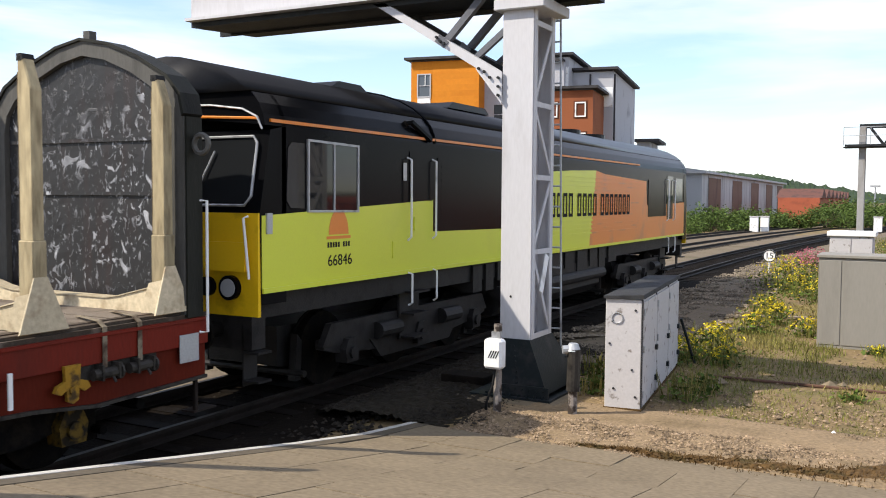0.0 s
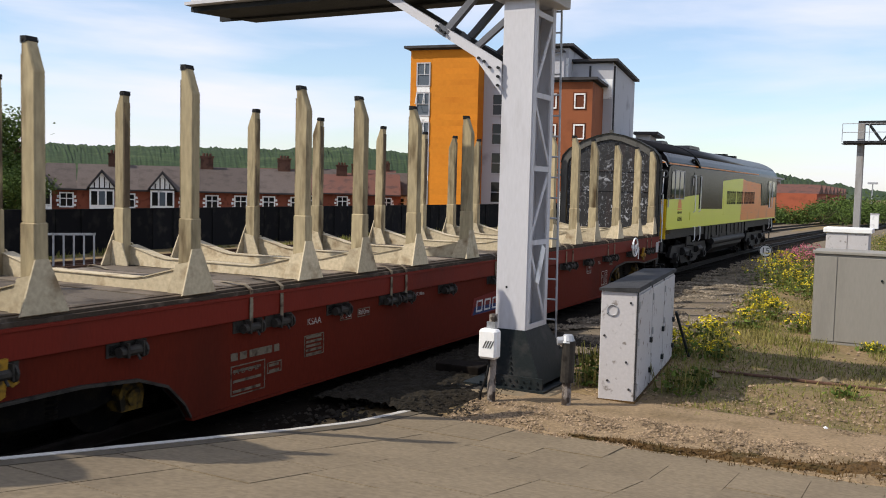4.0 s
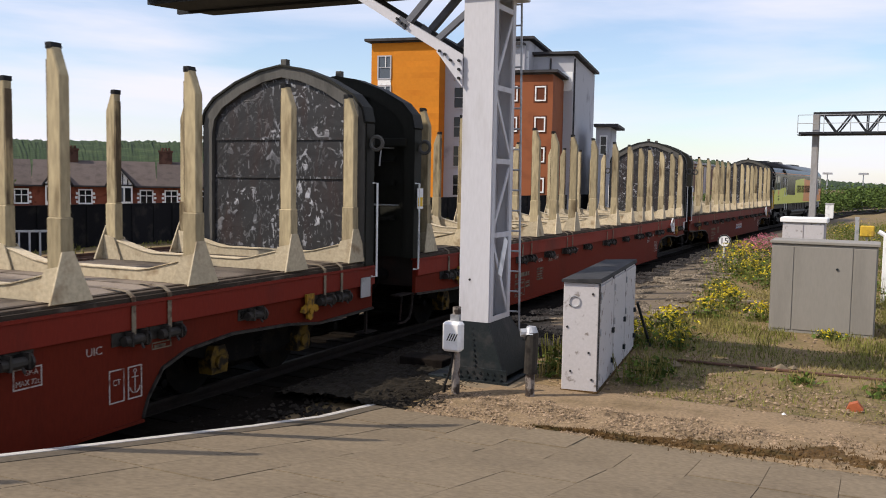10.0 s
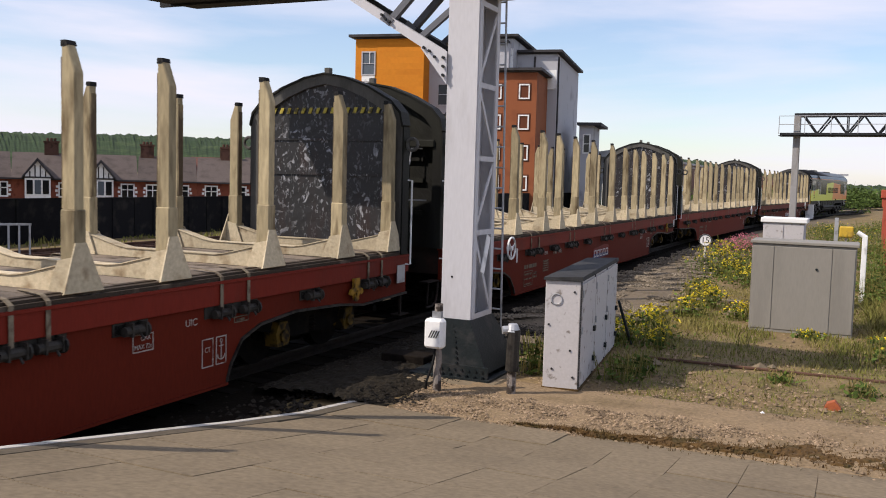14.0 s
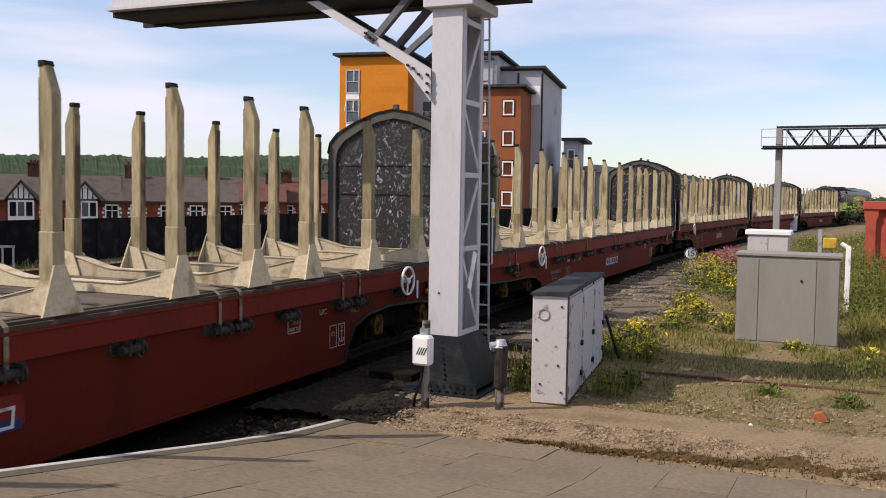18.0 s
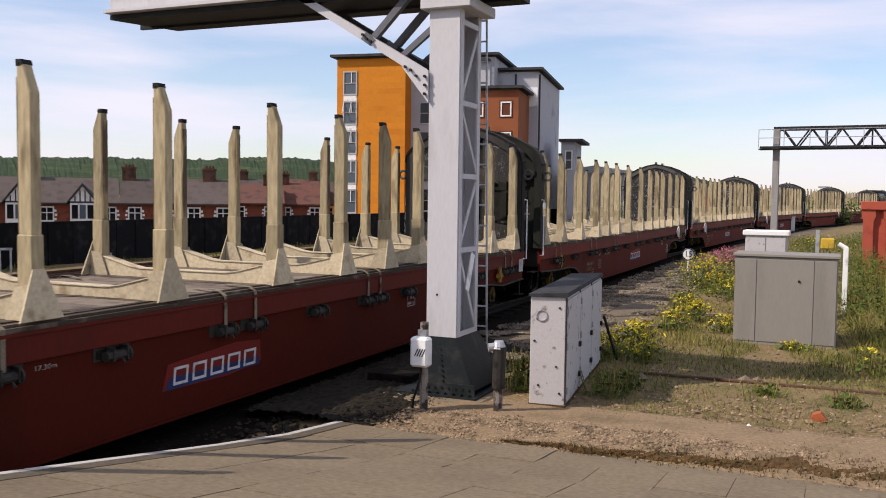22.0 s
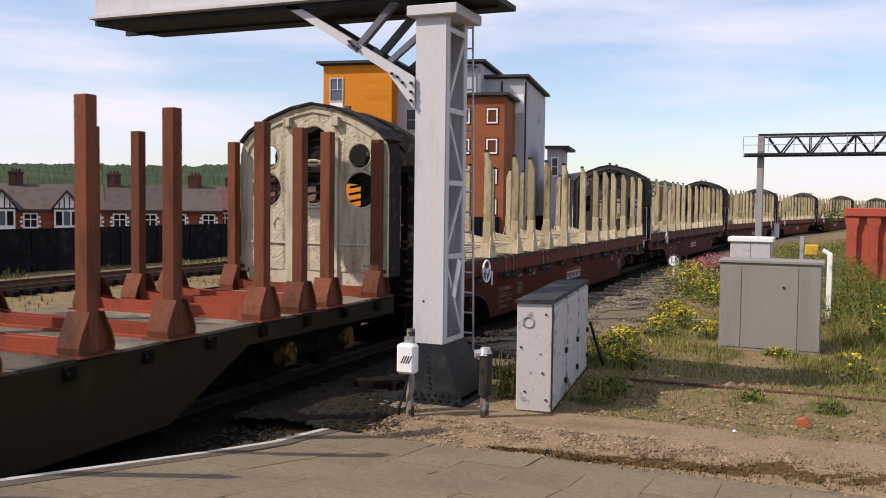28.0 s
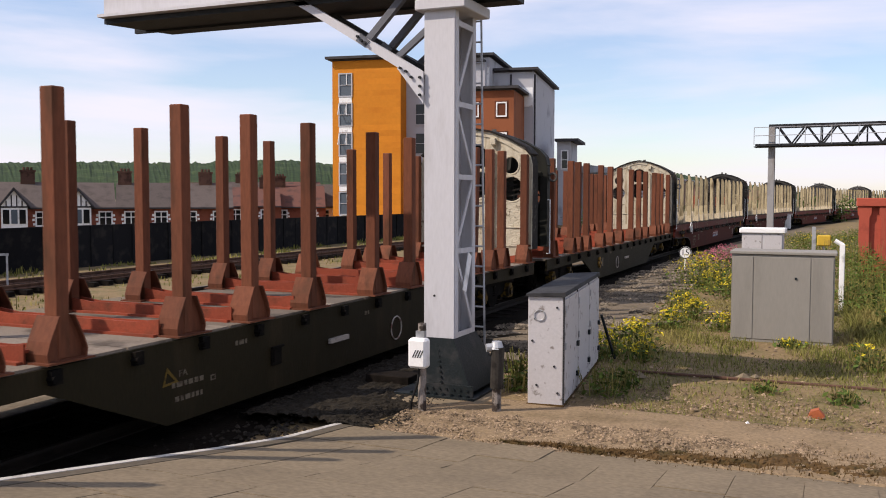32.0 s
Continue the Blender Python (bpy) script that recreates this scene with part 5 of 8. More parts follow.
def white_bulkhead(parent, y):
    """An off-white van end with round holes, seen from inside the wagon."""
    depth = 0.34

    b = part("bulkhead", "white arch", lambda bm: band(bm, ARCH_OUT, arch_inner(0.13), -depth, -depth + 0.05), "end_white", parent, (0, y, 0), label="off-white arched van end with round holes")
    part("end_return", "white end return", lambda bm: band(bm, [(x * 0.996, z - 0.01) for x, z in ARCH_OUT], arch_inner(0.1), -depth + 0.05, 0.2), "burnt", b, label="dark frame behind the end sheet")
    lip = [(x * 1.03, z + 0.05) for x, z in ARCH_OUT[2:-2]]
    part("roof_skin", "white end roof skin", lambda bm: band(bm, lip, [(x * 1.005, z + 0.01) for x, z in ARCH_OUT[2:-2]], -depth - 0.06, 0.24), "burnt", b, label="dark torn roof edge")
    part("lower_skirt", "white skirt", lambda bm: box(bm, -1.38, 1.38, -depth + 0.05, -depth + 0.09, LOW, 1.4), "end_white", b)
    holes = [(0.0, 3.62, 0.36), (0.0, 2.95, 0.4), (-0.95, 3.42, 0.23), (-0.98, 2.82, 0.33), (0.95, 3.42, 0.23), (0.98, 2.82, 0.33)]
    keep = (lambda x, z: all((x - a) ** 2 + (z - c) ** 2 > r * r for a, c, r in holes))
    part("end_sheet", "white sheet", lambda bm: dents(bm, -1.42, 1.42, DECK, 4, -depth + 0.03, 0.012, 5, 72, 84, lambda x: arch_top(x, 0.1), keep), "end_white", b)

    def rims(bm):
        for a, c, r in holes:
            torus(bm, (a, -depth + 0.045, c), "y", r, 0.026, 28)
        for x in (-0.45, 0.45):
            box(bm, x - 0.09, x + 0.09, -depth - 0.02, -depth + 0.05, LOW, 3.75)
        for z in (3.28, 2.5, 1.85):
            box(bm, -1.4 if z < 2 else -0.5, 1.4 if z < 2 else 0.5, -depth, -depth + 0.03, z - 0.012, z + 0.012)
    part("hole_rims", "hole rims", rims, "end_white", b)

    for a, c, r in holes[:2] + holes[3:4] + holes[5:]:
        for k in range(-2, 3):
            h = math.sqrt(max(r * r - (k * r / 3) ** 2, 0))
            part("hole_bar", f"hole bar {r}{k}", lambda bm: prism(bm, [(-h, k * r / 2.6 - 0.1), (h, k * r / 2.6 + 0.02), (h, k * r / 2.6 + 0.06), (-h, k * r / 2.6 - 0.06)], "y", -0.14, -0.1), "burnt", b, (a, 0, c))
    for k, x in enumerate((-0.5, 0.5)):
        part("roof_bracket", "roof bracket", lambda bm: box(bm, -0.07, 0.07, -0.42, -0.3, 3.95, 4.12), "end_white", b, (x, 0, 0), bevel=0.01)


# ---- the train, from its head
wagons = []
for k in range(7):
    style = "burnt" if k in (5, 6) else "plain"
    w = red_wagon(style, 0 if k in (0, 1, 4) else 1, k == 5, k == 3, None if k == 1 else {0: -11.72, 4: -11.9, 5: -11.95}.get(k, -12.0), k)
    front = 7.52 - 25.22 * k - (0.08 if k == 5 else 0)
    TRAIN.append((w, front, RED_LONG))
for front in (-168.64, -189.9):
    w = brown_wagon(front < -180)
    TRAIN.append((w, front, BROWN_LONG))

# ---- the diesel locomotive at the train's head
LOCO_LONG = 21.6
BODY_HALF = [(1.53, 1.48), (1.53, 3.45), (1.505, 3.58), (1.44, 3.72), (1.32, 3.86), (1.14, 4.0), (0.88, 4.14), (0.55, 4.25), (0.22, 4.32)]
BODY = [(-x, z) for x, z in BODY_HALF] + [(0, 4.34)] + BODY_HALF[::-1]


def loco():
    w = thing("diesel_locomotive", "black, lime and orange six-axle diesel freight locomotive", "locomotive")
    L = LOCO_LONG

    def y_(a):
        return a - L  # a counts from the rear end

    part("body", "loco body", lambda bm: prism(bm, BODY, "y", y_(0.42), y_(L - 0.42)), "loco_black", w, label="satin black body shell")
    part("roof", "loco roof", lambda bm: prism(bm, [(x * 1.004, z + 0.006) for x, z in BODY[4:15]], "y", y_(0.05), y_(L - 0.05)), "loco_roof", w, label="dusty dark grey roof", smooth=True)

    def frame_(bm):
        box(bm, -1.4, 1.4, y_(0.1), y_(L - 0.1), 1.12, 1.48)
    part("underframe", "loco frame", frame_, "loco_under", w)
    for end in (0, 1):
        m = 1 if end == 0 else -1

        def cab(bm, m=m, end=end):
            base = 0.0 if end == 0 else L
            prism(bm, [(y_(base + m * p), z) for p, z in ((0.5, 1.3), (0.02, 1.3), (0.0, 2.4), (0.2, 3.4), (0.5, 3.46))], "x", -1.53, 1.53)
        c = part("cab_front", f"cab {end}", cab, "loco_black", w)

        def yellow(bm, m=m, end=end):
            base = 0.0 if end == 0 else L
            prism(bm, [(y_(base + m * p), z) for p, z in ((-0.03, 1.16), (-0.03, 2.4), (0.02, 2.4), (0.02, 1.16))], "x", -1.525, 1.525)
            prism(bm, [(y_(base + m * p), z) for p, z in ((-0.09, 1.7), (-0.06, 2.05), (0, 2.05), (0, 1.7))], "x", -1.36, 1.36)
        part("nose_panel", f"nose {end}", yellow, "yellow", c, label="warning yellow cab nose")
        for sx in (-1, 1):
            def screen(bm, m=m, end=end, sx=sx):
                base = 0.0 if end == 0 else L
                prism(bm, [(y_(base + m * p), z) for p, z in ((0.0, 2.52), (0.16, 3.3), (0.2, 3.3), (0.05, 2.52))], "x", sx * 0.72 - 0.66, sx * 0.72 + 0.66)
            part("windscreen", f"screen {end}{sx}", screen, "glass", c)

            def screen_rim(bm, m=m, end=end, sx=sx):
                base = 0.0 if end == 0 else L
                pts = [(sx * 0.72 + a, y_(base + m * p), z) for a, p, z in ((-0.67, 0.0, 2.6), (-0.67, 0.13, 3.24), (-0.6, 0.15, 3.32), (0.6, 0.15, 3.32), (0.67, 0.13, 3.24), (0.67, 0.01, 2.6), (0.58, -0.01, 2.49), (-0.58, -0.01, 2.49))]
                sweep(bm, pts, 0.018, 6, True)
                rod(bm, (sx * 0.5, y_(base - m * 0.03), 2.55), (sx * 0.75, y_(base + m * 0.1), 3.15), 0.012, 5)
            part("screen_rim", f"screen rim {end}{sx}", screen_rim, "steel", c, label="pale screen surround and wiper")

            def lamp(bm, m=m, end=end, sx=sx):
                base = 0.0 if end == 0 else L
                rod(bm, (sx * 1.12, y_(base - m * 0.1), 1.5), (sx * 1.12, y_(base), 1.5), 0.15, 20)
                rod(bm, (sx * 0.76, y_(base - m * 0.08), 1.5), (sx * 0.76, y_(base), 1.5), 0.12, 20)
            h = part("headlight_housing", f"headlight {end}{sx}", lamp, "loco_black", c)

            def lens(bm, m=m, end=end, sx=sx):
                base = 0.0 if end == 0 else L
                rod(bm, (sx * 1.12, y_(base - m * 0.11), 1.5), (sx * 1.12, y_(base - m * 0.09), 1.5), 0.11, 20)
            part("headlight", f"lens {end}{sx}", lens, "lamp", h)

            def grab(bm, m=m, end=end, sx=sx):
                base = 0.0 if end == 0 else L
                tube(bm, [(sx * 1.38, y_(base - m * 0.04), 2.36), (sx * 1.38, y_(base - m * 0.12), 2.34), (sx * 1.46, y_(base - m * 0.12), 1.62)], 0.016, 6)
                tube(bm, [(sx * 0.42, y_(base - m * 0.05), 2.5), (sx * 0.42, y_(base - m * 0.14), 2.46), (sx * 0.42, y_(base - m * 0.14), 1.25), (sx * 0.42, y_(base - m * 0.02), 1.2)], 0.016, 6)
            part("grab_rail", f"cab grab {end}{sx}", grab, "white", c)

        def apron(bm, m=m, end=end):
            base = 0.0 if end == 0 else L
            a, b = sorted((y_(base), y_(base + m * 0.25)))
            box(bm, -1.4, 1.4, a, b, 0.75, 1.3)
            for sx in (-1, 1):
                for z in (0.35, 0.7):
                    box(bm, sx * 1.38 - 0.12, sx * 1.38 + 0.12, a, b, z, z + 0.03)
                box(bm, sx * 1.38 - 0.13, sx * 1.38 - 0.11, a, b, 0.3, 1.1)
        part("buffer_beam", f"apron {end}", apron, "loco_under", w)
        buffers(w, y_(0.0 if end == 0 else L), -1 if end == 0 else 1, 0.98)

        def brow(bm, m=m, end=end):
            base = 0.0 if end == 0 else L
            prism(bm, [(x, z) for x, z in BODY[1:18]] + [(1.0, 3.5), (0, 3.58), (-1.0, 3.5)], "y", *sorted((y_(base + m * 0.1), y_(base + m * 0.5))))
        br = part("roof_brow", f"brow {end}", brow, "loco_black", w)

        def brow_rim(bm, m=m, end=end):
            base = 0.0 if end == 0 else L
            tube(bm, [(x, y_(base + m * 0.085), z) for x, z in ((-1.5, 3.4), (-1.42, 3.55), (-1.2, 3.65), (-0.7, 3.71), (0, 3.73), (0.7, 3.71), (1.2, 3.65), (1.42, 3.55), (1.5, 3.4))], 0.014, 6)
        part("brow_rim", f"brow rim {end}", brow_rim, "steel", br, label="pale rim of the cab roof")

        def brow_line(bm, m=m, end=end):
            base = 0.0 if end == 0 else L
            tube(bm, [(-1.44, y_(base + m * 0.1), 3.53), (0, y_(base + m * 0.085), 3.6), (1.44, y_(base + m * 0.1), 3.53)], 0.018, 6)
        part("brow_line", f"brow line {end}", brow_line, "orange", br, label="thin orange line over the windscreens")
    for sx in (-1, 1):
        def panel(name, key, pts, mat, proud=0.006, parent=w, label=""):
            return part(name, f"{key}{sx}", lambda bm: prism(bm, [(y_(a), z) for a, z in pts], "x", sx * 1.531 - proud, sx * 1.531 + proud), mat, parent, label=label)
        lime = panel("lime_panel", "lime", [(0.03, 1.48), (0.03, 2.37), (4.25, 2.56), (4.25, 2.06), (8.2, 2.02), (8.2, 3.1), (10.6, 3.22), (12.3, 3.27), (11.9, 1.6), (11.9, 1.48)], "lime", label="lime yellow side panel")
        orange = panel("orange_panel", "orange", [(11.9, 1.48), (11.9, 1.6), (12.3, 3.27), (13.0, 3.2), (16.7, 3.1), (16.7, 2.9), (16.8, 2.42), (21.2, 2.5), (21.2, 1.6), (21.2, 1.48)], "orange", label="orange side panel fading from lime")
        panel("roof_line", "roofline", [(0.2, 3.49), (0.2, 3.53), (16.0, 3.55), (16.0, 3.51)], "orange", 0.012, label="thin orange line under the roof")
        sill = panel("sill_step", "sill", [(0.03, 1.44), (0.03, 1.5), (21.2, 1.5), (21.2, 1.44)], "lime", 0.03)
        panel("louvre_panel", "black panel", [(4.4, 2.12), (4.4, 3.24), (8.15, 3.2), (8.15, 2.08)], "loco_black", 0.014, label="black grille panel")
        for i in range(9):
            panel("louvre", f"grille slat{i}", [(4.5, 2.2 + i * 0.11), (4.5, 2.235 + i * 0.11), (8.05, 2.225 + i * 0.11), (8.05, 2.19 + i * 0.11)], "loco_black", 0.022)
        for i in range(14):
            z = 1.78 + i * 0.1
            a1 = 11.95 + (z - 1.5) / 1.77 * 0.35
            panel("louvre", f"lime louvre{i}", [(8.4, z), (8.4, z + 0.04), (a1, z + 0.04), (a1, z)], "lime", 0.018, lime)
            panel("louvre", f"orange louvre{i}", [(a1, z), (a1, z + 0.04), (15.9, z + 0.04), (15.9, z)], "orange", 0.018, orange)

        y = 9.0
        for word in (5, 4, 7):
            for i in range(word):
                def block(bm):
                    ring(bm, [(-0.12, 2.2), (-0.12, 2.72), (0.12, 2.72), (0.12, 2.2)], [(-0.06, 2.27), (-0.06, 2.65), (0.06, 2.65), (0.06, 2.27)], "x", 0, 0.004)
                part("owner_block", "loco owner block", block, "soot", w, ((1.551 if sx > 0 else -1.556), y_(y + 0.12), 0))
                y += 0.36
            y += 0.2
        panel("cab_window", "cab quarter light", [(0.5, 2.55), (0.53, 3.2), (0.6, 3.27), (0.86, 3.27), (0.86, 2.45), (0.58, 2.46)], "glass", 0.01)
        panel("lamp_bracket", "lamp bracket", [(0.1, 2.15), (0.1, 2.4), (0.2, 2.4), (0.2, 2.15)], "steel", 0.03)
        cabw = panel("cab_window", "cab window", [(0.95, 2.43), (0.95, 3.3), (2.05, 3.28), (2.05, 2.42)], "glass", 0.012)

        def wframe(bm, sx=sx):
            pts = [(0.92, 2.4), (0.92, 3.33), (2.09, 3.31), (2.09, 2.39)]
            inn = [(0.95, 2.43), (0.95, 3.3), (2.06, 3.28), (2.06, 2.42)]
            ring(bm, [(y_(a), z) for a, z in pts], [(y_(a), z) for a, z in inn], "x", sx * 1.51, sx * 1.558)
            box(bm, min(sx * 1.51, sx * 1.558), max(sx * 1.51, sx * 1.558), y_(1.49), y_(1.515), 2.42, 3.3)
        part("window_frame", f"cab window frame{sx}", wframe, "steel", cabw)
        for k, (d0, d1) in enumerate(((3.5, 4.2), (19.0, 19.7))):
            door = panel("door", f"door{k}", [(d0, 2.0 if k else 2.55), (d0, 3.3), (d1, 3.3), (d1, 2.0 if k else 2.55)], "glass" if k else "loco_black", 0.012)

            for q, d in enumerate((d0 - 0.06, d1 + 0.02)):
                part("door_handrail", f"door rail {k}{sx}{q}", lambda bm: tube(bm, [(sx * 1.53, y_(d), 3.2), (sx * 1.61, y_(d), 3.17), (sx * 1.61, y_(d), 2.0), (sx * 1.55, y_(d), 1.95)], 0.018, 6), "white", door, label="white door handrail")
                part("step_handrail", f"step rail {k}{sx}{q}", lambda bm: tube(bm, [(sx * 1.55, y_(d), 1.46), (sx * 1.63, y_(d), 1.44), (sx * 1.63, y_(d), 1.0), (sx * 1.57, y_(d), 0.96)], 0.018, 6), "white", door, label="white step handrail")

            if k == 0:
                part("notice", f"door notice {sx}", lambda bm: box(bm, sx * 1.545, sx * 1.55, y_(d0 - 0.2), y_(d0 - 0.1), 2.85, 3.12), "pale_mark", door, label="small pale notice beside the door")
                part("door_lock", f"door lock {sx}", lambda bm: (box(bm, min(sx * 1.53, sx * 1.56), max(sx * 1.53, sx * 1.56), y_(d0 + 0.12), y_(d0 + 0.26), 2.1, 2.3), box(bm, min(sx * 1.53, sx * 1.55), max(sx * 1.53, sx * 1.55), y_(d0 - 0.5), y_(d0 - 0.25), 1.7, 1.95)), "lime", door)

            def steps(bm, sx=sx, d0=d0, d1=d1):
                for z in (0.42, 0.78, 1.12):
                    box(bm, min(sx * 1.3, sx * 1.57), max(sx * 1.3, sx * 1.57), y_(d0 + 0.1), y_(d1 - 0.1), z, z + 0.03)
                box(bm, min(sx * 1.3, sx * 1.34), max(sx * 1.3, sx * 1.34), y_(d0 + 0.05), y_(d1 - 0.05), 0.4, 1.48)
            part("door_steps", f"door steps{k}{sx}", steps, "loco_under", w)
        panel("louvre_panel", "far black panel", [(16.9, 2.1), (16.9, 3.15), (18.9, 3.15), (18.9, 2.1)], "loco_black", 0.014)
        farw = panel("cab_window", "far cab window", [(20.0, 2.55), (20.0, 3.25), (20.9, 3.25), (20.9, 2.55)], "glass_sky", 0.012)
        # half-round emblem, its title a bar, and the running number

        def emblem(bm, sx=sx):
            fan = [(y_(1.62) + 0.23 * math.cos(math.pi * i / 14), 2.1 + 0.34 * math.sin(math.pi * i / 14)) for i in range(15)]
            prism(bm, fan, "x", 1.537, 1.541)
            box(bm, 1.537, 1.541, y_(1.34), y_(1.9), 2.04, 2.08)
        if sx > 0:
            part("emblem", "emblem", emblem, "orange", w, label="orange half-round emblem")

            for i in range(9):
                if i != 5:
                    part("title_bar", "title bar", lambda bm: box(bm, 1.537, 1.540, -0.04, 0.0, 1.93, 2.0), "soot", w, (0, y_(1.4 + i * 0.06), 0))
            writing("running_number", "66846", 0.21, "soot", w, Matrix.Translation((1.54, y_(1.65), 1.75)) @ FACE_SIDE, 0.56)
    for sx in (-1, 1):
        part("fuel_tank", f"tank{sx}", lambda bm, sx=sx: prism(bm, [(sx * 0.2, 0.35), (sx * 1.2, 0.35), (sx * 1.42, 0.55), (sx * 1.42, 1.12), (sx * 0.2, 1.12)], "y", y_(7.2), y_(13.0)), "loco_under", w)

        def gear(bm, sx=sx):
            rnd = random.Random(4)
            a = 5.9
            while a < 14.2:
                d = rnd.uniform(0.25, 0.7)
                box(bm, min(sx * 1.2, sx * 1.45), max(sx * 1.2, sx * 1.45), y_(a), y_(a + d), rnd.uniform(0.9, 1.1), 1.4)
                a += d + rnd.uniform(0.1, 0.3)
            rod(bm, (sx * 1.4, y_(7.0), 0.8), (sx * 1.4, y_(13.2), 0.8), 0.14, 12)
        part("pipework", f"gear{sx}", gear, "loco_under", w)
    for y in (4.2, 17.4):
        b = bogie(w, y_(y), (-2.0, 0.0, 2.0), 0.53, frame_mat="loco_under", boxes="loco_under", key="loco", half=1.2)

    for k, (a0, a1, half, z) in enumerate(((6.6, 8.4, 0.55, 4.4), (3.0, 4.0, 0.45, 4.38))):
        part("roof_hatch", f"roof hatch {k}", lambda bm: prism(bm, [(y_(a0), 4.28), (y_(a0 + 0.2), z), (y_(a1 - 0.2), z), (y_(a1), 4.28)], "x", -half, half), "loco_roof", w)
    part("exhaust_stack", "exhaust", lambda bm: rod(bm, (0, y_(8.9), 4.2), (0, y_(8.9), 4.45), 0.22, 14), "soot", w)
    for k in (14.0, 16.0):
        part("roof_fan", f"roof fan {k}", lambda bm: rod(bm, (0, y_(k), 4.2), (0, y_(k), 4.38), 0.5, 20), "loco_roof", w)
    for sx in (-1, 1):
        part("rain_gutter", f"rain gutter {sx}", lambda bm: tube(bm, [(sx * 1.45, y_(3.5), 3.72), (sx * 1.5, y_(3.6), 3.75), (sx * 1.56, y_(4.1), 3.5)], 0.05, 6), "loco_black", w)
        part("roof_seam", f"roof seam {sx}", lambda bm: [rod(bm, (sx * BODY_HALF[i][0] * 1.006, y_(4.3), BODY_HALF[i][1] + 0.01), (sx * BODY_HALF[i + 1][0] * 1.006, y_(4.3), BODY_HALF[i + 1][1] + 0.01), 0.02, 6) for i in range(1, 8)], "loco_black", w)
    return w


TRAIN.append((loco(), 30.02, LOCO_LONG))

# ---- the column with its beam over the track
GZ = 0.25
PX, PY = -4.165, 9.6  # the column's near face begins here


def column():
    c = thing("gantry_column", "off-white riveted lattice column carrying a beam over the track", "gantry")
    h0, h1 = 0.97, 4.74
    part("front_flange", "front flange", lambda bm: box(bm, -0.185, 0.185, 0, 0.025, h0, h1), "column", c, (PX, PY, 0), label="white flat column face")
    part("back_flange", "back flange", lambda bm: box(bm, -0.185, 0.185, 0.64, 0.665, h0, h1), "column", c, (PX, PY, 0))
    for sx in (-1, 1):
        for yy in (0.06, 0.6):
            part("angle", f"column angle {sx}{yy}", lambda bm: (box(bm, sx * 0.185 - 0.012, sx * 0.185 + 0.012, yy - 0.045, yy + 0.045, h0, h1)), "column", c, (PX, PY, 0))
        for i, z in enumerate((1.0, 1.98, 2.84, 3.68, 4.6)):
            part("batten", f"batten{sx}", lambda bm: box(bm, sx * 0.185 - 0.01, sx * 0.185 + 0.01, 0.03, 0.64, -0.03, 0.03), "column", c, (PX, PY, z))
        for i, (za, zb) in enumerate(((1.04, 1.96), (2.0, 2.82), (2.86, 3.66), (3.7, 4.58))):
            def lace(bm, za=za, zb=zb, i=i):
                a, b = (0.06, 0.6) if i % 2 else (0.6, 0.06)
                prism(bm, [(a - 0.03, za), (a + 0.03, za), (b + 0.03, zb), (b - 0.03, zb)], "x", sx * 0.18 - 0.008, sx * 0.18 + 0.008)
            part("lacing_bar", f"lace{sx}{i}", lace, "column", c, (PX, PY, 0))

    def base(bm):
        # a hollow-looking foot that spreads towards the yard
        lo = [(-0.22, -0.07), (0.43, -0.07), (0.43, 1.05), (-0.22, 1.05)]
        hi = [(-0.19, -0.02), (0.19, -0.02), (0.19, 0.69), (-0.19, 0.69)]
        v = [bm.verts.new((x, y, GZ + 0.12)) for x, y in lo] + [bm.verts.new((x, y, h0)) for x, y in hi]
        for f in ((3, 2, 1, 0), (4, 5, 6, 7), (0, 1, 5, 4), (1, 2, 6, 5), (2, 3, 7, 6), (3, 0, 4, 7)):
            bm.faces.new([v[i] for i in f])
        box(bm, -0.52, 0.5, -0.16, 1.1, GZ + 0.03, GZ + 0.07)
        box(bm, -0.26, 0.46, -0.1, -0.07, GZ + 0.07, GZ + 0.2)
    part("base", "column base", base, "column_black", c, (PX, PY, 0), label="black riveted spreading foot")

    def foot_rivets(bm):
        for k in range(8):
            f = k / 7
            rod(bm, (0.0 + 0.06 * (1 - f), -0.09 + 0.06 * f, GZ + 0.22 + f * (h0 - GZ - 0.3)), (0.0 + 0.06 * (1 - f), -0.05 + 0.05 * f, GZ + 0.22 + f * (h0 - GZ - 0.3)), 0.013, 6)
        for k in range(8):
            rod(bm, (-0.2 + k * 0.085, -0.115, GZ + 0.15), (-0.2 + k * 0.085, -0.09, GZ + 0.15), 0.014, 6)
            rod(bm, (-0.3 + k * 0.1, -0.12, GZ + 0.06), (-0.3 + k * 0.1, -0.12, GZ + 0.1), 0.018, 6)
    part("rivet_row", "foot rivets", foot_rivets, "column_black", c, (PX, PY, 0), kind="stuff")

    part("web", "column web", lambda bm: box(bm, -0.008, 0.008, 0.03, 0.64, h0, h1), "column", c, (PX, PY, 0))
    part("flash_plate", "flash plate", lambda bm: prism(bm, [(0.22, 1.52), (0.32, 1.48), (0.5, 1.9), (0.4, 1.95)], "x", 0.2, 0.212), "white", c, (PX, PY, 0), label="loose white plate on the side")

    part("bolt_hole", "column bolt hole", lambda bm: rod(bm, (-0.06, -0.004, 1.46), (-0.06, 0.004, 1.46), 0.014, 8), "soot", c, (PX, PY, 0))
    part("cap", "column cap", lambda bm: box(bm, -0.28, 0.34, -0.08, 0.74, h1, h1 + 0.12), "column", c, (PX, PY, 0), bevel=0.01)

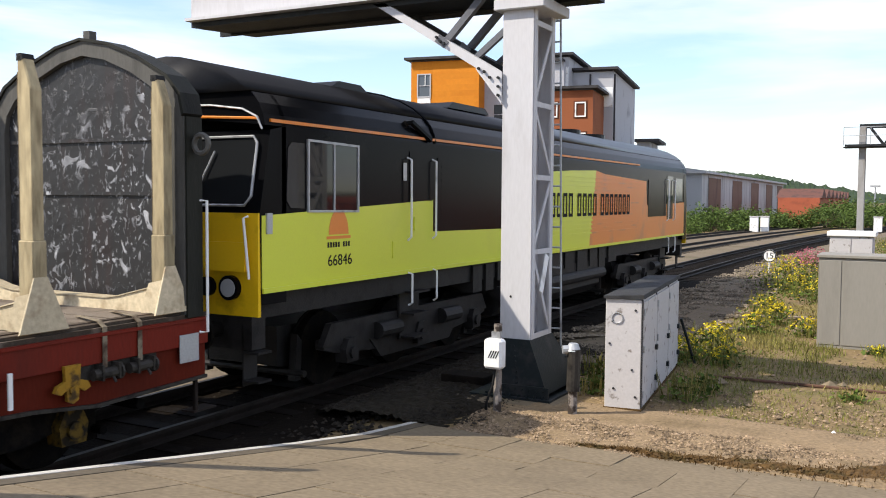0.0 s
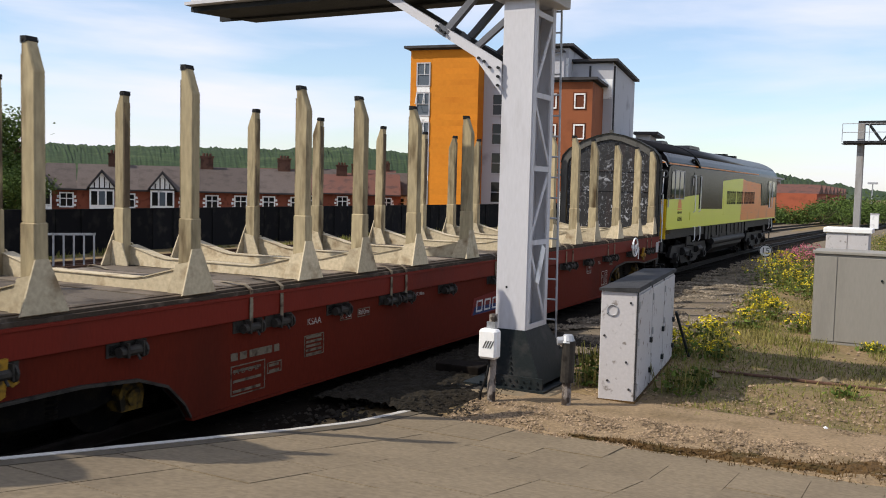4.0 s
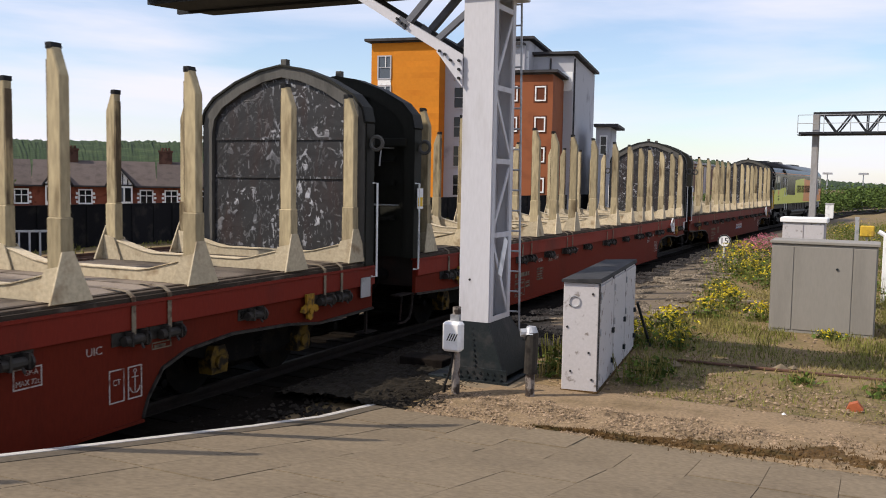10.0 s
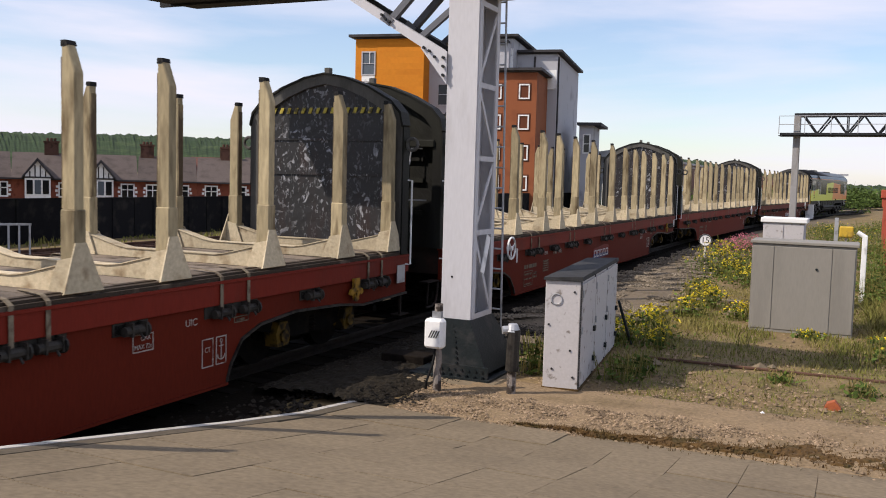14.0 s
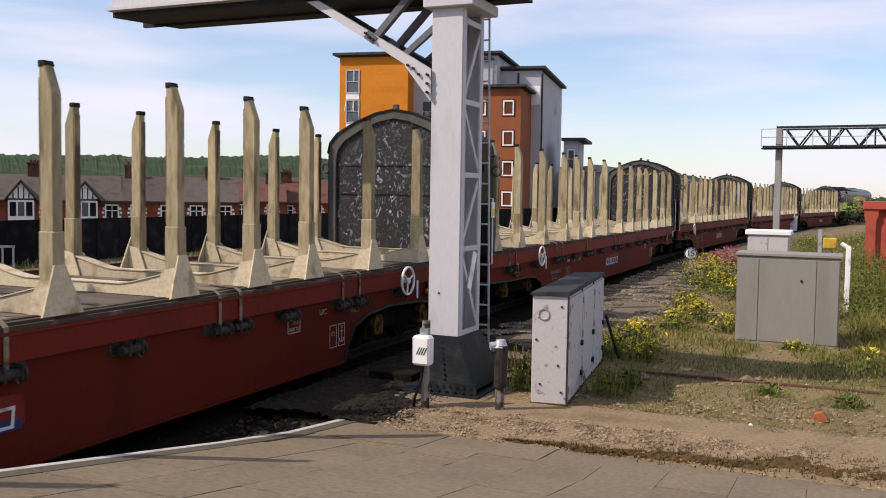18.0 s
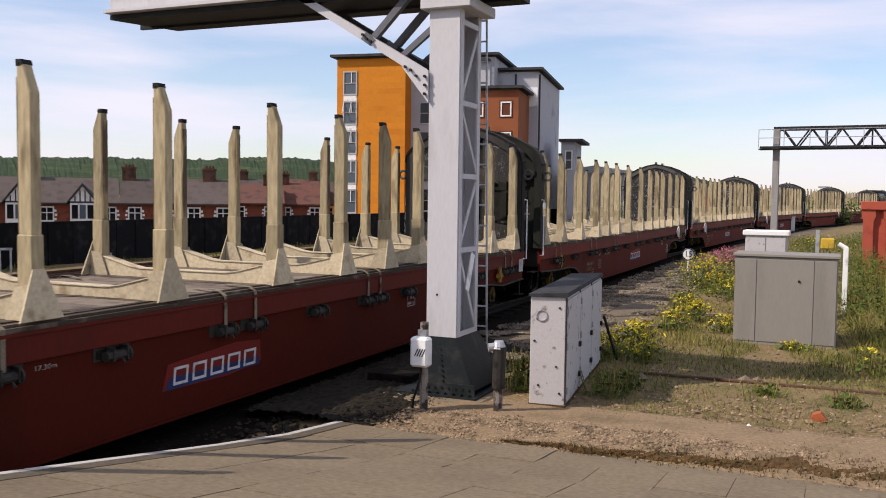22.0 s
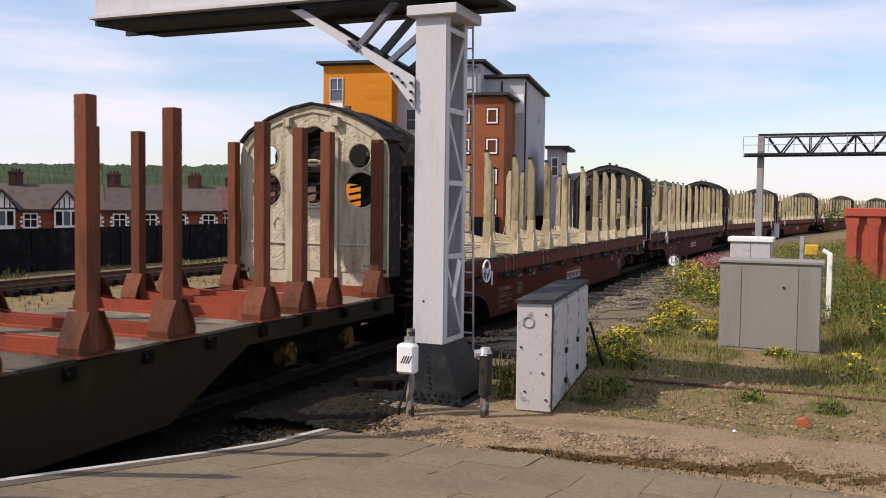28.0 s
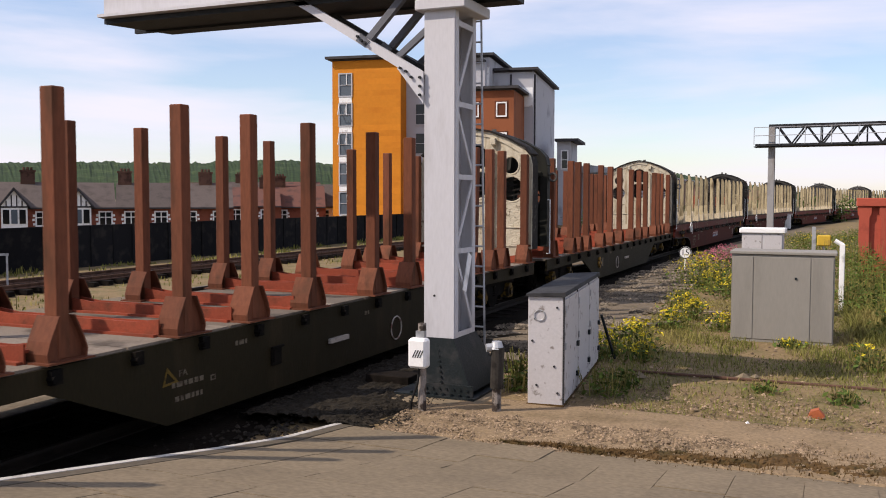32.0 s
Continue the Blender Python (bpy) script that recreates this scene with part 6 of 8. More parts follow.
    # beam over the track; its underside's shade is put into the colour
    def girder(bm):
        box(bm, -4.93, 0.6, -0.03, 0.03, 5.02, 5.7)
        box(bm, -4.93, 0.6, -0.16, 0.05, 5.0, 5.04)
    part("girder", "front girder", girder, "column", c, (PX, PY, 0), label="pale grey beam")
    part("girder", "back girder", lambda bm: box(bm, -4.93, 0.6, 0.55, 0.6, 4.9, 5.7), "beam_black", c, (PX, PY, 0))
    part("soffit", "soffit", lambda bm: prism(bm, [(-4.93, -0.03), (0.7, -0.03), (0.7, 0.95), (-4.6, 0.95)], "z", 4.93, 4.995), "beam_black", c, (PX, PY, 0), label="dark beam steel, shade of its underside put into the colour")

    # the rear brace takes the beam's shade colour, the front one the column's paint
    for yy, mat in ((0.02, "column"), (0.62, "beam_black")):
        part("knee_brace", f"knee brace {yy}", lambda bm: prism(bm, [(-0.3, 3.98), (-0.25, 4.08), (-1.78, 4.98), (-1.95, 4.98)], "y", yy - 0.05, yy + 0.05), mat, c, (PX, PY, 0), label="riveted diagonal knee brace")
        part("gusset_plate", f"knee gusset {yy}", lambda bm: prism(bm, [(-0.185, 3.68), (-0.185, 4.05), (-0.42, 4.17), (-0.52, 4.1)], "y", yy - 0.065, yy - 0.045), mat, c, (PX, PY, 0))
        part("node_plate", f"knee node {yy}", lambda bm: prism(bm, [(-0.95, 4.37), (-1.07, 4.46), (-1.0, 4.54), (-0.88, 4.44)], "y", yy - 0.06, yy - 0.045), "gantry_steel", c, (PX, PY, 0))
        # struts coloured grey for their shaded undersides
        part("strut", f"knee strut {yy}", lambda bm: prism(bm, [(-0.99, 4.45), (-0.92, 4.41), (-0.42, 4.92), (-0.49, 4.96)], "y", yy - 0.04, yy + 0.04), "gantry_steel", c, (PX, PY, 0))
        part("strut", f"knee post {yy}", lambda bm: prism(bm, [(-0.66, 4.26), (-0.6, 4.22), (-0.17, 4.55), (-0.17, 4.64)], "y", yy + 0.1, yy + 0.16), "gantry_steel", c, (PX, PY, 0))
    for k, (x, z) in enumerate(((-0.22, 3.78), (-0.22, 3.88), (-0.22, 3.98), (-0.33, 3.99), (-0.4, 4.06), (-0.47, 4.1), (-0.98, 4.45), (-1.03, 4.5), (-0.93, 4.42))):
        part("rivet", "knee rivet", lambda bm: rod(bm, (0, -0.05, 0), (0, -0.022, 0), 0.017, 8), "beam_black", c, (PX + x, PY - 0.03, z))
    return c


column()


def ladder():
    c = thing("access_ladder", "thin steel access ladder beside the column", "ladder", at=(PX + 0.16, PY + 0.85, 0))
    for x in (-0.09, 0.09):
        part("stile", "ladder stile", lambda bm: rod(bm, (0, 0, GZ + 0.4), (-0.09, 0, 6.4), 0.014, 6), "steel", c, (x, 0, 0))
    for i in range(24):
        part("rung", "ladder rung", lambda bm: rod(bm, (-0.09, 0, 0), (0.09, 0, 0), 0.011, 6), "steel", c, (-0.09 * i * 0.25 / 6, 0, GZ + 0.5 + i * 0.25))
    part("foot_bracket", "ladder foot", lambda bm: box(bm, -0.16, 0.16, -0.03, 0.03, GZ - 0.02, GZ + 0.42), "column_black", c)


ladder()


def siren_box():
    c = thing("sounder_box", "white plastic sounder box on a short post", "sounder", at=(-4.02, 8.75, 0))
    part("post", "sounder post", lambda bm: rod(bm, (0, 0.06, GZ - 0.05), (0, 0.06, 1.25), 0.045, 10), "stub_flake", c)
    b = part("case", "sounder case", lambda bm: box(bm, -0.105, 0.105, -0.09, 0.05, 0.78, 1.1), "white", c, bevel=0.025, label="white rounded case")

    def slots(bm):
        for i in range(4):
            a = -0.05 + i * 0.028
            prism(bm, [(a, 0.9), (a + 0.012, 0.9), (a + 0.05, 0.98), (a + 0.038, 0.98)], "y", -0.094, -0.089)
    part("grille", "sounder slots", slots, "soot", b)
    part("cable", "sounder cable", lambda bm: tube(bm, [(0, 0, 0.8), (-0.02, -0.02, 0.6), (-0.1, 0.0, 0.4), (-0.13, 0.05, 0.27)], 0.014, 6), "rubber", c)
    part("lug", "sounder lug", lambda bm: box(bm, -0.05, 0.05, 0.0, 0.06, 1.1, 1.17), "steel", b)


siren_box()


def bollard():
    c = thing("pipe_stub", "short weathered pipe stub with a hooded top", "pipe", at=(-3.27, 9.1, 0))
    part("pipe", "stub pipe", lambda bm: rod(bm, (0, 0, GZ - 0.1), (0, 0, 0.72), 0.05, 12), "stub_flake", c)
    part("sleeve", "stub sleeve", lambda bm: rod(bm, (0, 0, 0.55), (0.012, 0, 1.0), 0.072, 12), "winch_iron", c)
    part("hood", "stub hood", lambda bm: (rod(bm, (0, 0, 0.98), (0, 0, 1.06), 0.08, 12, 0.05), rod(bm, (0, 0, 1.0), (-0.1, -0.06, 0.99), 0.045, 10)), "steel", c)


bollard()


def cabinet():
    c = thing("equipment_cabinet", "scuffed pale grey lineside equipment cabinet, doors shut", "cabinet", at=(-3.1, 9.66, 0), turn=6)
    H, W, D = 1.5, 0.4, 2.86
    part("body", "cabinet body", lambda bm: box(bm, 0, W, 0, D, GZ - 0.05, H), "cabinet", c, bevel=0.008)
    part("top", "cabinet top", lambda bm: prism(bm, [(-0.02, H), (-0.02, H + 0.03), (W + 0.02, H + 0.055), (W + 0.03, H + 0.01)], "y", -0.03, D + 0.03), "cabinet_top", c, label="dark felted sloping top")
    for i in range(3):
        d = part("door", "cabinet door", lambda bm: box(bm, W, W + 0.02, 0.02, D / 3 - 0.02, GZ + 0.08, H - 0.03), "cabinet", c, (0, i * D / 3, 0), bevel=0.004)
        for z in (0.86, 0.5):
            part("latch", "cabinet latch", lambda bm: (box(bm, W + 0.02, W + 0.05, D / 3 - 0.14, D / 3 - 0.07, -0.03, 0.03)), "column_black", d, (0, 0, z))
        for z in (0.45, 0.95, 1.36):
            part("hinge", "cabinet hinge", lambda bm: rod(bm, (W + 0.025, 0.03, -0.04), (W + 0.025, 0.03, 0.04), 0.012, 8), "steel", d, (0, 0, z))
    part("skirt", "cabinet skirt", lambda bm: box(bm, -0.012, W + 0.012, -0.012, D + 0.012, GZ - 0.05, GZ + 0.04), "moss", c, label="soil-splashed foot")
    for y0 in (0.0, D / 3, 2 * D / 3, D):
        part("door_gap", "cabinet gap", lambda bm: box(bm, W, W + 0.012, -0.012, 0.012, GZ + 0.05, H), "cabinet_top", c, (0, y0, 0))
    for z, x in ((1.38, 0.33), (1.25, 0.08), (1.0, 0.05), (0.72, 0.3), (0.5, 0.1), (0.42, 0.34)):
        part("bolt", "cabinet bolt", lambda bm: rod(bm, (0, -0.012, 0), (0, 0.0, 0), 0.013, 8), "cabinet_top", c, (x, 0, z))
    part("stay", "cabinet stay", lambda bm: rod(bm, (W + 0.05, D + 0.02, 0.95), (W + 0.22, D + 0.25, 0.3), 0.02, 8), "column_black", c)
    part("lifting_eye", "cabinet eye", lambda bm: torus(bm, (0.13, -0.01, 1.29), "y", 0.06, 0.006, 14), "steel", c)


cabinet()


def grey_housing():
    c = thing("relay_housing", "plain mid-grey steel relay housing among weeds", "cabinet", at=(-1.5, 15.7, 0))
    part("body", "housing body", lambda bm: box(bm, 0, 1.58, 0, 0.8, GZ - 0.25, 1.68), "grey_box", c, bevel=0.01)
    part("top", "housing top", lambda bm: box(bm, -0.03, 1.61, -0.03, 0.83, 1.68, 1.73), "grey_box", c, bevel=0.008)
    for x0, x1 in ((0.02, 0.34), (0.36, 1.22), (1.24, 1.56)):
        part("panel", f"housing panel {x0}", lambda bm: box(bm, x0, x1, -0.012, 0, 0.28, 1.64), "grey_box", c, bevel=0.004)
    part("lock", "housing lock", lambda bm: rod(bm, (1.0, -0.03, 1.3), (1.0, 0, 1.3), 0.02, 8), "column_black", c)
    d = thing("equipment_cabinet", "small pale grey cabinet with an overhanging white lid", "cabinet", at=(-1.65, 19.2, 0))
    part("body", "small cabinet body", lambda bm: box(bm, 0, 0.78, 0, 0.6, 0.0, 1.9), "cabinet", d, bevel=0.01)
    part("lid", "small cabinet lid", lambda bm: box(bm, -0.05, 0.83, -0.05, 0.65, 1.9, 2.0), "white", d, bevel=0.015)
    for x0, x1 in ((0.02, 0.38), (0.4, 0.76)):
        part("door", f"small door{x0}", lambda bm: box(bm, x0, x1, -0.015, 0, 0.3, 1.86), "cabinet", d)


grey_housing()


def speed_sign():
    c = thing("speed_sign", "small round white speed board with black figures", "sign", at=(-4.75, 33.0, 0))
    part("post", "sign post", lambda bm: rod(bm, (0, 0, -0.1), (0, 0, 0.5), 0.03, 8), "white", c)
    d = part("disc", "sign disc", lambda bm: rod(bm, (0, -0.02, 0.66), (0, 0.0, 0.66), 0.225, 28), "white", c)
    part("rim", "sign rim", lambda bm: torus(bm, (0, -0.022, 0.66), "y", 0.205, 0.018, 24), "soot", d)
    writing("figures", "15", 0.3, "soot", d, Matrix.Translation((0, -0.024, 0.66)) @ pose(0, 0, 0, 90, 0, 0))


speed_sign()


def signal_gantry():
    c = thing("signal_gantry", "grey steel lattice signal gantry over the tracks", "gantry", at=(-3.08, 53.0, 0), turn=-3)
    part("post", "gantry post", lambda bm: box(bm, -0.17, 0.17, -0.16, 0.16, -0.2, 6.53), "post_steel", c, bevel=0.02)
    part("post", "gantry far post", lambda bm: box(bm, 18.2, 18.7, -0.2, 0.2, -0.2, 6.9), "steel", c)
    z0, z1 = 5.5, 6.53
    for yy in (-0.6, 0.6):
        part("chord", "gantry bottom chord", lambda bm: box(bm, -0.8, 19, -0.05, 0.05, z0 - 0.06, z0 + 0.06), "beam_black", c, (0, yy, 0))
        part("chord", "gantry top chord", lambda bm: box(bm, -0.1, 19, -0.06, 0.06, z1 - 0.07, z1 + 0.07), "beam_black", c, (0, yy, 0))
        for i in range(25):
            def diag(bm, i=i):
                a, b = 0.3 + i * 0.74, 0.3 + (i + 1) * 0.74
                za, zb = (z1, z0) if i % 2 == 0 else (z0, z1)
                rod(bm, (a, 0, za), (b, 0, zb), 0.045, 6)
                if i % 3 == 2:
                    rod(bm, (b, 0, z0), (b, 0, z1), 0.035, 6)
            part("lattice_bar", f"gantry diag{i}", diag, "beam_black", c, (0, yy, 0))
    part("walkway", "gantry walk", lambda bm: box(bm, -0.9, 19, -0.5, 0.5, z0 - 0.1, z0 - 0.06), "beam_black", c)

    def rails_(bm):
        for z in (6.0, 6.45):
            rod(bm, (-0.85, -0.75, z), (19, -0.75, z), 0.02, 5)
        for i in range(16):
            rod(bm, (-0.85 + i * 1.3, -0.75, z0), (-0.85 + i * 1.3, -0.75, 6.45), 0.02, 5)
    part("handrail", "gantry rail", rails_, "steel", c)


signal_gantry()


def red_wall():
    c = thing("red_parapet", "brick-red painted panelled parapet wall", "wall", at=(0.82, 31.5, 0))
    part("plinth", "parapet core", lambda bm: box(bm, 0, 9, 0.1, 0.4, -0.2, 2.35), "brick_red", c)
    part("coping", "parapet coping", lambda bm: box(bm, -0.08, 9, -0.1, 0.5, 2.35, 2.62), "brick_red", c, bevel=0.02)
    for i in range(15):
        part("pier", "parapet pier", lambda bm: prism(bm, [(-0.14, -0.2), (-0.14, 2.0), (-0.2, 2.12), (-0.2, 2.35), (0.2, 2.35), (0.2, 2.12), (0.14, 2.0), (0.14, -0.2)], "y", -0.05, 0.1), "brick_red", c, (0.15 + i * 0.62, 0, 0))
    d = thing("white_post", "short white post with a bent top", "post", at=(0.25, 22.0, 0))
    part("shaft", "white shaft", lambda bm: box(bm, -0.055, 0.055, -0.05, 0.05, -0.05, 1.58), "white", d, bevel=0.01)
    part("arm", "white arm", lambda bm: rod(bm, (0.02, 0, 1.55), (-0.16, 0, 1.66), 0.05, 8), "white", d)
    e = thing("yellow_box", "small yellow trackside box on a leg", "box", at=(-0.27, 45, 0))
    part("case", "yellow case", lambda bm: box(bm, -0.3, 0.3, -0.2, 0.2, 0.42, 0.92), "yellow_box", e, bevel=0.05)
    part("leg", "yellow leg", lambda bm: rod(bm, (0, 0, -0.1), (0, 0, 0.4), 0.06, 8), "steel", e)


red_wall()

# ---- beyond the tracks: fence, terrace, flats, sheds and hills
FX = -29.5


def fence():
    c = tagged(new("fence"), "low black boarded fence along the far side of the tracks", "fence", "", "structure")
    n = 60
    for i in range(n):
        part("board_panel", "fence panel", lambda bm: (box(bm, -0.04, 0.04, -1.24, 1.24, -0.45, 1.33), box(bm, 0.03, 0.09, -0.08, 0.08, -0.45, 1.38), box(bm, -0.06, 0.06, -1.25, 1.25, 1.33, 1.38)), "dark_fence", c, (FX + 0.02 * (i % 3), -10 + i * 2.5, 0))


fence()


def along_view(az, d):
    """The plan point d metres off in the direction az degrees left of north."""
    a = radians(az)
    return -math.sin(a) * d, math.cos(a) * d


def flats():
    x, y = along_view(27.0, 95)
    c = thing("apartment_block", "orange, brown and grey rendered block of flats, five storeys", "building", at=(x, y, -3.0), turn=9)

    def blk(name, key, x0, x1, y0, y1, h, mat, eaves=0.5):
        """A flat-roofed block under a thin dark slab with a gutter board."""
        b = part(name, key, lambda bm: box(bm, x0, x1, y0, y1, 0, h), mat, c)
        part("roof_slab", key + " roof", lambda bm: (box(bm, x0 - eaves, x1 + eaves, y0 - eaves, y1 + eaves, h + 0.16, h + 0.42), box(bm, x0 + 0.1, x1 - 0.1, y0 - 0.12, y1 + 0.12, h, h + 0.16)), "roof_dark", b)
        return b

    def win(parent, key, xa, xb, za, zb, y, mat="glass_sky", bars=(), frame="white"):
        g = part("window", key, lambda bm: box(bm, xa, xb, y - 0.015, y + 0.05, za, zb), mat, parent)

        def fr(bm):
            ring(bm, [(xa - 0.07, za - 0.07), (xa - 0.07, zb + 0.07), (xb + 0.07, zb + 0.07), (xb + 0.07, za - 0.07)], [(xa + 0.06, za + 0.06), (xa + 0.06, zb - 0.06), (xb - 0.06, zb - 0.06), (xb - 0.06, za + 0.06)], "y", y - 0.1, y + 0.02)
            for f in bars:
                box(bm, xa, xb, y - 0.08, y, za + (zb - za) * f - 0.035, za + (zb - za) * f + 0.035)
        part("frame", key + " frame", fr, frame, g)
        return g

    def sash(parent, key, xa, xb, za, zb, y):
        """A top-hung sash that stands open at its foot."""
        v = [(xa, y - 0.05, zb), (xb, y - 0.05, zb), (xb, y - 0.5, za), (xa, y - 0.5, za)]

        def go(bm):
            sweep(bm, v, 0.06, 4, True)
        part("open_sash", key, go, "white", parent, label="open white top-hung sash")

    ob = blk("orange_block", "flats orange", -5.6, 1.92, 0, 4.8, 19.9, "wall_orange", 0.6)
    for i in range(6):
        z = 18.55 - i * 3.1
        g = win(ob, f"flats strip{i}", -4.83, -3.42, z - 2.35, z, 0, "glass_sky", (0.5,), "wall_grey")
        part("mullion", f"flats strip mullion{i}", lambda bm: box(bm, -4.02, -3.95, -0.1, 0, z - 1.2, z), "white", g)
        part("spandrel", f"flats spandrel{i}", lambda bm: box(bm, -4.86, -3.4, -0.05, 0.02, z - 3.0, z - 2.42), "white", ob)
        if i in (1, 2):
            sash(g, f"flats sash{i}", -4.83, -4.02, z - 1.2, z - 0.06, 0)
    for i in range(31):
        part("cladding_board", f"flats clad{i % 3}", lambda bm: box(bm, -3.3 + 0.1 * (i % 3), 1.91, -0.012, 0.0, 0, 0.592), "wall_orange", ob, (0, 0, 1.2 + i * 0.6))
        part("cladding_board", "flats side clad", lambda bm: box(bm, 1.92, 1.932, 0.02, 4.78, 0, 0.592), "wall_orange", ob, (0, 0, 1.2 + i * 0.6))
    st = part("stair_tower", "flats stair", lambda bm: box(bm, 1.92, 10.4, 2.0, 9, 0, 19.6), "wall_grey", c)
    part("roof_slab", "flats stair roof", lambda bm: box(bm, 1.95, 10.3, 1.5, 9, 19.6, 19.9), "roof_dark", st)
    for i in range(6):
        z = 18.5 - i * 3.05
        win(st, f"flats stair{i}", 2.95, 4.15, z - 2.2, z, 2.0, "glass", (0.5,), "wall_grey")
        win(st, f"flats mid{i}", 6.2, 7.4, z - 1.6, z - 0.2, 2.0)
    gm = blk("grey_block", "flats grey mid", 5.6, 10.7, 3.0, 16.2, 20.2, "wall_grey")
    part("white_bay", "flats white bay", lambda bm: box(bm, 9.3, 10.66, 2.9, 3.0, 16.4, 19.2), "white", gm)
    win(gm, "flats top window", 8.3, 9.1, 17.4, 19.0, 3.0)
    gb = blk("grey_block", "flats grey", 10.7, 15.0, 5.0, 22.5, 18.85, "wall_grey")
    part("white_bay", "flats far bay", lambda bm: box(bm, 13.6, 14.95, 4.92, 5.0, 15.2, 17.2), "white", gb)
    bb = blk("brown_block", "flats brown", 7.5, 14.03, -1.5, 12.5, 16.2, "wall_brown")
    for i in range(5):
        z = 15.0 - i * 3.0
        for xa in (9.5, 12.33):
            g = win(bb, f"flats brown{i}{xa}", xa, xa + 0.95, z - 1.33, z, -1.5)
            # flat dark margin: the opening's recess shade put into the brick colour
            part("reveal", f"flats reveal{i}{xa}", lambda bm: box(bm, xa - 0.22, xa + 1.17, -1.52, -1.5, z - 1.55, z + 0.2), "wall_brown_dark", g)
    for k, (xx, yy, h) in enumerate(((14.1, 12.2, 16.0), (12.6, 4.9, 18.6), (15.08, 5.4, 18.6))):
        part("downpipe", f"flats pipe {k}", lambda bm: rod(bm, (xx, yy, 0), (xx, yy, h), 0.1, 8), "roof_dark", c)
    an = part("annex", "flats annex", lambda bm: box(bm, 16.9, 18.4, 10, 17, 0, 11.8), "wall_grey", c)
    part("roof_slab", "flats annex roof", lambda bm: box(bm, 16.7, 19.3, 9.4, 17.5, 11.8, 12.1), "roof_dark", an)
    win(an, "flats annex window", 17.4, 18.1, 8.8, 10.8, 10.0, "glass", (0.5,))


flats()


def house(d, az, wide, ridge, eaves, bay, mat_roof, mat_wall, group, stack=None):
    px, py = along_view(az, d)
    c = thing("terraced_house", "terraced house with slate roof" + (" and half-timbered bay gable" if bay else " and white sash windows"), "house", group, at=(px, py, -3.2), turn=az)
    part("wall_block", f"house walls {wide}{eaves}{mat_wall}", lambda bm: box(bm, -wide / 2, wide / 2, 0, 8, 0, eaves), mat_wall, c)
    part("roof", f"house roof {wide}{eaves}{ridge}{mat_roof}", lambda bm: prism(bm, [(-0.4, eaves - 0.1), (4, ridge), (8.4, eaves - 0.1), (8.4, eaves - 0.25), (-0.4, eaves - 0.25)], "x", -wide / 2 - 0.02, wide / 2 - 0.02), mat_roof, c)
    def chimney(bm):
        box(bm, -0.58, 0.58, 3.6, 4.4, ridge - 0.9, ridge + 0.95)
        box(bm, -0.66, 0.66, 3.52, 4.48, ridge + 0.88, ridge + 1.05)
        for k in (-0.3, 0, 0.3):
            rod(bm, (k, 4.0, ridge + 1.05), (k, 4.0, ridge + 1.3), 0.12, 8)
    if stack is not None:
        part("chimney", f"house chimney {ridge}", chimney, "chimney_brick", c, (stack, 0, 0))
    part("gutter", f"house gutter {wide}{eaves}", lambda bm: box(bm, -wide / 2, wide / 2, -0.5, -0.42, eaves - 0.24, eaves - 0.15), "roof_dark", c)
    if bay:
        b = part("bay", f"house bay {eaves}", lambda bm: prism(bm, [(-1.0, 0), (-1.0, eaves + 0.05), (0, eaves + 1.3), (1.0, eaves + 0.05), (1.0, 0)], "y", -0.9, 2.5), "white", c, (-wide * 0.1, 0, 0), label="white half-timbered bay")
        part("bay_roof", f"house bay roof {eaves}", lambda bm: (prism(bm, [(-1.28, eaves - 0.2), (-1.2, eaves + 0.05), (0, eaves + 1.6), (1.2, eaves + 0.05), (1.28, eaves - 0.2), (0, eaves + 1.3)], "y", -1.15, 3.0)), "roof_dark", b)

        for k in (-0.6, -0.2, 0.2, 0.6):
            part("timber", f"house timber {eaves}{abs(k)}", lambda bm: box(bm, -0.05, 0.05, -0.94, -0.9, eaves, eaves + 1.2 - abs(k) * 1.2), "roof_dark", b, (k, 0, 0))
        part("timber", f"house sill timber {eaves}", lambda bm: box(bm, -1.0, 1.0, -0.94, -0.9, eaves - 0.12, eaves + 0.02), "roof_dark", b)
        for k in (-0.62, 0.0, 0.62):
            part("window", f"house bay window {eaves}{k == 0}", lambda bm: box(bm, -0.24, 0.24, -0.94, -0.88, eaves - 1.45, eaves - 0.28), "glass_sky" if k == 0 else "glass", b, (k, 0, 0))
    for k in ((wide * 0.33,) if bay else (-wide / 4, wide / 4)):
        g = part("window", f"house window {eaves}", lambda bm: box(bm, -0.5, 0.5, -0.04, 0.04, eaves - 1.65, eaves - 0.5), "glass", c, (k, 0, 0))

        def fr(bm):
            ring(bm, [(-0.58, eaves - 1.73), (-0.58, eaves - 0.42), (0.58, eaves - 0.42), (0.58, eaves - 1.73)], [(-0.46, eaves - 1.6), (-0.46, eaves - 0.54), (0.46, eaves - 0.54), (0.46, eaves - 1.6)], "y", -0.08, 0.02)
            box(bm, -0.04, 0.04, -0.07, 0.0, eaves - 1.65, eaves - 0.5)
            box(bm, -0.5, 0.5, -0.07, 0.0, eaves - 1.0, eaves - 0.92)
        part("window_frame", f"house frame {eaves}", fr, "white", g)
